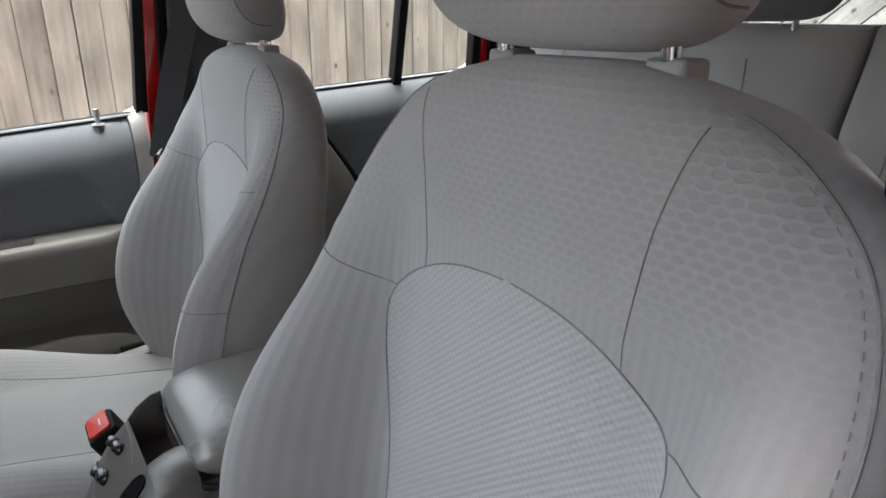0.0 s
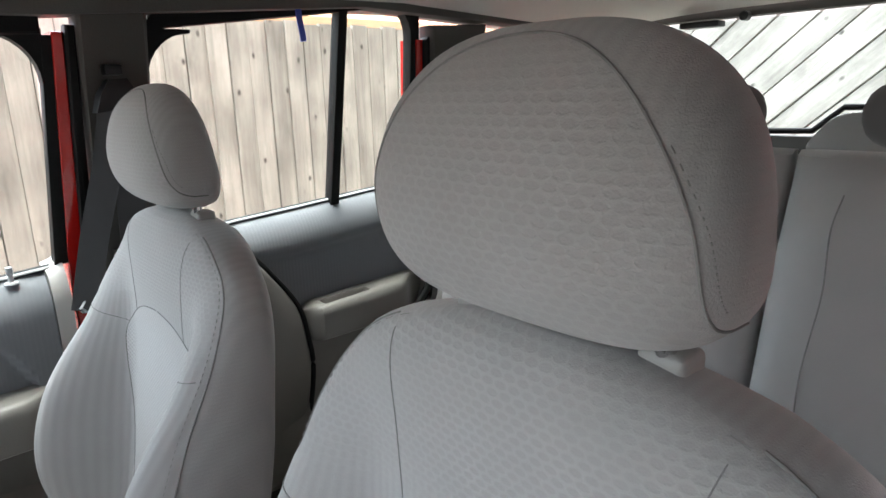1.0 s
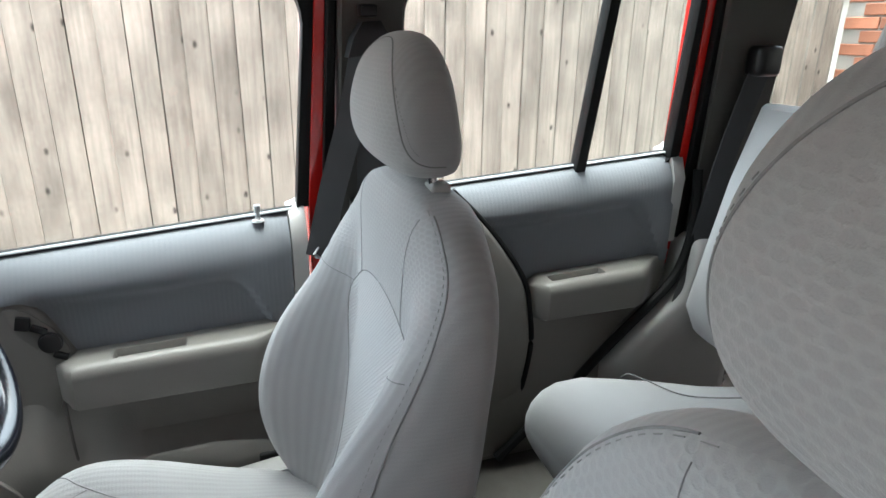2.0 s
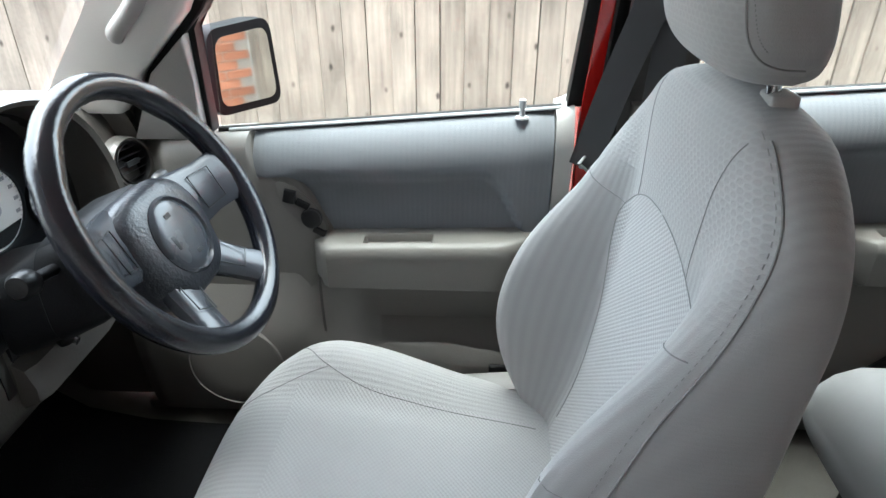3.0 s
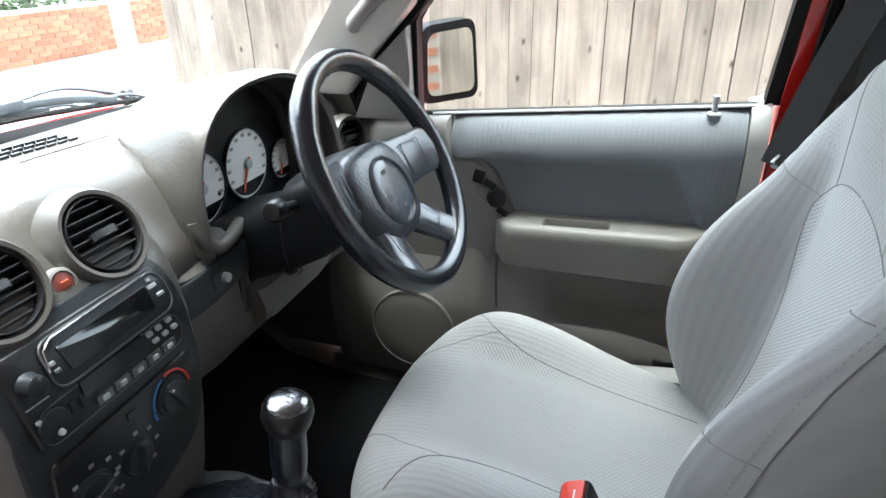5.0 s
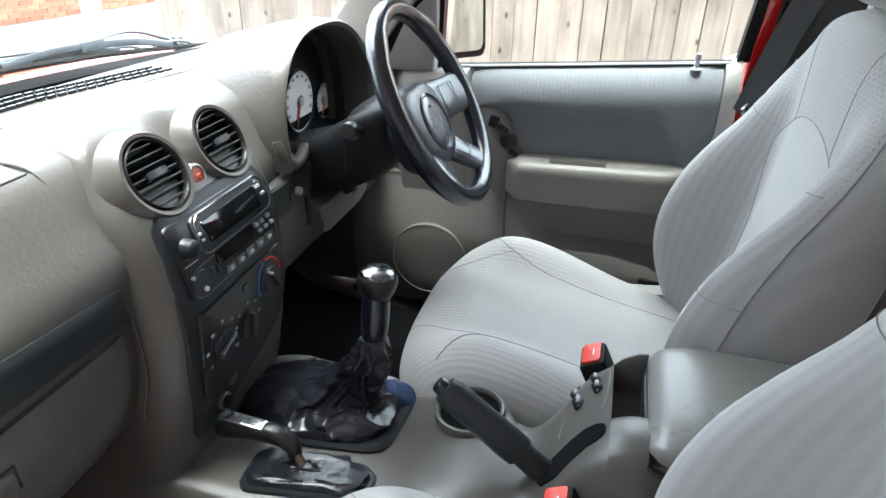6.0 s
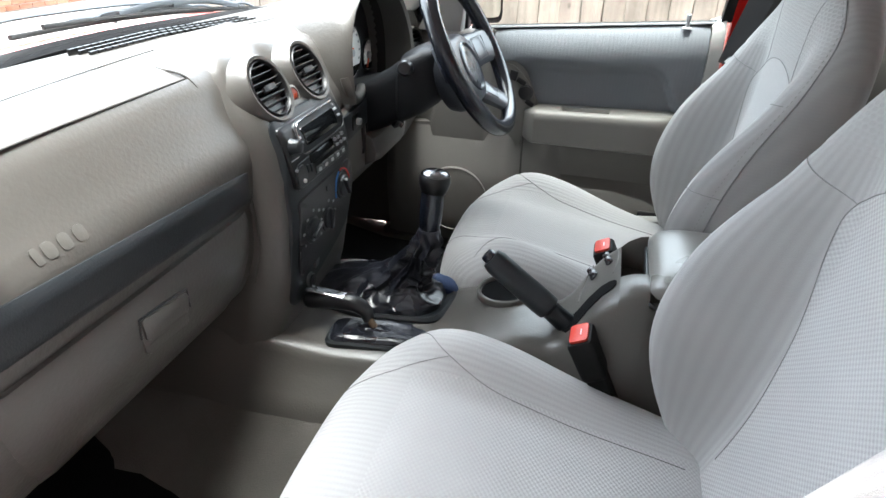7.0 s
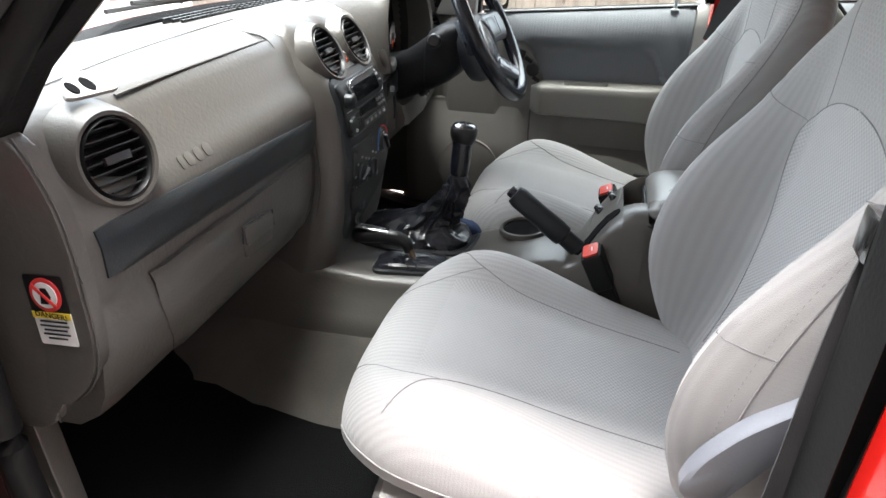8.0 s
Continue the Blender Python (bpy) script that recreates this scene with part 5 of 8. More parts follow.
def dashboard():
    d = thing("dashboard", "taupe moulded dashboard with round vents and dark centre panel", "dashboard", (0.0, 0.1, 0.85))
    bm = bmesh.new()
    loops = []
    for i in range(57):
        x = -0.692 + 1.384 * i / 56
        rec = smooth01((x - 0.215) / 0.02) * smooth01((0.595 - x) / 0.02)
        endl = smooth01((x + 0.692) / 0.03)
        endr = smooth01((0.692 - x) / 0.03)
        e = min(endl, endr)
        loop = []
        for y, z in SKIN:
            yy = y + 0.004 * (1 - e) * (1 if y < 0.3 else 0)
            if z > 1.03 and y < 0.2:
                yy += rec * max(0.0, 0.145 - y)
            zz = z
            if x > 0.1 and z < 1.0:
                zz = z + 0.02 * smooth01((x - 0.1) / 0.1)
            loop.append((x, yy, zz))
        loops.append(loop)
    rings(bm, loops)
    pad = part("dash_body", bm, TAUPE_SKIN, d, "grained taupe dash moulding")
    # outboard ends of the dash
    for sign in (-1, 1):
        bm = bmesh.new()
        pts = [(0.022, 1.225), (0.008, 1.20), (-0.004, 1.164), (-0.009, 1.119), (-0.008, 1.03), (-0.003, 0.99), (0.012, 0.957), (0.035, 0.932), (0.068, 0.915), (0.074, 0.888), (0.11, 0.872), (0.20, 0.90), (0.22, 1.18), (0.10, 1.236)]
        prism(bm, [(sign * 0.685, y + 0.005, z) for y, z in rounded(pts, 0.012, 3)], (sign * 0.022, 0, 0), 0.003)
        end = part("end_panel", bm, TAUPE_SKIN, d, "taupe end panel of the dash")
        bm = bmesh.new()
        tube(bm, spline([(sign * 0.703, y + 0.004, z) for y, z in pts[:10]], 5), 0.0014, 6)
        part("panel_joint", bm, TAUPE_DARK, end)
    # long dark strip over the glovebox
    bm = bmesh.new()
    loops = []
    for i in range(25):
        q = i / 24
        e = 0.0 if i in (0, 24) else 1.0
        lo, hi = 1.064 - 0.017 * q, 1.121 - 0.027 * q
        col = []
        for j in range(7):
            z = lo + (hi - lo) * (0.04 + 0.92 * j / 6 if e == 0 else j / 6)
            col.append((-0.662 + 0.505 * q, skin_y(z) - (0.006 if 0 < j < 6 and e else 0.002), z))
        loops.append(col + [(col[-1][0], col[-1][1] + 0.03, hi), (col[0][0], col[0][1] + 0.03, lo)])
    rings(bm, loops)
    part("dash_strip", bm, SLATE, d, "dark slate trim strip")
    # glovebox lid with its latch
    bm = bmesh.new()
    loops = []
    for i in range(21):
        q = i / 20
        edge = 0.004 if i in (0, 20) else 0.0
        col = []
        for j in range(13):
            k = j / 12
            z = 1.036 - 0.152 * k
            left, right = -0.598 + 0.045 * k * k, -0.168 - 0.045 * k * k
            col.append((left + (right - left) * q, float(np.interp(z, [0.878, 0.898, 0.93, 0.97, 1.02, 1.05], [0.058, 0.028, 0.012, 0.004, 0.003, 0.002])) - 0.0035 + edge + (0.004 if j in (0, 12) else 0.0), z))
        loops.append(col + [(col[-1][0], 0.06, col[-1][2]), (col[0][0], 0.06, col[0][2])])
    rings(bm, loops)
    lidob = part("glovebox_lid", bm, TAUPE_SKIN, d, "taupe glovebox lid")
    bm = bmesh.new()
    lat = rounded([(-0.418, 1.012), (-0.414, 0.958), (-0.335, 0.953), (-0.327, 1.000)], 0.008)
    prism(bm, [(x, -0.0012, z) for x, z in lat], (0, 0.012, 0), 0.002)
    part("latch_plate", bm, TAUPE, lidob, "latch recess")
    bm = bmesh.new()
    lat = rounded([(-0.414, 1.009), (-0.412, 0.978), (-0.335, 0.972), (-0.331, 0.998)], 0.006)
    prism(bm, [(x, -0.0045, z) for x, z in lat], (0, 0.006, 0), 0.002)
    part("latch", bm, TAUPE, lidob, "glovebox latch")
    bm = bmesh.new()
    tube(bm, [(-0.417, -0.0012, 0.985), (-0.4155, -0.0012, 1.010), (-0.372, -0.0012, 1.0065), (-0.329, -0.0012, 1.001), (-0.3285, -0.0012, 0.975)], 0.0016, 6)
    part("latch_gap", bm, BLACK, lidob)
    bm = bmesh.new()
    prism(bm, [(x, -0.003 + 0.3 * (0.975 - z), z) for x, z in rounded([(-0.408, 0.972), (-0.405, 0.958), (-0.345, 0.955), (-0.340, 0.968)], 0.004)], (0, 0.006, 0), 0.001)
    part("latch_scoop", bm, TAUPE, lidob)
    # airbag cover: raised ridge, raised mark, joint
    bm = bmesh.new()
    tube(bm, spline([(-0.53, 0.062, 1.219), (-0.40, 0.066, 1.221), (-0.25, 0.068, 1.222), (-0.17, 0.07, 1.222)]), 0.0020, 8, 0.7)
    part("airbag_joint", bm, TAUPE_DARK, pad)
    mark = Vector((-0.470, skin_y(1.134) - 0.0004, 1.134))
    nn = Vector((0, -0.86, 0.51)).normalized()
    uu = Vector((0, 0.51, 0.86)).normalized()
    raised_mark(pad, mark, Vector((1, 0, 0)), uu, nn, [0.012, 0.019, 0.019, 0.02], 0.018, TAUPE)
    bm = bmesh.new()
    tube(bm, spline([(-0.178, 0.105, 1.2345), (-0.165, 0.068, 1.221), (-0.155, 0.042, 1.17), (-0.150, 0.020, 1.115), (-0.151, 0.006, 1.06), (-0.158, -0.004, 0.98), (-0.175, 0.0, 0.92)]), 0.0017, 6)
    part("dash_joint", bm, TAUPE_DARK, pad)
    bm = bmesh.new()
    tube(bm, spline([(-0.60, 0.105, 1.2355), (-0.40, 0.135, 1.2395), (-0.15, 0.16, 1.2405), (0.10, 0.165, 1.2405), (0.24, 0.150, 1.2405)]), 0.0008, 6)
    part("top_joint", bm, TAUPE_DARK, pad)
    # defroster grille: rows of dark slots
    for row in range(3):
        for k in range(26):
            x = -0.155 + k * 0.0145
            y = 0.262 - 0.018 * row - 0.198 * max(0.0, x)
            bm = bmesh.new()
            box(bm, (x, y - 0.0023, 1.2335), (x + 0.0122, y + 0.0023, 1.2425 - 0.0002 * row), 0.0)
            part("defroster_slot", bm, BLACK, pad, smooth=False)
    for k in range(9):
        bm = bmesh.new()
        x = -0.655 + 0.006 * k
        box(bm, (x, 0.150, 1.2325), (x + 0.003, 0.172, 1.2408), 0.0)
        part("side_slot", bm, BLACK, pad, smooth=False)
    # side demister; black discs paint the shade of its two oval holes
    bm = bmesh.new()
    nd = Vector((0, -0.55, 0.83)).normalized()
    base = Vector((-0.577, 0.056, 1.237))
    ud = Vector((0, 0.83, 0.55)).normalized()
    rt = Vector((1, 0, 0))
    shape = rounded([(-0.040, -0.010), (-0.012, 0.020), (0.030, 0.018), (0.038, -0.016)], 0.012)
    prism(bm, [base + rt * a + ud * b for a, b in shape], nd * 0.005, 0.002)
    dm = part("demister", bm, TAUPE_LIGHT, d, "side window demister plate")
    for a, w in ((-0.018, 0.0058), (0.003, 0.0066)):
        bm = bmesh.new()
        spin(bm, [(0.0, 0), (w, 0), (w, 0.0022), (0.0, 0.002)], base + rt * a + ud * 0.001 + nd * 0.004, nd, 18, (1, 1.5))
        part("hole", bm, MAT, dm)
    round_vent(d, (-0.597, 0.017, 1.172), (-0.12, -0.96, 0.22), 0.043, 7, 0.3)
    round_vent(d, (0.648, 0.002, 1.134), (-0.25, -0.95, 0.15), 0.035, 5, 0.0)
    # centre stack
    bm = bmesh.new()
    loops = []
    for i in range(25):
        z = 0.76 + 0.492 * i / 24
        w = stack_w(z)
        yf = stack_y(z)
        loop = []
        for j in range(33):
            q = j / 16 - 1
            u = w * math.copysign(1 - (1 - abs(q)) ** 1.5, q)
            dip = 0.0
            if z > 1.20:
                dip = 0.012 * math.exp(-(u / 0.022) ** 2)
            loop.append((centre(z) + u, yf + (0.035 if u > 0 else 0.055) * (abs(u) / w) ** 12 + dip, z))
        loop += [(centre(z) + w * 0.98, 0.16, z), (centre(z) - w * 0.98, 0.16, z)]
        loops.append(loop)
    rings(bm, loops)
    part("middle_console", bm, TAUPE_SKIN, d, "taupe centre stack moulding")
    for x in (-0.060, 0.070):
        round_vent(d, (x, 0.009, 1.188), (0.0, -0.88, 0.47), 0.0435, 7, 0.28)
    bm = bmesh.new()
    spin(bm, [(0.017, -0.004), (0.016, 0.004), (0.0125, 0.005), (0.012, 0.001)], (0.004, stack_y(1.163) + 0.001, 1.163), (0, -0.93, 0.36), 24)
    hz = part("hazard_bezel", bm, TAUPE_LIGHT, d, "ring of the hazard switch")
    bm = bmesh.new()
    spin(bm, [(0.012, 0.0), (0.0115, 0.004), (0.0, 0.0055)], (0.004, stack_y(1.163) + 0.001, 1.163), (0, -0.93, 0.36), 20)
    part("hazard_button", bm, HAZARD, hz, "dark red hazard button")
    bm = bmesh.new()
    box(bm, (-0.0005, stack_y(1.163) - 0.0056, 1.160), (0.0085, stack_y(1.163) - 0.004, 1.167), 0.001)
    part("hazard_sign", bm, ORANGE, hz)

    def sp(x, z, off):
        return Vector((centre(z) + x, stack_y(z) + (0.035 if x > 0 else 0.055) * min(1.0, abs(x) / stack_w(z)) ** 12 - off, z))

    # dark panel
    def plate(outline, off, thick, m, name, parent, label="", bev=0.002, r=0.01):
        bm = bmesh.new()
        pts = rounded(outline, r, 5)
        mid = (sum(p[0] for p in pts) / len(pts), sum(p[1] for p in pts) / len(pts))
        a = [sp(x, z, off) for x, z in pts]
        b = [sp(x, z, off - thick) for x, z in pts]
        c = [sp(mid[0] + (x - mid[0]) * 0.985, mid[1] + (z - mid[1]) * 0.985, off + 0.0015) for x, z in pts]
        loops = [b, a, c]
        for k in (0.8, 0.6, 0.4, 0.2, 0.04):
            loops.append([sp(mid[0] + (x - mid[0]) * k, mid[1] + (z - mid[1]) * k, off + 0.0015) for x, z in pts])
        rings(bm, loops)
        return part(name, bm, m, parent, label)

    panel = plate([(-0.113, 1.152), (0.105, 1.152), (0.117, 1.10), (0.122, 0.99), (0.112, 0.93), (0.06, 0.895), (-0.08, 0.845), (-0.108, 0.86), (-0.118, 0.99)], 0.0025, 0.02, SLATE, "stack_panel", d, "dark slate centre panel", r=0.028)
    # radio
    plate([(-0.104, 1.140), (0.098, 1.142), (0.102, 1.048), (-0.098, 1.046)], 0.0065, 0.01, BLACK, "radio", panel, "black car radio with buttons", r=0.012)
    plate([(-0.066, 1.137), (0.094, 1.139), (0.098, 1.094), (-0.066, 1.092)], 0.0085, 0.004, SLATE, "radio_window", panel, r=0.016)
    plate([(-0.050, 1.128), (0.070, 1.130), (0.070, 1.103), (-0.046, 1.102)], 0.0110, 0.004, SMOKED, "radio_display", panel, "dark radio display", r=0.003)
    bm = bmesh.new()
    ring = rounded([(-0.066, 1.1375), (0.094, 1.1395), (0.098, 1.093), (-0.066, 1.091)], 0.018, 5)
    tube(bm, [sp(x, z, 0.0105) for x, z in ring + ring[:1]], 0.0012, 6)
    part("radio_trim", bm, SATIN, panel, "satin edge of the radio's window")
    # highlight on the satin edge, modelled as a chrome strip along its top
    bm = bmesh.new()
    tube(bm, [sp(x, z, 0.0112) for x, z in ((-0.0655, 1.112), (-0.060, 1.130), (-0.048, 1.1365), (0.02, 1.1382), (0.080, 1.139))], 0.0012, 6)
    part("radio_gleam", bm, CHROME, panel, "gleam on the radio window's upper edge, laid on as a bright strip")
    low = rounded([(-0.094, 1.084), (0.094, 1.088), (0.096, 1.050), (-0.094, 1.048)], 0.016, 5)
    bm = bmesh.new()
    tube(bm, [sp(x, z, 0.0085) for x, z in low + low[:1]], 0.0008, 6)
    part("key_rim", bm, SATIN, panel, "fine rim round the radio's keys")
    plate([(-0.045, 1.087), (0.040, 1.088), (0.040, 1.072), (-0.045, 1.071)], 0.0090, 0.004, SMOKED, "cassette_slot", panel, r=0.002)
    for x, z, r in ((-0.086, 1.112, 0.0115),):
        bm = bmesh.new()
        spin(bm, [(r * 1.1, 0), (r, 0.004), (r * 0.92, 0.014), (r * 0.7, 0.016), (0.0, 0.016)], sp(x, z, 0.007), (0, -1, 0.1), 20)
        part("radio_knob", bm, SLATE, panel, "round radio knob")
    bm = bmesh.new()
    tube(bm, [sp(x, 1.093, 0.0085) for x in (-0.098, -0.074)], 0.0008, 4)
    part("radio_mark", bm, SILVER, panel)
    bm = bmesh.new()
    spin(bm, [(0.017, 0), (0.0165, 0.003), (0.012, 0.0032), (0.0, 0.0032)], sp(-0.080, 1.066, 0.007), (0, -1, 0.05), 24)
    tun = part("tuner_ring", bm, SLATE, panel)
    bm = bmesh.new()
    spin(bm, [(0.0035, 0), (0.003, 0.003), (0.0, 0.0032)], sp(-0.078, 1.058, 0.010), (0, -1, 0.05), 10)
    part("tuner_dot", bm, WHITE, tun)
    for i in range(5):
        plate([(-0.034 + 0.0235 * i, 1.063), (-0.014 + 0.0235 * i, 1.063), (-0.014 + 0.0235 * i, 1.053), (-0.034 + 0.0235 * i, 1.053)], 0.0092, 0.004, SATIN, "preset_button", panel, r=0.002)
        plate([(-0.028 + 0.0235 * i, 1.0605), (-0.020 + 0.0235 * i, 1.0605), (-0.020 + 0.0235 * i, 1.0555), (-0.028 + 0.0235 * i, 1.0555)], 0.0109, 0.002, SILVER, "button_mark", panel, r=0.001)
    for i, (x, z, w, h) in enumerate([(-0.058, 1.070, 0.007, 0.012), (-0.047, 1.068, 0.006, 0.012), (0.050, 1.083, 0.008, 0.005), (0.064, 1.083, 0.008, 0.005), (0.080, 1.084, 0.008, 0.005), (0.055, 1.073, 0.008, 0.004), (0.070, 1.073, 0.008, 0.004), (0.085, 1.073, 0.008, 0.004)]):
        plate([(x - w / 2, z + h / 2), (x + w / 2, z + h / 2), (x + w / 2, z - h / 2), (x - w / 2, z - h / 2)], 0.0095, 0.004, SLATE if i < 2 else DIMPRINT, "radio_key", panel, r=0.001)
    for x, z, w in ((-0.090, 1.078, 0.010), (-0.060, 1.118, 0.006), (-0.058, 1.110, 0.006), (0.078, 1.126, 0.012), (0.083, 1.115, 0.010), (0.078, 1.133, 0.005)):
        plate([(x - w / 2, z + 0.0015), (x + w / 2, z + 0.0015), (x + w / 2, z - 0.0015), (x - w / 2, z - 0.0015)], 0.0105, 0.003, DIMPRINT, "radio_print", panel, r=0.0005)
    # heater controls
    plate([(-0.098, 1.030), (0.100, 1.036), (0.112, 0.985), (0.098, 0.945), (0.03, 0.915), (-0.085, 0.900), (-0.096, 0.92)], 0.0062, 0.01, BLACK, "heater_panel", panel, "black heater control panel", r=0.012)
    for i, (x, z, r) in enumerate(((-0.060, 0.972, 0.024), (-0.002, 0.966, 0.023), (0.058, 1.000, 0.024))):
        c = sp(x, z, 0.0075)
        bm = bmesh.new()
        spin(bm, [(r, 0), (r * 0.97, 0.002), (r * 0.8, 0.003), (r * 0.76, 0.007), (r * 0.6, 0.008), (0.0, 0.008)], c, (0, -1, 0.05), 28)
        kn = part("heater_dial", bm, SLATE, panel, "round heater dial")
        bm = bmesh.new()
        ang = (1.2, 0.2, -0.5)[i]
        box(bm, c + Vector((-0.003, -0.014, -r * 0.72)), c + Vector((0.003, -0.004, r * 0.72)), 0.002, turn=Matrix.Rotation(ang, 3, "Y"))
        part("dial_grip", bm, SLATE, kn)
        bm = bmesh.new()
        if i < 2:
            for k in range(7):
                q = radians(215 - 42 * k)
                p = sp(x + math.cos(q) * r * 1.3, z + math.sin(q) * r * 1.3, 0.0085)
                box(bm, p + Vector((-0.0028, -0.0008, -0.0018)), p + Vector((0.0028, 0.0008, 0.0018)), 0.0)
            part("dial_marks", bm, DIMPRINT, kn, smooth=False)
        else:
            for arc, m in (((205, 110), BLUE), ((100, 5), REDPRINT)):
                b2 = bmesh.new()
                tube(b2, [sp(x + math.cos(radians(q)) * r * 1.22, z + math.sin(radians(q)) * r * 1.22, 0.0085) for q in np.linspace(arc[0], arc[1], 12)], 0.0016, 6)
                part("dial_arc", b2, m, kn, "blue arc for cold" if m is BLUE else "red arc for hot")
            bm.free()
    # switch, lighter and their marks
    for x, z in ((0.0, 1.018), (-0.094, 0.955)):
        plate([(x - 0.006, z + 0.004), (x + 0.006, z + 0.004), (x + 0.006, z - 0.004), (x - 0.006, z - 0.004)], 0.0085, 0.003, BLACK if x < 0 else SLATE, "heater_key", panel, r=0.001)
    bm = bmesh.new()
    c = sp(-0.052, 0.878, 0.006)
    spin(bm, [(0.013, 0), (0.0125, 0.004), (0.0105, 0.005), (0.010, 0.002)], c, (0, -1, 0.05), 22)
    lg = part("lighter_ring", bm, SATIN, panel, "satin ring of the lighter")
    bm = bmesh.new()
    spin(bm, [(0.0102, 0), (0.0095, 0.007), (0.0, 0.008)], c, (0, -1, 0.05), 18)
    part("lighter_knob", bm, BLACK, lg)
    plate([(-0.040, 0.908), (-0.028, 0.908), (-0.028, 0.893), (-0.040, 0.893)], 0.0075, 0.003, SATIN, "socket_mark", panel, r=0.002)
    # binnacle hood round the instruments
    bm = bmesh.new()
    loops = []
    prof = [(0.26, 0.10, 0.50), (0.17, 0.175, 0.84), (0.09, 0.196, 0.95), (0.02, 0.204, 1.0), (-0.012, 0.205, 1.0), (-0.022, 0.199, 0.975), (-0.018, 0.190, 0.94), (0.0, 0.184, 0.915), (0.085, 0.176, 0.87)]
    for y, rx, rz in prof:
        loop = []
        for i in range(33):
            k = math.pi * (-0.10 + 1.13 * i / 32)
            lean = 0.02 * max(0.0, math.sin(k)) if y < 0.05 else 0.0
            loop.append((0.384 + rx * 0.945 * math.copysign(abs(math.cos(k)) ** 0.8, math.cos(k)), y + lean, 1.118 + 0.183 * rz * (math.sin(k) if math.sin(k) < 0 else math.sin(k) ** 0.85)))
        loops.append(loop)
    rings(bm, loops, close=False)
    hood = part("binnacle_hood", bm, TAUPE_SKIN, d, "arched taupe hood over the instruments")
    bm = bmesh.new()
    tube(bm, spline([(0.196, -0.002, 1.150), (0.196, -0.008, 1.130), (0.204, -0.012, 1.113), (0.222, -0.012, 1.105), (0.250, -0.008, 1.105), (0.290, 0.004, 1.109)], 6), 0.010, 12)
    part("hood_curl", bm, TAUPE, hood, "rounded lower end of the hood")
    # inner lining, with the hood's shade put into its colour
    bm = bmesh.new()
    rim = [(0.384 + 0.168 * math.copysign(abs(math.cos(k)) ** 0.8, math.cos(k)), 0.0, 1.118 + 0.162 * (math.sin(k) if math.sin(k) < 0 else math.sin(k) ** 0.85)) for k in (math.pi * (-0.10 + 1.20 * i / 32) for i in range(33))]
    rings(bm, [[(x, 0.045, z) for x, y, z in rim], [(x, 0.05, z) for x, y, z in rim], [(x, 0.083, z) for x, y, z in rim]], close=False)
    part("binnacle_lining", bm, LINING, d, "lining inside the hood, its shade painted in dark")
    bm = bmesh.new()
    prism(bm, [(x, 0.084, z) for x, y, z in rim], (0, 0.012, 0))
    cl = part("instrument_panel", bm, BLACK, d, "black instrument panel")
    bm = bmesh.new()
    rings(bm, [[(x, 0.12, 1.085), (x, 0.02, 1.078), (x, -0.015, 1.066), (x, -0.012, 1.02), (x, 0.12, 1.02)] for x in (0.272, 0.40, 0.575)])
    part("binnacle_floor", bm, SHROUD, d, "dark panel below the instruments")
    for x, z, r, turn in ((0.314, 1.143, 0.054, 205), (0.430, 1.146, 0.056, 203), (0.530, 1.124, 0.034, 206)):
        bm = bmesh.new()
        spin(bm, [(r * 1.06, 0.0), (r * 1.06, 0.006), (r * 1.01, 0.006), (r * 1.0, 0.002)], (x, 0.084, z), (0, -1, 0), 40)
        dl = part("dial_bezel", bm, SLATE, d, "dark ring round a white dial")
        bm = bmesh.new()
        spin(bm, [(r, 0.0), (r, 0.0025), (0.0, 0.0026)], (x, 0.084, z), (0, -1, 0), 40)
        part("dial_face", bm, DIAL, dl, "white instrument dial")
        bm = bmesh.new()
        for k in range(13):
            q = radians(225 - 22.5 * k)
            p = Vector((x + math.cos(q) * r * 0.84, 0.0808, z + math.sin(q) * r * 0.84))
            box(bm, p + Vector((-0.0040, -0.0003, -0.0026)), p + Vector((-0.0005, 0.0003, 0.0026)), 0.0)
            box(bm, p + Vector((0.0005, -0.0003, -0.0026)), p + Vector((0.0040, 0.0003, 0.0026)), 0.0)
        part("dial_marks", bm, DIMPRINT, dl, "grey marks round the dial", smooth=False)
        bm = bmesh.new()
        for k in range(37):
            q = radians(225 - 7.5 * k)
            tube(bm, [(x + math.cos(q) * r * f, 0.0812, z + math.sin(q) * r * f) for f in (0.94, 0.985)], 0.0004, 4)
        part("dial_ticks", bm, SLATE, dl, "fine ticks round the dial", smooth=False)
        bm = bmesh.new()
        q = radians(turn + 40)
        tube(bm, [(x - math.cos(q) * r * 0.2, 0.0785, z - math.sin(q) * r * 0.2), (x + math.cos(q) * r * 0.85, 0.0785, z + math.sin(q) * r * 0.85)], [0.0026, 0.0014], 6)
        part("needle", bm, ORANGE, dl, "orange needle")
        bm = bmesh.new()
        spin(bm, [(0.009, 0.0), (0.008, 0.006), (0.0, 0.007)], (x, 0.081, z), (0, -1, 0), 18)
        part("needle_hub", bm, SILVER, dl)
        bm = bmesh.new()
        cut = [(x + math.cos(radians(a)) * r * 0.93, 0.0806, z + math.sin(radians(a)) * r * 0.93) for a in np.linspace(215, 325, 14)]
        prism(bm, cut, (0, -0.001, 0))
        part("dial_window", bm, SMOKED, dl)
    for i in range(5):
        bm = bmesh.new()
        spin(bm, [(0.005, 0), (0.004, 0.003), (0.0, 0.003)], (0.352 + 0.006 * (i % 2), 0.084, 1.075 + 0.012 * i), (0, -1, 0), 12)
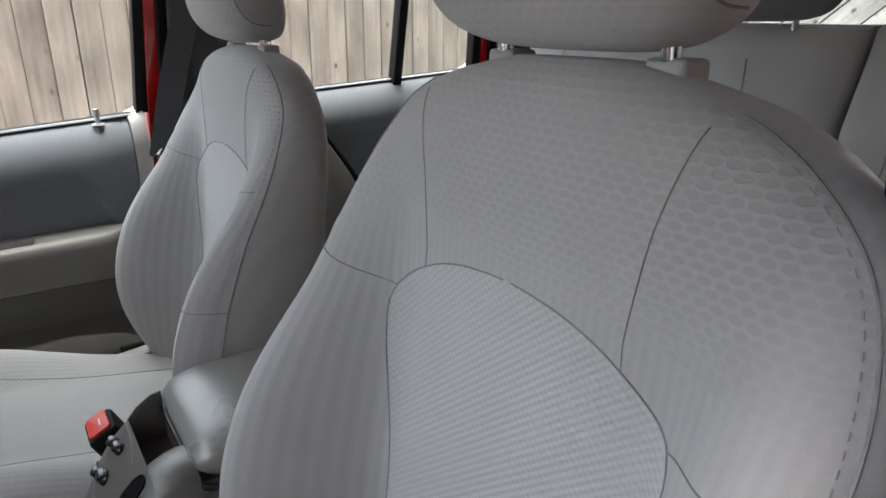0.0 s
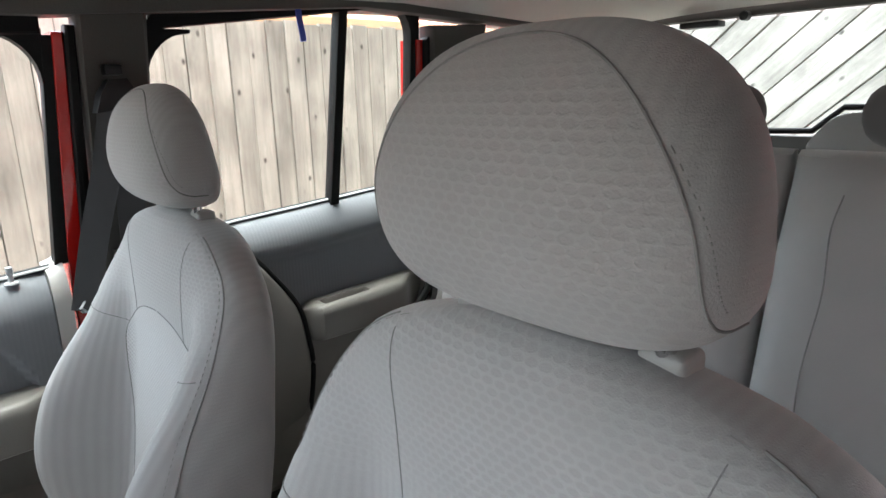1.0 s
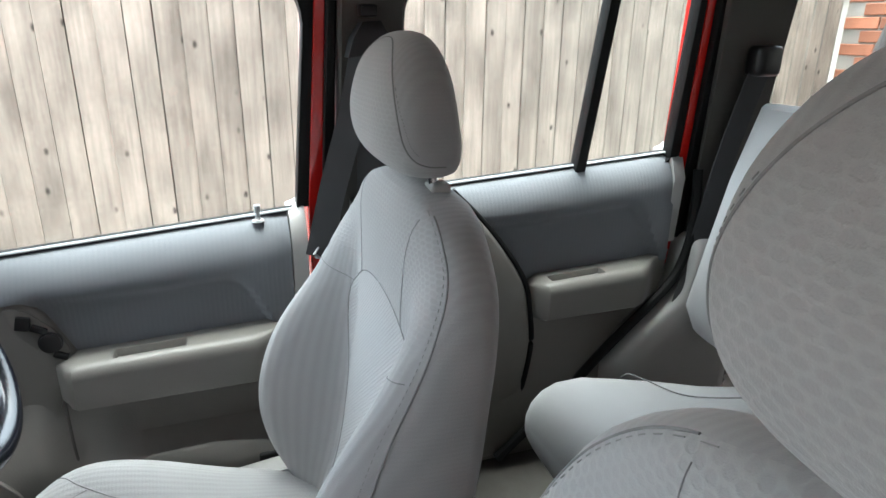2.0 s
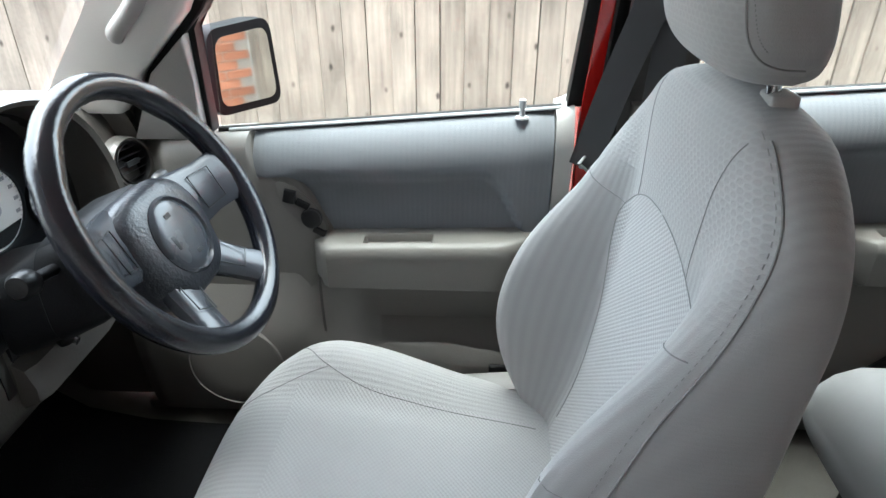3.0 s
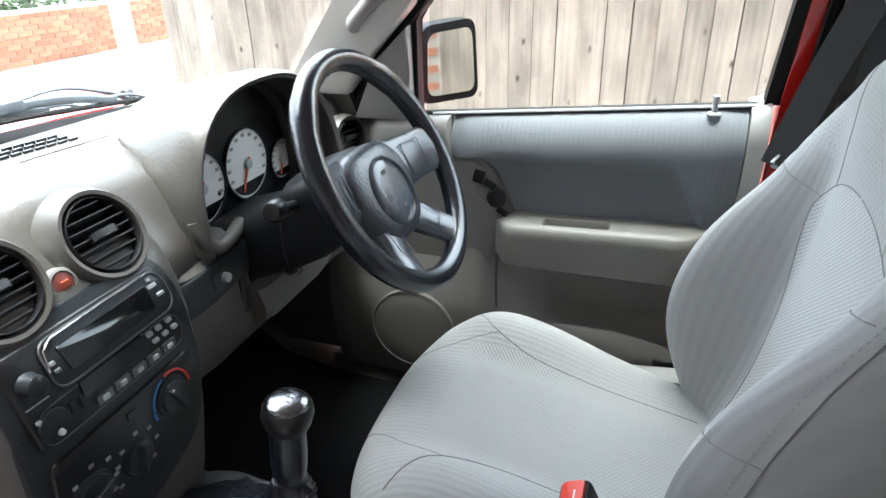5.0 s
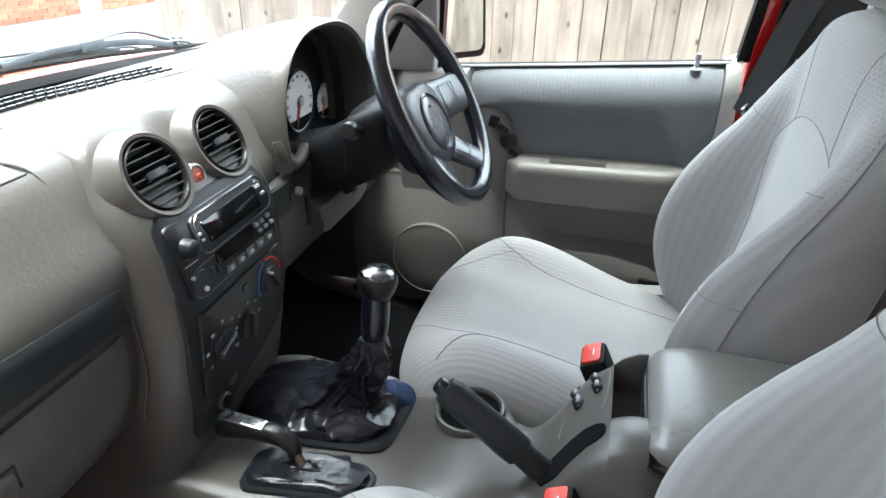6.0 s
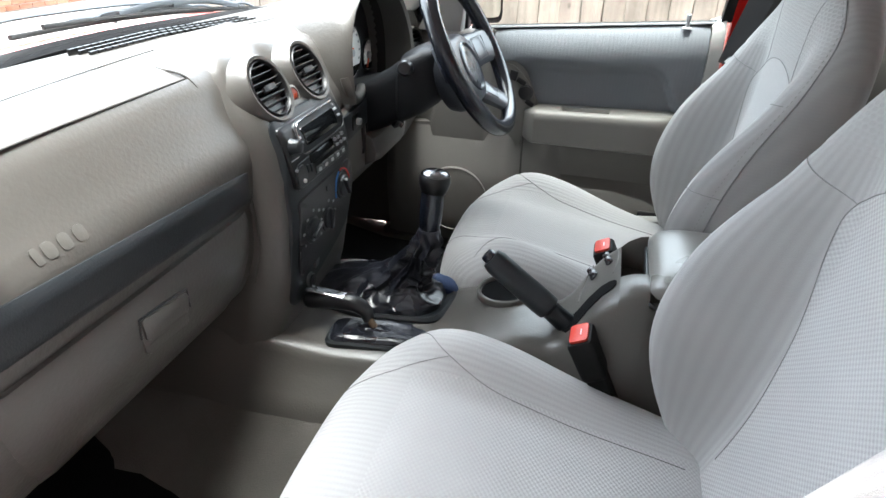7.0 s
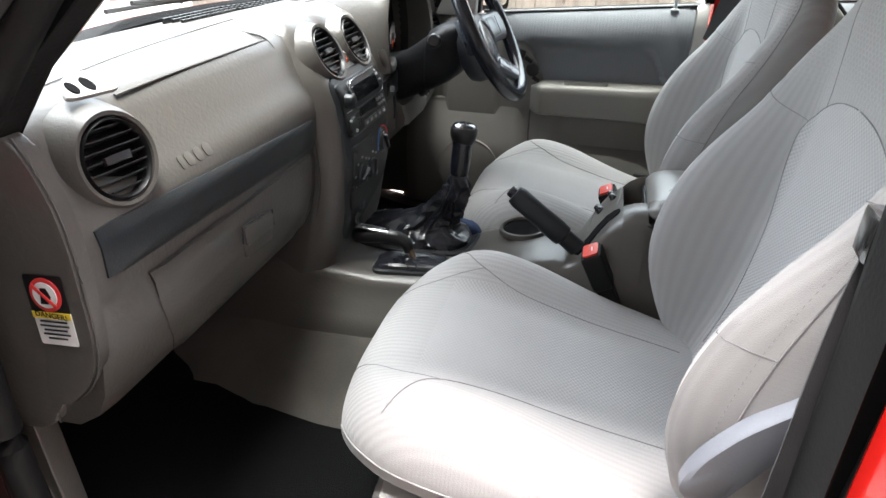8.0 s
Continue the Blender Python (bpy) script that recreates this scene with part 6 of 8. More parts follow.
        part("warning_lamp", bm, SMOKED, cl)
    # lower steering-side panels
    bm = bmesh.new()
    loops = []
    for x, drop, top, back in ((0.110, 0.0, 0.06, 0.024), (0.135, 0.0, 0.06, 0.012), (0.16, 0.0, 0.06, 0.004), (0.19, 0.0, 0.06, 0.0), (0.268, 0.0, 0.06, 0.0), (0.272, 0.0, -0.01, 0.0), (0.45, 0.0, -0.01, 0.0), (0.578, 0.01, -0.01, 0.0), (0.582, 0.01, -0.01, 0.0), (0.68, 0.03, -0.01, 0.01)):
        b = back
        loops.append([(x, 0.16, 1.055 + top), (x, 0.02 + b, 1.048 + top), (x, -0.008 + b, 1.025 + top), (x, -0.012 + b, 1.00), (x, -0.008 + b, 0.955), (x, 0.004 + b, 0.93), (x, 0.03 + b, 0.915 - drop), (x, 0.16, 0.93)])
    rings(bm, loops)
    knee = part("knee_panel", bm, TAUPE, d, "taupe panel under the steering column")
    bm = bmesh.new()
    cols = [0.128, 0.14, 0.155, 0.17, 0.19, 0.23, 0.272]
    rings(bm, [[(x, y, z) for y, z in ((b - 0.0130, 1.080 + 0.1 * (x - 0.13)), (b - 0.0145, 1.077 + 0.1 * (x - 0.13)), (b - 0.0145, 1.034 + 0.1 * (x - 0.13)), (b - 0.0130, 1.03 + 0.1 * (x - 0.13)), (b + 0.01, 1.03 + 0.1 * (x - 0.13)), (b + 0.01, 1.080 + 0.1 * (x - 0.13)))] for x, b in ((x, float(np.interp(x, [0.11, 0.135, 0.16, 0.19], [0.024, 0.012, 0.004, 0.0]))) for x in cols)])
    lp = part("light_switch_plate", bm, SLATE, d, "dark switch plate")
    bm = bmesh.new()
    prism(bm, [(x, -0.0165, z) for x, z in rounded([(0.192, 1.079), (0.226, 1.081), (0.226, 1.052), (0.192, 1.048)], 0.008)], (0, 0.004, 0), 0.001)
    part("light_switch_bezel", bm, BLACK, lp)
    bm = bmesh.new()
    spin(bm, [(0.007, 0), (0.0065, 0.008), (0.0, 0.009)], (0.213, -0.016, 1.064), (0, -1, 0), 16)
    part("light_switch_knob", bm, SILVER, lp)
    bm = bmesh.new()
    rings(bm, [[(x, y, z) for y, z in ((0.0, 1.03), (-0.012 - k, 1.012), (-0.02 - k, 0.985), (-0.018 - k, 0.965), (0.0, 0.95))] for x, k in ((0.264, -0.01), (0.268, 0.012), (0.285, 0.018), (0.42, 0.018), (0.48, 0.008), (0.52, -0.012))])
    part("knee_ledge", bm, TAUPE, knee, "rounded ledge of the knee panel")
    bm = bmesh.new()
    box(bm, (0.246, -0.0135, 0.985), (0.262, 0.0, 1.045), 0.003)
    part("panel_slot", bm, BLACK, knee)


dashboard()


# ---- steering column and wheel ----
def column():
    d = thing("steering_column", "dark slate steering column shroud with stalks", "steering column", (0.36, 0.0, 1.05))
    bm = bmesh.new()
    loops = []
    for y, w, z0, z1 in ((0.06, 0.088, 1.000, 1.10), (0.0, 0.084, 1.010, 1.118), (-0.04, 0.083, 1.026, 1.142), (-0.075, 0.084, 1.042, 1.168), (-0.082, 0.091, 1.044, 1.180), (-0.125, 0.088, 1.066, 1.198), (-0.150, 0.078, 1.085, 1.198), (-0.160, 0.064, 1.10, 1.190)):
        loops.append([(0.355 + w * math.copysign(abs(math.cos(k)) ** 0.42, math.cos(k)), y, (z0 + z1) / 2 + (z1 - z0) / 2 * math.copysign(abs(math.sin(k)) ** 0.55, math.sin(k))) for k in (2 * math.pi * i / 48 for i in range(48))])
    rings(bm, loops)
    part("shroud", bm, SHROUD, d, "dark plastic column shroud")
    for pts, tip in (([(0.29, -0.10, 1.150), (0.25, -0.110, 1.163), (0.219, -0.114, 1.171)], 0.0145), ([(0.43, -0.10, 1.150), (0.47, -0.106, 1.156), (0.505, -0.110, 1.162)], 0.010)):
        bm = bmesh.new()
        tube(bm, spline(pts, 4), 0.0065, 10)
        st = part("stalk", bm, BLACK, d, "black control stalk")
        bm = bmesh.new()
        a = Vector(pts[-1])
        ax = (a - Vector(pts[-2])).normalized()
        spin(bm, [(tip * 0.8, -0.004), (tip, 0.002), (tip, 0.016), (tip * 0.75, 0.022), (0.0, 0.023)], a, ax, 20)
        part("stalk_end", bm, BLACK, st, "grooved end of the stalk")
    bm = bmesh.new()
    spin(bm, [(0.017, 0.0), (0.0165, 0.006), (0.012, 0.009), (0.0, 0.009)], (0.302, -0.068, 1.046), (-0.2, -0.75, -0.5), 22)
    ig = part("ignition_lock", bm, BLACK, d, "black ignition lock")
    bm = bmesh.new()
    tube(bm, [(0.300, -0.075, 1.041), (0.2985, -0.0805, 1.0375)], 0.0035, 8, 2.2)
    part("lock_face", bm, CHROME, ig)


column()


def steering_wheel():
    c = Vector((0.3622, -0.2042, 1.1839))
    n = Vector((0.0, -math.cos(radians(29.3)), math.sin(radians(29.3))))
    rt = Vector((1, 0, 0))
    up = Vector((0, math.sin(radians(29.3)), math.cos(radians(29.3))))
    d = thing("steering_wheel", "dark leatherette four-spoke steering wheel with round hub", "steering wheel", c)

    def wp(a, b, h=0.0):
        return c + rt * a + up * b + n * h

    bm = bmesh.new()
    loops = []
    R = 0.1631
    for i in range(72):
        k = 2 * math.pi * i / 72
        bump = 0.0016 * (1 if i % 72 in (8, 9, 10, 26, 27, 28) else 0)
        loops.append([wp(math.cos(k) * (R + (0.0155 + bump) * math.cos(q)), math.sin(k) * (R + (0.0155 + bump) * math.cos(q)), (0.0165 + bump) * math.sin(q)) for q in (2 * math.pi * j / 16 for j in range(16))])
    rings(bm, loops + loops[:1], cap=False)
    bmesh.ops.remove_doubles(bm, verts=bm.verts, dist=1e-5)
    rim = part("rim", bm, SLATE_SHINY, d, "dark blue-black leatherette rim")
    bm = bmesh.new()
    for i in range(96):
        k = 2 * math.pi * i / 96
        if i % 2 == 0:
            k2 = 2 * math.pi * (i + 1) / 96
            tube(bm, [wp(math.cos(a) * (R - 0.0158), math.sin(a) * (R - 0.0158), 0.003) for a in (k, k2)], 0.0004, 4)
    part("rim_stitching", bm, SLATE_SHINY, rim)
    # padded hub, set a little below the rim's middle and deeper
    def hp(a, b, h=0.0):
        return wp(a, b - 0.0265, h - 0.042)

    bm = bmesh.new()
    shape = rounded([(-0.098, 0.012), (-0.088, 0.056), (-0.05, 0.078), (0.05, 0.078), (0.088, 0.056), (0.098, 0.012), (0.074, -0.056), (0.045, -0.078), (-0.045, -0.078), (-0.074, -0.056)], 0.03, 5)
    loops = [[hp(a * k * 0.94, b * k * 0.94, h) for a, b in shape] for k, h in ((0.86, -0.035), (0.98, -0.018), (1.0, -0.002), (0.985, 0.010), (0.94, 0.018), (0.84, 0.025), (0.66, 0.029), (0.3, 0.030), (0.02, 0.030))]
    rings(bm, loops)
    hub = part("hub_pad", bm, HUB, d, "padded dark hub")
    bm = bmesh.new()
    spin(bm, [(0.0515, 0.010), (0.051, 0.021), (0.048, 0.0235), (0.0455, 0.0195), (0.0435, 0.0215), (0.03, 0.0235), (0.0, 0.0245)], hp(0, 0, 0.0095), n, 44)
    em = part("hub_disc", bm, SPOKE, hub, "round dark hub cover")
    raised_mark(em, hp(0.0, -0.002, 0.0320), rt, up, n, [0.010, 0.015, 0.015, 0.016], 0.019, SLATE, "raised_mark")
    for a, b in ((-0.006, 0.028), (0.004, -0.027)):
        bm = bmesh.new()
        p = hp(a, b, 0.0320)
        prism(bm, [p + rt * x + up * y for x, y in rounded([(-0.006, -0.003), (0.006, -0.003), (0.006, 0.003), (-0.006, 0.003)], 0.001)], n * 0.0016)
        part("hub_print", bm, SLATE_SHINY, em)
    for ang, w0, w1, m in ((176, 0.040, 0.036, SPOKE), (356, 0.040, 0.036, SPOKE), (238, 0.028, 0.024, SPOKE), (300, 0.028, 0.024, SPOKE)):
        q = radians(ang)
        e = rt * math.cos(q) + up * math.sin(q)
        s = up * math.cos(q) - rt * math.sin(q)
        bm = bmesh.new()
        loops = []
        for k, w, h, th in ((0.050, w0 * 1.1, -0.042, 0.014), (0.085, w0, -0.034, 0.014), (0.115, w1, -0.022, 0.013), (0.140, w1 * 1.02, -0.008, 0.011), (0.151, w1 * 1.08, -0.003, 0.010), (0.160, w1 * 1.2, 0.0, 0.010)):
            loops.append([c + e * k + s * w * x + n * (h + th * y) for x, y in ((-1, -0.5), (-0.8, -1), (0.8, -1), (1, -0.5), (1, 0.3), (0.75, 0.85), (0, 1.0), (-0.75, 0.85), (-1, 0.3))])
        rings(bm, loops)
        sp = part("spoke", bm, m, d, "dark satin spoke")
        bm = bmesh.new()
        tube(bm, [c + e * k + s * w1 * x * w + n * (-0.0172 + 0.44 * (k - 0.090)) for k, w in ((0.090, 1.1), (0.122, 1.0)) for x in ((-0.62, 0.62) if k < 0.1 else (0.62, -0.62))] + [c + e * 0.090 - s * w1 * 0.68 - n * 0.0172], 0.0009, 6)
        part("spoke_groove", bm, BLACK, sp)
    return d


steering_wheel()


# ---- centre console ----
def console():
    d = thing("centre_console", "taupe plastic centre console between the front seats", "console", (-0.034, -0.3, 0.60))
    bm = bmesh.new()
    loops = []
    XC = -0.034
    for y, top, w, foot, wr in ((0.33, 0.80, 0.13, 0.15, 0.13), (0.20, 0.835, 0.150, 0.165, 0.150), (0.10, 0.835, 0.150, 0.165, 0.150), (0.04, 0.822, 0.146, 0.17, 0.146), (0.0, 0.812, 0.142, 0.17, 0.142), (-0.10, 0.804, 0.138, 0.168, 0.138), (-0.25, 0.806, 0.128, 0.155, 0.128), (-0.30, 0.826, 0.112, 0.145, 0.120), (-0.34, 0.846, 0.102, 0.135, 0.116), (-0.38, 0.854, 0.096, 0.128, 0.108), (-0.405, 0.856, 0.094, 0.125, 0.090), (-0.42, 0.856, 0.092, 0.122, 0.066), (-0.44, 0.856, 0.090, 0.118, 0.060), (-0.455, 0.862, 0.089, 0.116, 0.064), (-0.468, 0.872, 0.088, 0.114, 0.074), (-0.482, 0.892, 0.088, 0.112, 0.082), (-0.496, 0.918, 0.088, 0.110, 0.087), (-0.512, 0.942, 0.088, 0.108, 0.088), (-0.526, 0.955, 0.088, 0.106, 0.088), (-0.534, 0.962, 0.088, 0.105, 0.088)):
        foot_r = max(wr + 0.02, foot * wr / w)
        loops.append([(XC - foot - 0.03, y, 0.60), (XC - foot - 0.022, y, 0.715), (XC - foot - 0.006, y, 0.742), (XC - w - 0.012, y, top - 0.045), (XC - w, y, top - 0.018), (XC - w + 0.004, y, top - 0.009), (XC - w + 0.012, y, top - 0.003), (XC - w + 0.03, y, top), (XC, y, top + 0.001), (XC + wr - 0.03, y, top), (XC + wr - 0.012, y, top - 0.003), (XC + wr - 0.004, y, top - 0.009), (XC + wr, y, top - 0.018), (XC + wr + 0.008, y, top - 0.045), (XC + foot_r + 0.006, y, 0.742), (XC + foot_r + 0.022, y, 0.715), (XC + foot_r + 0.03, y, 0.60)])
    rings(bm, loops)
    part("console_body", bm, TAUPE, d, "taupe console moulding")
    # armrest box and its lid
    bm = bmesh.new()
    rings(bm, [[(XC - w - 0.046, y, 0.60), (XC - w - 0.038, y, 0.715), (XC - w - 0.022, y, 0.742), (XC - w - 0.011, y, 0.90), (XC - w, y, 0.945), (XC - w + 0.008, y, 0.958), (XC + w - 0.008, y, 0.958), (XC + w, y, 0.945), (XC + w + 0.011, y, 0.90), (XC + w + 0.022, y, 0.742), (XC + w + 0.038, y, 0.60)] for y, w in ((-0.573, 0.088), (-0.60, 0.088), (-0.85, 0.088), (-0.87, 0.080))])
    part("box", bm, TAUPE, d, "armrest storage box")
    bm = bmesh.new()
    loops = []
    for i in range(33):
        q = i / 32
        y = -0.573 - 0.30 * q
        e = (1 - abs(2 * q - 1) ** 6) ** 0.5 if 0 < i < 32 else 0.12
        w = 0.096 * (0.80 + 0.20 * e)
        h = 0.028 * e
        loops.append([(XC + w * math.copysign(abs(math.cos(k)) ** 0.5, math.cos(k)), y, 0.976 + (h * (1.0 if math.sin(k) > 0 else 0.75) + 0.004) * math.copysign(abs(math.sin(k)) ** 0.62, math.sin(k)) - 0.004 * q + 0.004 * (math.cos(k) ** 2 - 0.5) * e) for k in (2 * math.pi * j / 56 for j in range(56))])
    rings(bm, loops)
    part("armrest_lid", bm, ARMREST, d, "rounded satin taupe armrest lid")
    bm = bmesh.new()
    tube(bm, spline([(XC - 0.093, -0.70, 0.955), (XC - 0.092, -0.60, 0.955), (XC - 0.084, -0.5745, 0.958), (XC - 0.06, -0.572, 0.960), (XC + 0.06, -0.572, 0.962), (XC + 0.084, -0.574, 0.962)], 5), 0.0035, 6)
    part("lid_joint", bm, BLACK, d, "dark joint under the lid")
    # scooped tray between the slope and the lid: two cheeks and a sunk floor
    bm = bmesh.new()
    rings(bm, [[(XC - 0.135, y, 0.60), (XC - 0.127, y, 0.715), (XC - 0.111, y, 0.742), (XC - 0.100, y, z - 0.045), (XC - 0.088, y, z - 0.018), (XC - 0.084, y, z - 0.009), (XC - 0.076, y, z - 0.003), (XC - 0.058, y, z), (XC - 0.032, y, z), (XC - 0.023, y, z - 0.003), (XC - 0.019, y, z - 0.012), (XC - 0.018, y, 0.60)] for y, z in ((-0.5335, 0.962), (-0.543, 0.967), (-0.553, 0.971), (-0.563, 0.973), (-0.5735, 0.973))])
    part("tray_cheek", bm, TAUPE, d, "console's side of the tray")
    bm = bmesh.new()
    rings(bm, [[(x, -0.5335, z - 0.012), (x, -0.5335, 0.70), (x, -0.5735, 0.70), (x, -0.5735, z + 0.014), (x, -0.562, z + 0.012), (x, -0.545, z + 0.001)] for x, z in ((XC + 0.078, 0.958), (XC + 0.081, 0.967), (XC + 0.085, 0.966), (XC + 0.088, 0.955))])
    part("tray_cheek", bm, TAUPE, d, "console's side of the tray")
    bm = bmesh.new()
    box(bm, (XC - 0.020, -0.5735, 0.90), (XC + 0.080, -0.5335, 0.922), 0.0)
    part("tray", bm, TAUPE_DARK, d, "scooped tray before the armrest")

    def slope_z(y):
        return float(np.interp(-y, [0.455, 0.468, 0.482, 0.496, 0.512, 0.526, 0.534], [0.862, 0.872, 0.892, 0.918, 0.942, 0.955, 0.962])) + 0.001

    # window switches on the slope, with the embossed lines beside them
    for x, y, r in ((0.002, -0.498, 0.010), (0.022, -0.494, 0.0075), (0.006, -0.5175, 0.008), (0.023, -0.515, 0.007)):
        p = Vector((x, y, slope_z(y)))
        bm = bmesh.new()
        spin(bm, [(r * 1.15, -0.002), (r * 1.1, 0.002), (r * 0.9, 0.003), (r * 0.55, 0.008), (0.0, 0.009)], p, (0, 0.82, 0.57), 20, (1.0, 0.75))
        b = part("window_switch", bm, BLACK, d, "black window switch")
        bm = bmesh.new()
        box(bm, p + Vector((-r * 0.8, -0.001, 0.004)), p + Vector((r * 0.8, 0.005, 0.009)), 0.002, 2)
        part("switch_tip", bm, SATIN, b)
    for line in ([(-0.034, -0.480), (-0.018, -0.481), (0.003, -0.484), (0.024, -0.489), (0.040, -0.496)], [(-0.038, -0.524), (-0.016, -0.528), (0.007, -0.530), (0.032, -0.530)]):
        bm = bmesh.new()
        tube(bm, spline([(x, y, slope_z(y) - 0.0002) for x, y in line], 5), 0.0012, 6)
        part("embossed_line", bm, DOORTRIM, d)
    # cup holder
    bm = bmesh.new()
    c = Vector((0.024, -0.356, 0.8525))
    spin(bm, [(0.050, -0.003), (0.0495, 0.003), (0.0475, 0.0065), (0.0445, 0.0075), (0.0425, 0.006), (0.0415, 0.002), (0.041, -0.004)], c, (0, 0.1, 1), 32)
    cup = part("cup_ring", bm, TAUPE, d, "taupe rim of the cup holder")
    # flat black disc painted for the shade down in the cup holder
    bm = bmesh.new()
    spin(bm, [(0.0418, 0.0006), (0.0405, 0.0005), (0.0, 0.0003)], c, (0, 0.1, 1), 28)
    part("cup_well", bm, MAT, cup)
    # slot of the parking brake
    bm = bmesh.new()
    rows = [(-0.462, -0.088, -0.070), (-0.468, -0.096, -0.064), (-0.480, -0.097, -0.060), (-0.494, -0.094, -0.058), (-0.508, -0.091, -0.058), (-0.519, -0.088, -0.060), (-0.526, -0.084, -0.064), (-0.529, -0.078, -0.070)]
    rings(bm, [[(a, y, slope_z(y) - 0.010), (a, y, slope_z(y) + 0.0012), ((a + b) / 2, y, slope_z(y) + 0.0014), (b, y, slope_z(y) + 0.0012), (b, y, slope_z(y) - 0.010)] for y, a, b in rows])
    part("brake_slot", bm, MAT, d, "dark slot of the parking brake")


console()


def draped(bm, loops, seed, amount):
    """Skins loops into a wrinkled leather sleeve."""
    out = []
    for i, loop in enumerate(loops):
        row = []
        m = sum((Vector(p) for p in loop), Vector()) / len(loop)
        for p in loop:
            p = Vector(p)
            spoke = math.atan2(p.y - m.y, p.x - m.x)
            level = i / len(loops)
            sway = noise.noise(p * 22 + Vector((seed, 0, 0))) * 2.2
            fold = 1 - 2 * abs(math.sin(spoke * 5 + level * 6 + sway + seed))
            cross = 1 - 2.6 * abs(noise.noise(Vector((p.x * 34 + seed, p.y * 34, p.z * 60 + math.sin(spoke * 2)))))
            k = (fold * 0.7 + cross * 0.55 + noise.noise(p * 90) * 0.15) * amount
            fade = min(1.0, i / (len(loops) * 0.12), (len(loops) - 1 - i) / (len(loops) * 0.2))
            row.append(p + (p - m).normalized() * k * max(0.0, fade))
        out.append(row)
    rings(bm, out)


def gear_levers():
    g = thing("gear_lever", "gear lever with glossy knob in a wrinkled black leather boot", "gear lever", (0.01, -0.14, 0.80))
    # frame of the boot
    bm = bmesh.new()
    foot = rounded([(-0.030, 0.000), (0.104, -0.002), (0.122, -0.05), (0.108, -0.235), (0.06, -0.268), (-0.045, -0.255), (-0.062, -0.13), (-0.052, -0.03)], 0.03, 5)
    rings(bm, [[(x, y, 0.798) for x, y in foot], [(x, y, 0.811) for x, y in foot], [(0.03 + (x - 0.03) * 0.95, -0.13 + (y + 0.13) * 0.96, 0.816) for x, y in foot], [(0.03 + (x - 0.03) * 0.86, -0.13 + (y + 0.13) * 0.88, 0.812) for x, y in foot]])
    part("boot_frame", bm, SLATE, g, "dark frame of the boot")
    bm = bmesh.new()
    loops = []
    n = 160
    for cx, cy, cz, rx, ry in [(0.026, -0.13, 0.812, 0.080, 0.118), (0.026, -0.129, 0.824, 0.078, 0.116), (0.026, -0.130, 0.832, 0.066, 0.103), (0.025, -0.140, 0.840, 0.053, 0.084), (0.023, -0.156, 0.850, 0.043, 0.064), (0.021, -0.176, 0.865, 0.035, 0.047), (0.019, -0.195, 0.886, 0.029, 0.036), (0.017, -0.210, 0.912, 0.0245, 0.028), (0.016, -0.218, 0.936, 0.021, 0.0225), (0.016, -0.220, 0.956, 0.0165, 0.0175)]:
        loops.append([(cx + rx * math.copysign(abs(math.cos(k)) ** 0.8, math.cos(k)), cy + ry * math.copysign(abs(math.sin(k)) ** 0.8, math.sin(k)), cz) for k in (2 * math.pi * i / n for i in range(n))])
    fine = []
    for a, b in zip(loops, loops[1:]):
        for s in (0, 0.125, 0.25, 0.375, 0.5, 0.625, 0.75, 0.875):
            fine.append([tuple(Vector(p).lerp(Vector(r), s)) for p, r in zip(a, b)])
    fine.append(loops[-1])
    draped(bm, fine, 3, 0.0068)
    part("boot", bm, LEATHER, g, "wrinkled black leather boot")
    bm = bmesh.new()
    ax = Vector((0.06, -0.06, 1)).normalized()
    spin(bm, [(0.0, 0.0), (0.0150, 0.0), (0.0170, 0.006), (0.0190, 0.022), (0.0195, 0.040), (0.0190, 0.060), (0.0200, 0.072), (0.0, 0.076)], (0.016, -0.220, 0.952), ax, 26)
    part("grip", bm, SLATE_SHINY, g, "dark textured grip")
    bm = bmesh.new()
    spin(bm, [(0.0, 0.0), (0.0198, 0.0), (0.0240, 0.009), (0.0268, 0.020), (0.0255, 0.029), (0.021, 0.034), (0.012, 0.037), (0.0, 0.0375)], (0.0215, -0.2245, 1.020), ax, 30)
    kb = part("knob", bm, BLACK, g, "glossy black knob")
    bm = bmesh.new()
    spin(bm, [(0.0238, -0.0052), (0.0236, -0.0035), (0.0200, 0.0003), (0.0130, 0.0026), (0.0, 0.0032)], (0.0237, -0.2267, 1.0562), ax, 30)
    cap = part("shift_plate", bm, KNOBPLATE, kb, "bright plate with the shift pattern")
    bm = bmesh.new()
    p = Vector((0.0245, -0.2275, 1.0592))
    tube(bm, [p + Vector((-0.008, 0, 0)), p + Vector((0.008, 0, 0))], 0.0006, 4)
    for x in (-0.007, 0.0, 0.007):
        tube(bm, [p + Vector((x, -0.006, 0)), p + Vector((x, 0.006, 0))], 0.0006, 4)
    part("shift_pattern", bm, BLACK, cap)
    bm = bmesh.new()
    spin(bm, [(0.017, 0), (0.0185, 0.004), (0.017, 0.008)], (0.016, -0.220, 0.948), ax, 22)
    part("boot_collar", bm, LEATHER, g)
    c = thing("blue_cloth", "crumpled dark blue cloth tucked by the gear boot", "cloth", (0.07, -0.22, 0.82))
    bm = bmesh.new()
    loops = []
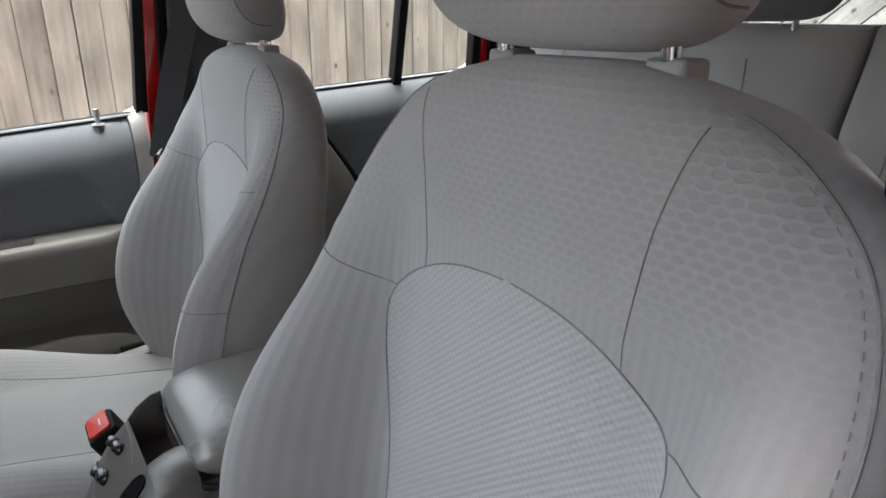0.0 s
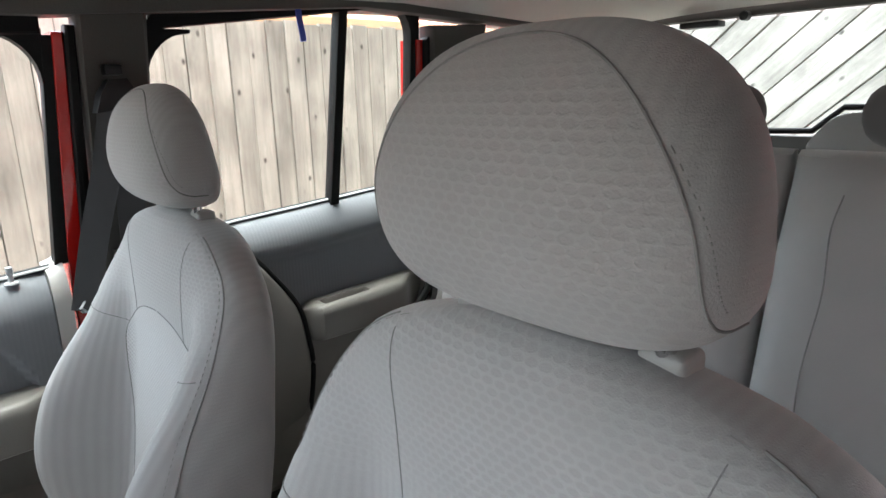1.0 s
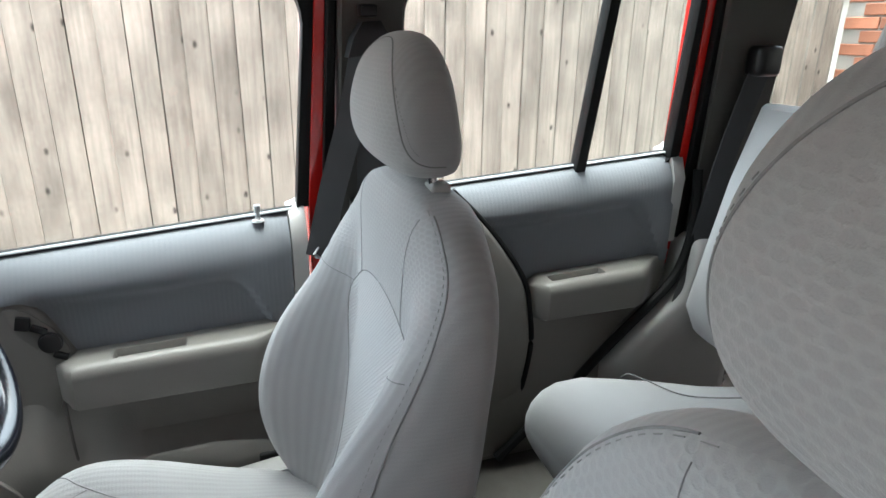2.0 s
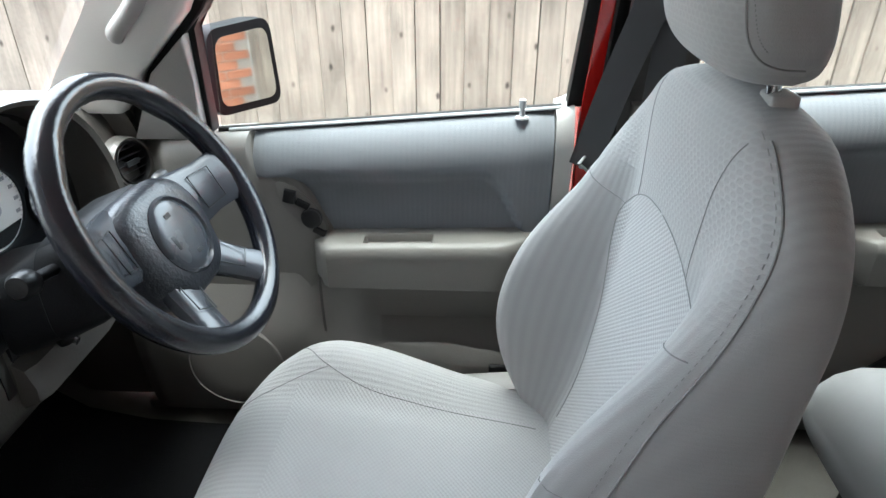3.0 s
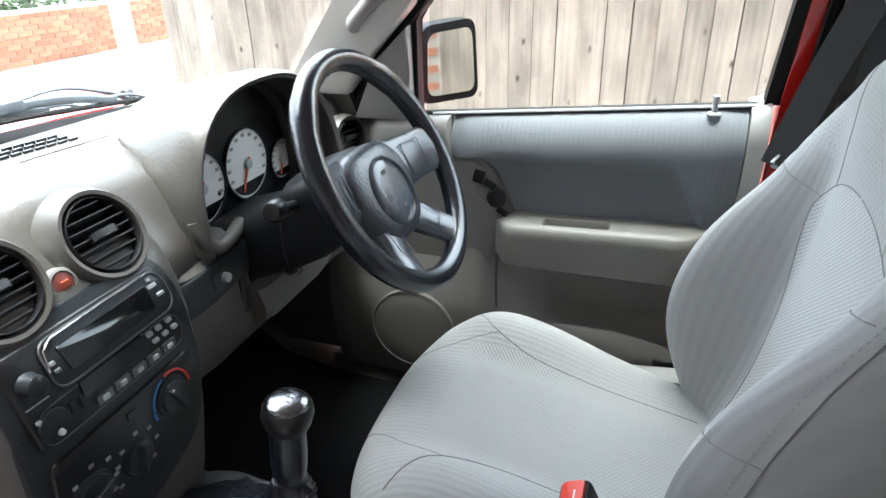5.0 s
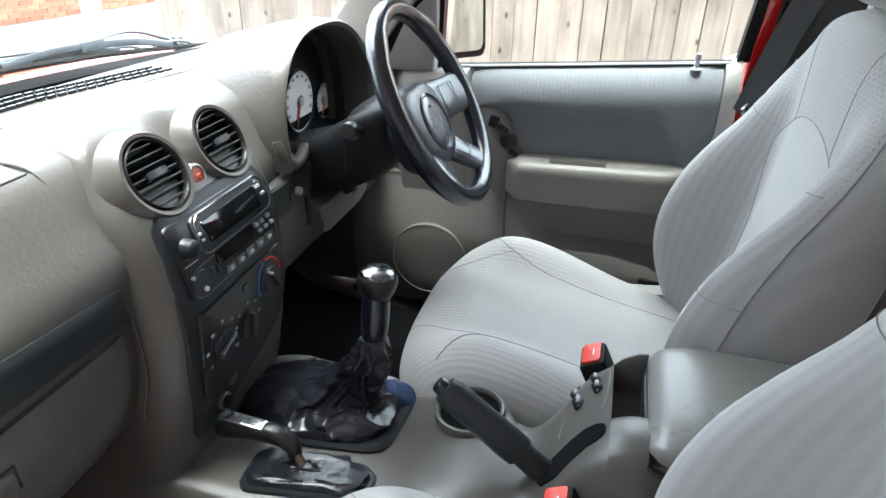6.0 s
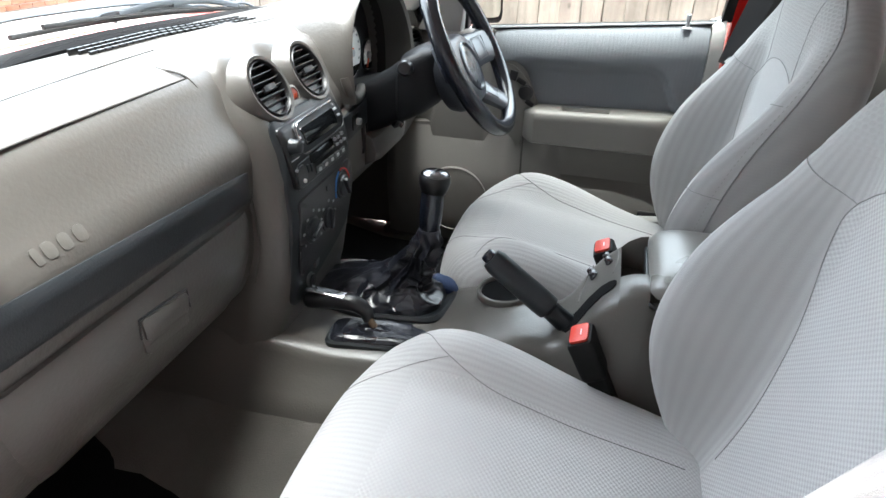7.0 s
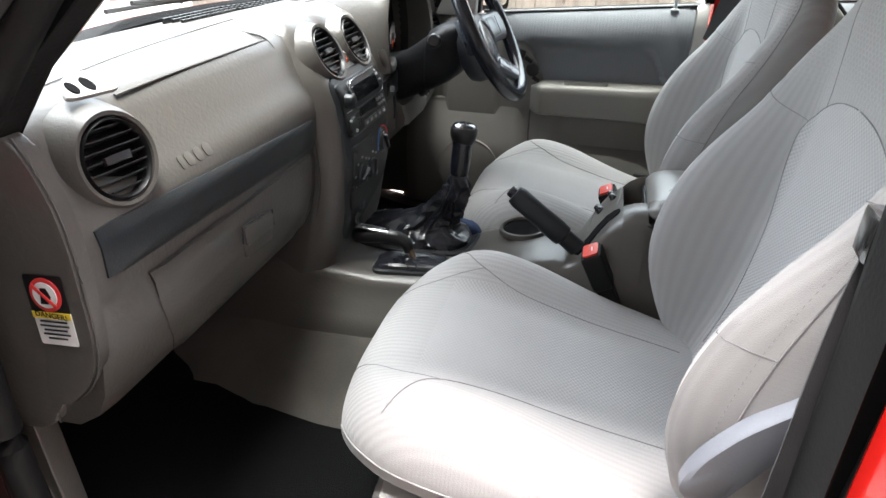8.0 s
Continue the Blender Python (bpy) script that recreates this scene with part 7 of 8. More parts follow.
    for z, r in ((0.813, 0.036), (0.819, 0.036), (0.826, 0.030), (0.832, 0.020), (0.835, 0.008)):
        loops.append([(0.066 + r * 0.75 * math.cos(k) * (1 + 0.3 * noise.noise(Vector((math.cos(k) * 2, z * 60, 1)))), -0.225 + r * math.sin(k) * (1 + 0.3 * noise.noise(Vector((math.sin(k) * 2, z * 60, 2)))), z + 0.004 * noise.noise(Vector((math.cos(k) * 3, math.sin(k) * 3, z * 50)))) for k in (2 * math.pi * i / 24 for i in range(24))])
    rings(bm, loops)
    part("fold", bm, BLUECLOTH, c)

    t = thing("transfer_lever", "short transfer lever with a cranked handle and leather boot", "lever", (-0.10, -0.16, 0.78))
    bm = bmesh.new()
    foot = rounded([(-0.152, -0.090), (-0.080, -0.086), (-0.066, -0.235), (-0.088, -0.266), (-0.128, -0.256)], 0.02, 4)
    rings(bm, [[(x, y, 0.785) for x, y in foot], [(x, y, 0.8095) for x, y in foot], [(-0.105 + (x + 0.105) * 0.9, -0.16 + (y + 0.16) * 0.95, 0.8135) for x, y in foot], [(-0.105 + (x + 0.105) * 0.7, -0.16 + (y + 0.16) * 0.85, 0.811) for x, y in foot]])
    part("boot_frame", bm, SLATE, t, "dark frame of the small boot")
    bm = bmesh.new()
    loops = []
    for s, z in ((0.90, 0.812), (0.84, 0.820), (0.66, 0.823), (0.46, 0.822), (0.25, 0.822), (0.13, 0.826)):
        loops.append([(-0.106 + (x + 0.106) * s, -0.160 + (y + 0.160) * s, z) for x, y in foot])
    fine = []
    for a, b in zip(loops, loops[1:]):
        for k in (0, 0.17, 0.33, 0.5, 0.67, 0.83):
            row = [Vector(p).lerp(Vector(r), k) for p, r in zip(a, b)]
            fine.append([tuple(row[i].lerp(row[(i + 1) % len(row)], f)) for i in range(len(row)) for f in (0, 0.2, 0.4, 0.6, 0.8)])
    draped(bm, fine, 9, 0.0052)
    part("boot", bm, LEATHER, t, "black leather boot")
    bm = bmesh.new()
    tube(bm, spline([(-0.106, -0.172, 0.805), (-0.102, -0.158, 0.830), (-0.098, -0.148, 0.846)], 5), 0.006, 10)
    part("rod", bm, ROD, t, "bare metal rod")
    bm = bmesh.new()
    tube(bm, spline([(-0.099, -0.152, 0.832), (-0.097, -0.145, 0.848), (-0.096, -0.125, 0.858), (-0.097, -0.09, 0.857), (-0.098, -0.05, 0.852), (-0.099, -0.038, 0.850)], 6), [0.009, 0.0095, 0.010, 0.0105, 0.011, 0.0115, 0.012, 0.012, 0.0125, 0.013, 0.013, 0.0135, 0.0135, 0.014, 0.014, 0.014, 0.014, 0.014, 0.014, 0.014, 0.014, 0.014, 0.014, 0.014, 0.0135, 0.0135, 0.013, 0.012, 0.011, 0.009, 0.006], 14)
    hd = part("handle", bm, BLACK, t, "black cranked handle")
    bm = bmesh.new()
    box(bm, (-0.107, -0.112, 0.8680), (-0.088, -0.046, 0.8745), 0.004, 3, turn=Matrix.Rotation(0.07, 3, "X"))
    part("handle_plate", bm, CHROME, hd, "bright plate on the handle")


gear_levers()


def parking_brake():
    d = thing("parking_brake", "raised dark parking brake lever with ribbed grip", "brake lever", (-0.06, -0.46, 0.87))
    a, b = Vector((-0.074, -0.508, 0.842)), Vector((-0.066, -0.338, 0.966))
    ax = (b - a).normalized()
    bm = bmesh.new()
    spin(bm, [(0.0, 0.0), (0.018, 0.0), (0.0195, 0.01), (0.0175, 0.05), (0.0165, 0.085), (0.0205, 0.088), (0.0215, 0.105), (0.0205, 0.15), (0.0205, 0.195), (0.0175, 0.206), (0.0, 0.208)], a, ax, 26, (0.85, 1.0))
    g = part("grip", bm, SLATE, d, "dark plastic grip")
    bm = bmesh.new()
    spin(bm, [(0.0, 0.0), (0.011, 0.0), (0.011, 0.008), (0.009, 0.011), (0.0, 0.0115)], a + ax * 0.206, ax, 18)
    part("release_button", bm, SLATE_SHINY, g, "release button")
    bm = bmesh.new()
    rings(bm, [[a + Vector((x, y, z)) for x, y, z in pts] for pts in ([(-0.02, -0.03, -0.02), (0.02, -0.03, -0.02), (0.02, 0.03, -0.03), (-0.02, 0.03, -0.03)], [(-0.017, -0.025, 0.012), (0.017, -0.025, 0.012), (0.017, 0.03, 0.0), (-0.017, 0.03, 0.0)])])
    part("brake_sleeve", bm, BLACK, d)


parking_brake()


def buckle(x, y, z, lean, label):
    d = thing("belt_buckle", label, "seat belt buckle", (x, y, z - 0.13), "front belt buckles")
    ax = Vector(lean).normalized()
    s = Vector((1, 0, 0))
    f = ax.cross(s).normalized()
    top = Vector((x, y, z))
    bm = bmesh.new()
    shape = rounded([(-0.026, -0.018), (0.026, -0.018), (0.026, 0.018), (-0.026, 0.018)], 0.006)
    rings(bm, [[top + s * a * k + f * b * k - ax * h for a, b in shape] for k, h in ((0.92, 0.0), (1.0, 0.004), (1.0, 0.058), (0.94, 0.066), (0.80, 0.070), (0.76, 0.16))])
    part("buckle_body", bm, RUBBER, d, "black plastic buckle and stalk")
    bm = bmesh.new()
    prism(bm, [top + s * a * 0.8 + f * (b * 0.72) + ax * 0.0005 for a, b in shape], ax * 0.004, 0.001)
    btn = part("release_button", bm, REDBUTTON, d, "red release button")
    # pale highlight on the button, set on as a white bar
    bm = bmesh.new()
    box(bm, top + Vector((-0.007, -0.002, 0.003)), top + Vector((0.007, 0.0, 0.0058)), 0.0)
    part("button_print", bm, WHITE, btn)


buckle(0.112, -0.508, 0.920, (0.05, 0.45, 0.9), "black belt buckle with red button beside the driver's seat")
buckle(-0.150, -0.488, 0.910, (-0.05, 0.45, 0.9), "black belt buckle with red button beside the passenger seat")


# ---- belts ----
def ribbon(bm, pts, width, side, thick=0.0016):
    """A flat strap along pts; side: the direction across it."""
    side = Vector(side).normalized()
    loops = []
    P = [Vector(p) for p in pts]
    for i, p in enumerate(P):
        t = (P[min(i + 1, len(P) - 1)] - P[max(i - 1, 0)]).normalized()
        s = (side - t * side.dot(t)).normalized()
        n = s.cross(t)
        loops.append([p - s * width / 2 - n * thick / 2, p + s * width / 2 - n * thick / 2, p + s * width / 2 + n * thick / 2, p - s * width / 2 + n * thick / 2])
    rings(bm, loops)


def belt(sign):
    if sign > 0:
        d = thing("seat_belt", "dark webbing seat belt hanging at the centre pillar", "seat belt", (0.62, -0.80, 1.10), "front seat belts")
    else:
        d = thing("seat_belt", "dark webbing seat belt with a padded sleeve at the pillar", "seat belt", (-0.62, -0.72, 1.05), "front seat belts")
    if sign > 0:
        top = Vector((0.548, -0.812, 1.515))
        bm = bmesh.new()
        ribbon(bm, spline([top + Vector((0.0, 0.01, -0.005)), (0.585, -0.785, 1.40), (0.620, -0.757, 1.28), (0.650, -0.728, 1.14)]), 0.046, (0.35, 0.95, 0.2))
        ribbon(bm, spline([top + Vector((0.004, -0.01, -0.01)), (0.60, -0.82, 1.35), (0.64, -0.82, 1.10), (0.65, -0.80, 0.80)]), 0.046, (0.15, 1, 0))
        part("webbing", bm, WEB, d, "dark grey webbing")
        bm = bmesh.new()
        rings(bm, [[top + Vector((a, b, c)) for a, b, c in loop] for loop in ([(-0.012, -0.030, -0.012), (-0.012, 0.040, -0.022), (0.02, 0.040, -0.022), (0.02, -0.030, -0.012)], [(-0.016, -0.022, 0.012), (-0.016, 0.032, 0.006), (0.02, 0.032, 0.006), (0.02, -0.022, 0.012)], [(-0.010, -0.012, 0.032), (-0.010, 0.016, 0.030), (0.02, 0.016, 0.030), (0.02, -0.012, 0.032)])])
        part("belt_guide", bm, BLACK, d, "black plastic belt guide")
        bm = bmesh.new()
        box(bm, (0.545, -0.822, 1.552), (0.575, -0.795, 1.570), 0.005)
        part("height_slider", bm, BLACK, d)
        bm = bmesh.new()
        box(bm, (0.650, -0.758, 1.135), (0.672, -0.722, 1.165), 0.006)
        tube(bm, [(0.652, -0.735, 1.165), (0.640, -0.720, 1.150), (0.650, -0.735, 1.135)], 0.003, 6)
        part("latch_tongue", bm, SILVER, d, "bright latch tongue")
    else:
        bm = bmesh.new()
        line = spline([(-0.560, -0.795, 1.52), (-0.572, -0.787, 1.42), (-0.585, -0.780, 1.30), (-0.605, -0.772, 1.18), (-0.64, -0.765, 1.0)])
        rt = Vector((-0.75, 0.65, 0.0)).normalized()
        nn = Vector((0.65, 0.75, 0.0)).normalized()
        ribbon(bm, line, 0.046, rt)
        ribbon(bm, spline([(-0.575, -0.805, 1.51), (-0.615, -0.74, 1.32), (-0.645, -0.69, 1.19), (-0.672, -0.672, 1.0), (-0.680, -0.668, 0.80)]), 0.046, (-0.2, 1, 0))
        part("webbing", bm, WEB, d, "dark grey webbing")
        bm = bmesh.new()
        loops = []
        pts = spline([(-0.565, -0.7915, 1.475), (-0.572, -0.787, 1.42), (-0.578, -0.784, 1.36), (-0.585, -0.780, 1.30), (-0.594, -0.776, 1.24)], 8)
        for i, p in enumerate(pts):
            e = 0.85 if i in (0, len(pts) - 1) else 1.0
            w = (0.0225 + 0.0016 * noise.noise(p * 70)) * e
            loops.append([p + rt * w * math.copysign(abs(math.cos(k)) ** 0.6, math.cos(k)) + nn * 0.0085 * e * math.copysign(abs(math.sin(k)) ** 0.7, math.sin(k)) for k in (2 * math.pi * j / 24 for j in range(24))])
        rings(bm, loops)
        pad = part("belt_pad", bm, PADCLOTH, d, "padded navy-black belt sleeve")
        for k in range(4):
            p = Vector((-0.579 - 0.0028 * k, -0.7835 + 0.0014 * k, 1.372 - 0.031 * k)) + rt * 0.0150 + nn * 0.0072
            bm = bmesh.new()
            up = Vector((0, 0, 1))
            if k in (0, 1, 2):
                tube(bm, [p + rt * math.cos(q) * 0.0035 + up * math.sin(q) * 0.009 + nn * 0.0012 for q in np.linspace(0.3, 5.6, 16)], 0.0012, 6)
            else:
                tube(bm, [p + up * 0.008, p + up * -0.006, p + up * -0.006 + rt * 0.005], 0.0012, 6)
            part("stitched_mark", bm, WHITE, pad, "white embroidered mark")
        bm = bmesh.new()
        spin(bm, [(0.0, -0.012), (0.020, -0.010), (0.026, 0.0), (0.022, 0.010), (0.0, 0.014)], (-0.562, -0.797, 1.515), (0.7, 0.6, 0.2), 20)
        part("belt_guide", bm, BLACK, d, "black belt guide")
        bm = bmesh.new()
        box(bm, (-0.662, -0.700, 1.185), (-0.632, -0.664, 1.225), 0.005)
        part("latch_tongue", bm, CHROME, d, "bright latch tongue")


belt(1)
belt(-1)


def rear_belt():
    d = thing("rear_seat_belt", "dark rear seat belt on the rear pillar", "seat belt", (0.60, -1.62, 1.0))
    bm = bmesh.new()
    ribbon(bm, spline([(0.575, -1.625, 1.47), (0.60, -1.60, 1.30), (0.625, -1.585, 1.10), (0.60, -1.53, 0.93)]), 0.046, (0.2, 1, 0))
    part("webbing", bm, WEB, d, "dark webbing")
    bm = bmesh.new()
    box(bm, (0.552, -1.66, 1.455), (0.60, -1.60, 1.515), 0.014, 3)
    part("belt_guide", bm, BLACK, d, "black belt guide")


rear_belt()


# ---- small things in the cabin ----
def cabin_details():
    # black mat in the passenger footwell
    bm = bmesh.new()
    loops = []
    for i in range(13):
        x = -0.66 + 0.44 * i / 12
        row = []
        for y, z in ((-0.42, 0.588), (-0.25, 0.590), (-0.05, 0.592), (0.08, 0.600), (0.20, 0.625), (0.30, 0.70)):
            row.append((x, y, z + 0.004 * noise.noise(Vector((x * 6, y * 6, 0)))))
        loops.append(row + [(p[0], p[1], p[2] - 0.008) for p in row[::-1]])
    rings(bm, loops)
    single("floor_mat", bm, MAT, "black carpet mat in the passenger footwell", "floor mat")
    bm = bmesh.new()
    loops = []
    for i in range(13):
        x = 0.16 + 0.46 * i / 12
        row = [(x, y, z + 0.004 * noise.noise(Vector((x * 6, y * 6, 0)))) for y, z in ((-0.42, 0.588), (-0.25, 0.590), (-0.05, 0.592), (0.08, 0.600), (0.20, 0.625), (0.30, 0.70))]
        loops.append(row + [(p[0], p[1], p[2] - 0.008) for p in row[::-1]])
    rings(bm, loops)
    single("floor_mat", bm, MAT, "black carpet mat in the driver's footwell", "floor mat")
    # kick panels beside both footwells
    for sign in (-1, 1):
        bm = bmesh.new()
        sh = SKEW * 0.6 if sign < 0 else 0.0
        pts = [(0.06, 1.20), (0.06, 0.93), (0.085 + sh, 0.90), (0.07 + sh, 0.62), (0.40, 0.62), (0.42, 1.20)]
        prism(bm, [(sign * 0.672, y, z) for y, z in rounded(pts, 0.02, 3)], (sign * 0.03, 0, 0), 0.004)
        part("kick_panel", bm, TAUPE, car, "taupe kick panel")
        bm = bmesh.new()
        tube(bm, spline([(sign * x, y + (SKEW if sign < 0 else 0.0), z) for x, y, z in ((0.70, -0.130, 1.375), (0.712, -0.035, 1.26), (0.728, 0.030, 1.15), (0.735, 0.050, 1.0), (0.735, 0.055, 0.85), (0.735, 0.045, 0.62))]), 0.018, 10)
        part("door_opening_seal", bm, RUBBER, car, "thick black rubber door seal")
        bm = bmesh.new()
        tube(bm, spline([(sign * x, y + (SKEW if sign < 0 else 0.0), z) for x, y, z in ((0.69, -0.775, 1.50), (0.727, -0.765, 1.25), (0.735, -0.755, 1.0), (0.735, -0.75, 0.75), (0.735, -0.72, 0.62))]), 0.014, 10)
        part("pillar_seal", bm, RUBBER, car, "thick black rubber door seal")
    # grab handle on the driver's windscreen pillar
    bm = bmesh.new()
    tube(bm, spline([(0.640, -0.030, 1.335), (0.615, -0.040, 1.345), (0.600, -0.075, 1.375), (0.590, -0.115, 1.42), (0.585, -0.165, 1.475), (0.600, -0.185, 1.50)]), 0.013, 12)
    single("grab_handle", bm, TAUPE_LIGHT, "pale plastic grab handle on the windscreen pillar", "grab handle")
    # blue tag hanging at the rear side window
    bm = bmesh.new()
    ribbon(bm, spline([(0.55, -1.155, 1.70), (0.551, -1.158, 1.66), (0.552, -1.163, 1.63), (0.553, -1.165, 1.615)]), 0.012, (0, 1, 0.1), 0.003)
    single("hanging_tag", bm, mat("blue_tag", (0.03, 0.06, 0.35), rough=0.4), "small blue tag hanging at the rear window", "tag")
    # warning sticker on the dash end
    st = thing("warning_sticker", "white warning sticker with red ring and yellow band", "sticker", (-0.708, 0.05, 1.03))
    X = -0.7075

    def flat(pts, m, name, off):
        b2 = bmesh.new()
        prism(b2, [(X - off, y, z) for y, z in pts], (-0.0006, 0, 0))
        return part(name, b2, m, st)

    def at(a, b):
        """Sticker coordinates: a across, b up, both from 0 to 1."""
        return (0.058 - 0.046 * a + 0.002 * (1 - b), 1.088 - 0.083 * (1 - b) + 0.004 * a)
    ring8 = [(0.5 + 0.40 * math.cos(k), 0.735 + 0.235 * math.sin(k)) for k in (2 * math.pi * i / 28 for i in range(28))]
    flat([at(*p) for p in rounded([(0, 0), (1, 0), (1, 0.5), (0, 0.5)], 0.05)], WHITE, "white_field", 0.0)
    flat([at(*p) for p in rounded([(0, 0.47), (1, 0.47), (1, 1), (0, 1)], 0.06)], BLACK, "black_field", 0.0004)
    flat([at(0.5 + (a - 0.5), b) for a, b in ring8], REDPRINT, "red_ring", 0.0012)
    flat([at(0.5 + (a - 0.5) * 0.76, 0.735 + (b - 0.735) * 0.76) for a, b in ring8], WHITE, "white_disc", 0.0020)
    flat([at(*p) for p in [(0.36, 0.62), (0.55, 0.62), (0.66, 0.72), (0.58, 0.84), (0.44, 0.84), (0.40, 0.74)]], BLACK, "picture", 0.0028)
    flat([at(*p) for p in [(0.22, 0.86), (0.27, 0.90), (0.78, 0.61), (0.73, 0.57)]], REDPRINT, "red_bar", 0.0036)
    flat([at(*p) for p in [(0.0, 0.40), (1.0, 0.40), (1.0, 0.49), (0.0, 0.49)]], YELLOW, "yellow_band", 0.0012)
    for k, (a, b) in enumerate(((0.15, 0.85), (0.12, 0.88), (0.2, 0.8), (0.15, 0.86), (0.25, 0.75))):
        z = 0.34 - 0.062 * k
        flat([at(a, z), at(b, z), at(b, z + 0.022), at(a, z + 0.022)], SLATE, "text_line", 0.0010)
    cu = bpy.data.curves.new("danger_text", "FONT")
    cu.body, cu.size, cu.extrude = "DANGER!", 0.0088, 0.0002
    cu.align_x, cu.align_y = "CENTER", "CENTER"
    cu.materials.append(BLACK)
    tx = new("danger_text", cu)
    tx.parent = st
    y, z = at(0.5, 0.445)
    tx.matrix_local = Matrix.Translation(Vector((X - 0.0022, y, z)) - Vector(st.location)) @ Matrix(((0, 0, -1), (-1, 0, 0), (0, 1, 0))).to_4x4()


cabin_details()


# ---- wipers on the scuttle ----
def wiper(pivot, arm, blade, bow):
    d = thing("wiper", "weathered grey windscreen wiper parked on the scuttle", "wiper", pivot, "windscreen wipers")
    bm = bmesh.new()
    tube(bm, spline([pivot] + arm, 6), [0.009] * 6 + [0.0065] * (6 * len(arm) - 5), 8, 0.6)
    part("arm", bm, WIPER, d, "faded grey wiper arm")
    bm = bmesh.new()
    tube(bm, spline(blade, 8), 0.0045, 8)
    part("blade", bm, RUBBER, d, "black rubber blade")
    # sprung bow that holds the blade, with its smaller yokes
    bm = bmesh.new()
    tube(bm, spline(bow, 6), 0.0045, 8, 1.6)
    part("bow", bm, WIPER, d, "faded grey bow of the blade")
    for end in (bow[0], bow[-1]):
        e = Vector(end)
        bm = bmesh.new()
        tube(bm, spline([e + Vector((-0.07, 0, -0.001)), e + Vector((-0.03, 0, 0.007)), e + Vector((0.03, 0, 0.003)), e + Vector((0.07, 0, -0.010))], 4), 0.003, 6)
        part("yoke", bm, WIPER, d)
    bm = bmesh.new()
    c = Vector(arm[-1])
    box(bm, c + Vector((-0.028, -0.008, -0.009)), c + Vector((0.028, 0.008, 0.009)), 0.004, 2)
    part("clip", bm, WIPER, d, "pale clip of the blade")
    bm = bmesh.new()
    spin(bm, [(0.014, -0.03), (0.014, 0.012), (0.009, 0.018), (0.0, 0.018)], pivot, (0, 0.3, 1), 16)
    part("pivot_cap", bm, BLACK, d)


wiper((-0.34, 0.420, 1.215), [(-0.18, 0.410, 1.262), (0.08, 0.400, 1.264), (0.294, 0.400, 1.250)], [(-0.06, 0.393, 1.250), (0.12, 0.393, 1.243), (0.32, 0.395, 1.230), (0.50, 0.395, 1.212), (0.63, 0.395, 1.198)], [(0.11, 0.395, 1.247), (0.20, 0.396, 1.254), (0.294, 0.398, 1.250), (0.40, 0.396, 1.240), (0.50, 0.395, 1.218)])
wiper((0.56, 0.425, 1.205), [(0.483, 0.415, 1.236), (0.386, 0.415, 1.257), (0.22, 0.415, 1.240)], [(-0.10, 0.420, 1.238), (0.10, 0.420, 1.236), (0.30, 0.420, 1.226), (0.44, 0.420, 1.214)], [(0.06, 0.420, 1.240), (0.14, 0.418, 1.247), (0.22, 0.417, 1.240), (0.32, 0.418, 1.234), (0.38, 0.420, 1.224)])


# moulded cover of the wheel arch behind the rear door's opening
bm = bmesh.new()
arch = rounded([(-1.350, 0.80), (-1.405, 0.875), (-1.478, 0.935), (-1.548, 0.99), (-1.565, 1.10), (-1.72, 1.10), (-1.72, 0.64), (-1.37, 0.64)], 0.03, 4)
loops = []
for k, x in ((1.0, 0.69), (1.0, 0.635), (0.975, 0.615), (0.90, 0.602), (0.75, 0.596), (0.4, 0.592)):
    loops.append([(x, -1.55 + (y + 1.55) * k, 0.86 + (z - 0.86) * k) for y, z in arch])
rings(bm, loops)
part("wheel_arch_trim", bm, TAUPE_LIGHT, car, "pale moulded wheel arch cover")


# ---- outside: fence, gate, brickwork, post, hedge ----
def fence():
    f = tagged(new("wall_fence"), "tall weathered grey close-board timber fence", "fence", kind="structure")
    f.location = (2.5, -1.2, 0)
    BASE[f.name] = Vector(f.location)
    rnd = random.Random(5)
    bm = bmesh.new()
    for z in (0.35, 1.0, 1.62):
        box(bm, (2.535, -4.22, z - 0.03), (2.60, 1.99, z + 0.03), 0.004)
    part("fence_rails", bm, FENCE, f)
    # unseen sheet in the fence's own timber, added to back the board gaps
    bm = bmesh.new()
    box(bm, (2.522, -4.22, 0.0), (2.530, 1.98, 1.83), 0.0)
    part("fence_backing", bm, FENCE, f, "added sheet in fence timber behind the boards", smooth=False)
    meshes = []
    for v in range(6):
        bm = bmesh.new()
        top = 1.865 + rnd.uniform(-0.012, 0.015)
        rings(bm, [[(x, y, z) for x, y in ((0.004, -0.0508), (-0.013, -0.0506), (-0.016, 0.0), (-0.0205, 0.0490), (-0.0190, 0.0508), (0.006, 0.0508))] for z in (0.03, 0.6, 1.2, top)])
        meshes.append(bm)
    shared = []
    for bm in meshes:
        me = bpy.data.meshes.new("plank")
        bmesh.ops.recalc_face_normals(bm, faces=bm.faces)
        bm.to_mesh(me)
        bm.free()
        me.materials.append(FENCE)
        shared.append(me)
    y = 1.95
    while y > -4.18:
        ob = new("plank", shared[rnd.randrange(6)])
        ob.parent = f
        ob.location = (rnd.uniform(-0.004, 0.004), y + 1.2, rnd.uniform(-0.01, 0.01))
        ob.rotation_euler = (rnd.uniform(-0.0012, 0.0012), 0, 0)
        y -= 0.1042 + rnd.uniform(-0.0008, 0.0014)


fence()


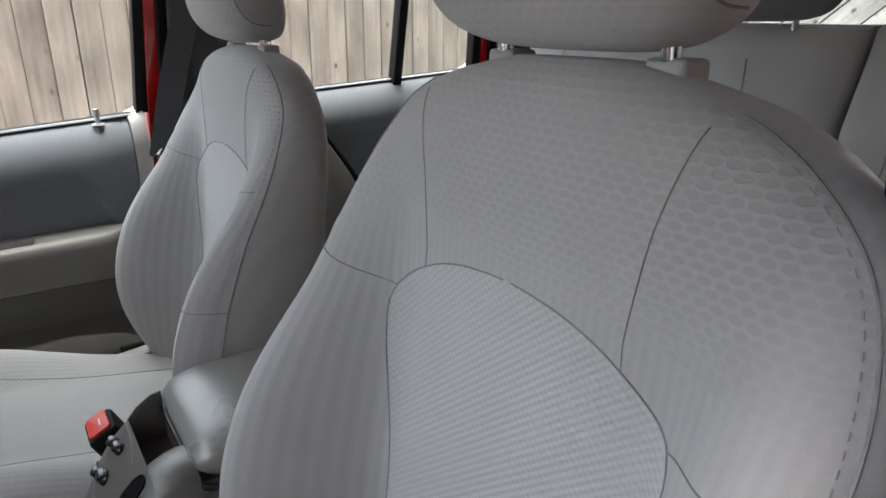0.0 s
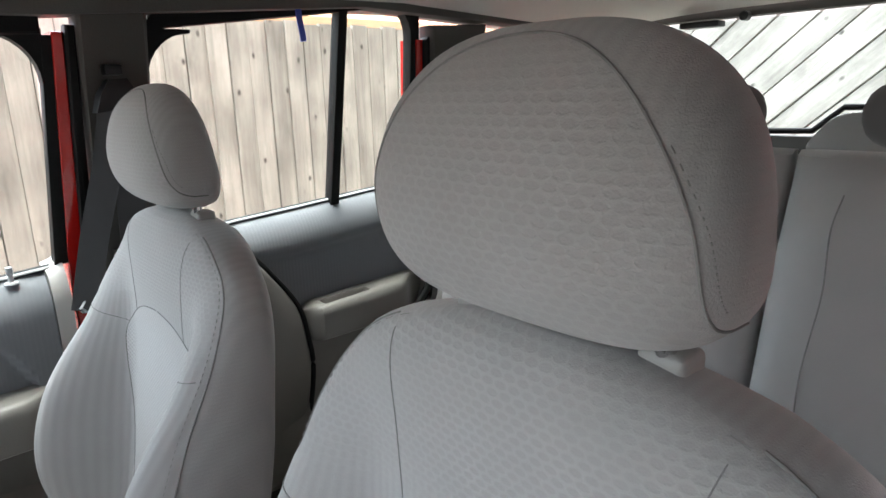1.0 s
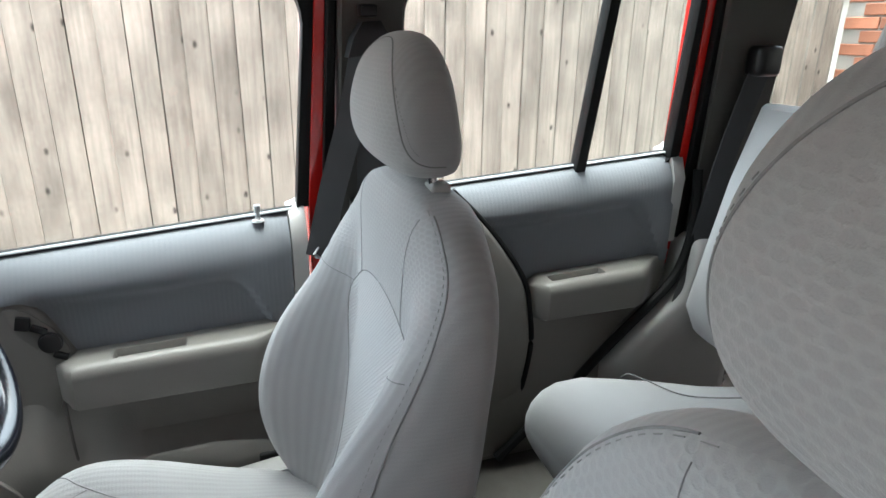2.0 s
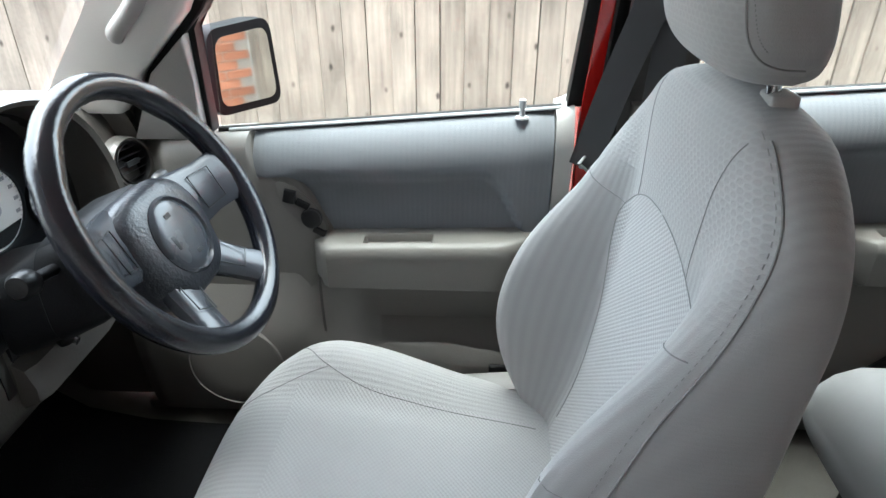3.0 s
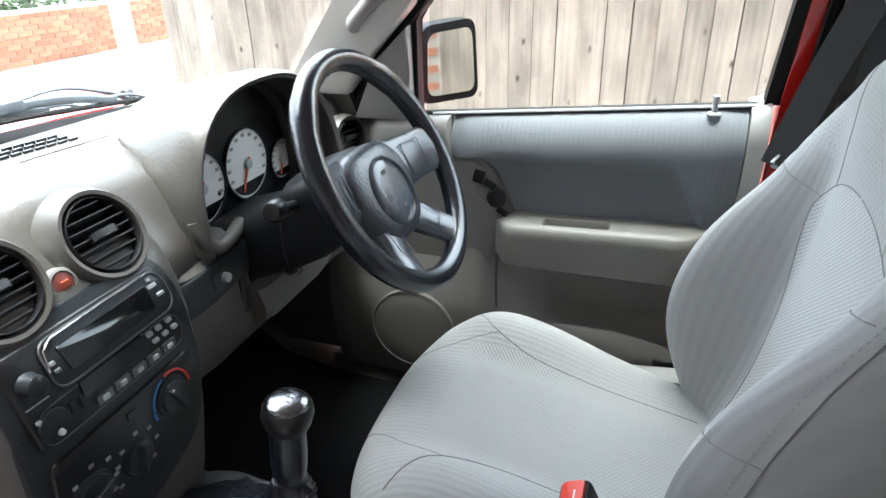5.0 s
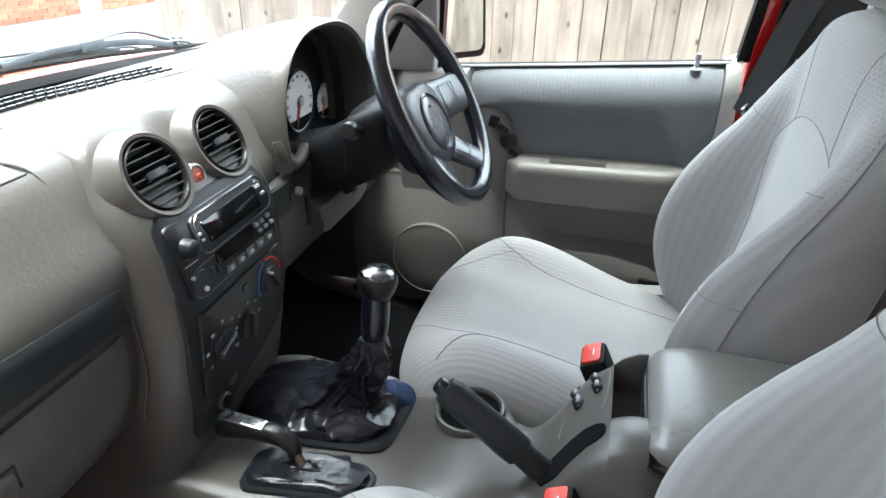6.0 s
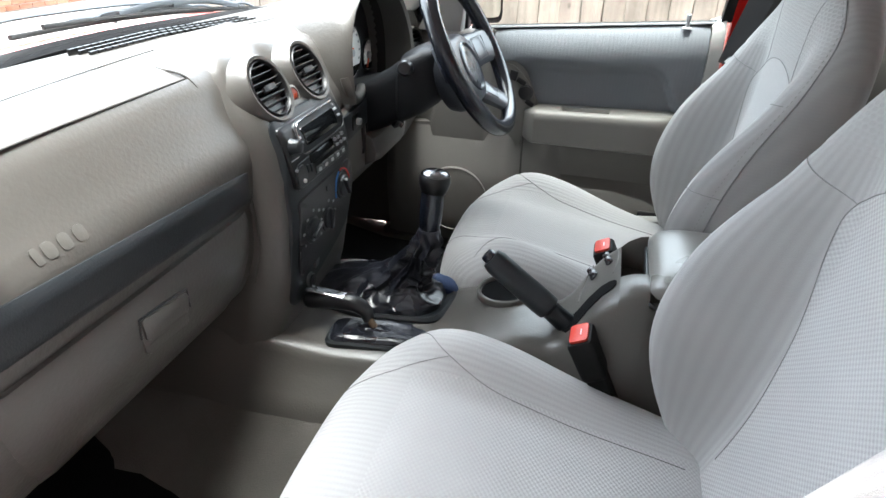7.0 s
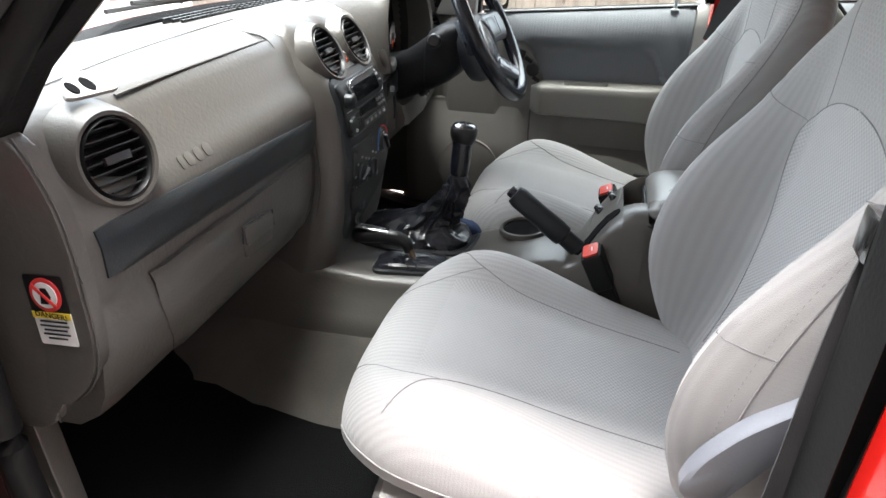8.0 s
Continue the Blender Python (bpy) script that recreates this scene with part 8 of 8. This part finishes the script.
def gate():
    """Diagonal boards behind the car."""
    g = tagged(new("wall_gate"), "pale weathered timber gate of diagonal boards", "gate", kind="structure")
    g.location = (0.5, -4.3, 0)
    BASE[g.name] = Vector(g.location)
    rnd = random.Random(8)
    bm = bmesh.new()
    rings(bm, [[(x, y, z) for x, z in ((-0.070, 0.0), (-0.066, 0.012), (0.066, 0.012), (0.070, 0.0), (0.066, -0.012), (-0.066, -0.012))] for y in (-2.6, -0.8, 0.8, 2.6)])
    bmesh.ops.recalc_face_normals(bm, faces=bm.faces)
    bmesh.ops.rotate(bm, verts=bm.verts, cent=(0, 0, 0), matrix=Matrix.Rotation(radians(90), 3, "X"))
    me = bpy.data.meshes.new("board")
    bm.to_mesh(me)
    bm.free()
    me.materials.append(GATE)
    for i in range(26):
        ob = new("board", me)
        ob.parent = g
        ob.location = (-3.4 + i * 0.215, rnd.uniform(-0.004, 0.004), 1.1)
        ob.rotation_euler = (0, radians(-48), 0)
    bm = bmesh.new()
    prism(bm, [(-3.0, -4.40, -0.1), (2.4, -4.40, -0.1), (2.4, -4.40, 2.4), (-3.0, -4.40, 2.4)], (0, -0.03, 0))
    part("gate_backing", bm, GATE, g, "dark timber behind the boards")


gate()


def brick_wall(name, label, x0, y0, ax, length, height, seen, rnd_seed):
    """A wall in stretcher bond. seen: how much of its length, from its start, has single bricks."""
    w = tagged(new(name), label, "wall", kind="structure")
    w.location = (x0, y0, 0)
    BASE[w.name] = Vector(w.location)
    ax = Vector(ax).normalized()
    nrm = ax.cross(Vector((0, 0, 1)))
    bm = bmesh.new()
    a = Vector((x0, y0, -0.1))
    prism(bm, [a, a + ax * length, a + ax * length + Vector((0, 0, height + 0.1)), a + Vector((0, 0, height + 0.1))], nrm * -0.1)
    part("mortar_bed", bm, MORTAR, w, smooth=False)
    rnd = random.Random(rnd_seed)
    bm = bmesh.new()
    box(bm, (-0.1075, -0.012, -0.0325), (0.1075, 0.03, 0.0325), 0.004, 1)
    bmesh.ops.recalc_face_normals(bm, faces=bm.faces)
    me = bpy.data.meshes.new("brick")
    bm.to_mesh(me)
    bm.free()
    me.materials.append(BRICK)
    turn = math.atan2(ax.y, ax.x)
    row = 0
    z = 0.0375
    count = 0
    z_first = max(0.0, height - seen[1])
    z = 0.0375 + 0.075 * math.floor(z_first / 0.075)
    while z < height:
        s = 0.1125 + (0.1125 if row % 2 else 0.0)
        while s < min(length, seen[0]) and count < 300:
            ob = new("brick", me)
            ob.parent = w
            ob.location = ax * s + Vector((0, 0, z)) - nrm * rnd.uniform(-0.002, 0.003)
            ob.rotation_euler = (0, 0, turn)
            s += 0.225
            count += 1
        z += 0.075
        row += 1
    return w


brick_wall("wall_garden", "low orange brick garden wall across the road", 2.6, 8.0, (1, -0.02, 0), 9.0, 0.72, (7.2, 0.72), 2)
brick_wall("wall_house", "orange brick pier between the fence and the gate", 2.5, -4.24, (-1, 0, 0), 0.8, 2.6, (0.8, 2.5), 4)


def side_light_block():
    # unseen wall, added to keep sky light out of the open doorway
    bm = bmesh.new()
    prism(bm, [(-1.8, -7, -0.1), (-1.8, 5.0, -0.1), (-1.8, 5.0, 7.5), (-1.8, -7, 7.5)], (-0.2, 0, 0))
    single("wall_neighbour", bm, DARKWALL, "unseen dark wall added to block sky light beside the driveway", "wall", kind="structure", smooth=False)


side_light_block()


def lamp_post():
    bm = bmesh.new()
    spin(bm, [(0.11, 0.0), (0.11, 0.9), (0.085, 1.0), (0.08, 4.5), (0.0, 4.5)], (5.75, 5.5, -0.01), (0, 0, 1), 20)
    single("lamp_post", bm, POSTPAINT, "pale painted street lamp post on the pavement", "lamp post")


lamp_post()


def hedge():
    rnd = random.Random(12)
    verts, faces = [], []
    for i in range(5200):
        x = rnd.uniform(2.0, 13.0)
        h = 1.1 + 0.5 * noise.noise(Vector((x * 0.7, 0, 0)))
        z = 0.2 + (h + 0.6) * rnd.random() ** 0.8
        y = 9.3 + rnd.uniform(-0.5, 0.5) + 0.3 * noise.noise(Vector((x, z, 3)))
        s = rnd.uniform(0.05, 0.13)
        a, b = rnd.uniform(0, 6.3), rnd.uniform(-0.9, 0.9)
        u = Vector((math.cos(a), math.sin(a), b)).normalized() * s
        v = u.orthogonal().normalized() * s * 0.5
        c = Vector((x, y, z))
        k = len(verts)
        verts += [tuple(c - u), tuple(c + v), tuple(c + u), tuple(c - v)]
        faces.append((k, k + 1, k + 2, k + 3))
    me = bpy.data.meshes.new("hedge")
    me.from_pydata(verts, [], faces)
    me.materials.append(LEAF)
    tagged(new("hedge", me), "dark green hedge behind the garden wall", "hedge", kind="stuff")


hedge()


def far_roof():
    """The house beyond the fence: its tiled roof shows over the boards."""
    h = thing("house", "distant house with an orange tiled roof beyond the fence", "house", (9.0, -6.0, 0))
    bm = bmesh.new()
    box(bm, (7.0, -14.0, 0.0), (12.0, -1.2, 2.6), 0.0)
    part("wall", bm, MORTAR, h, smooth=False)
    bm = bmesh.new()
    rings(bm, [[(6.6, y, 2.45), (9.5, y, 4.4), (12.4, y, 2.45), (12.4, y, 2.35), (9.5, y, 4.25), (6.6, y, 2.35)] for y in (-14.3, -1.0)])
    part("roof", bm, ROOFTILE, h, "orange tiled roof", smooth=False)


far_roof()
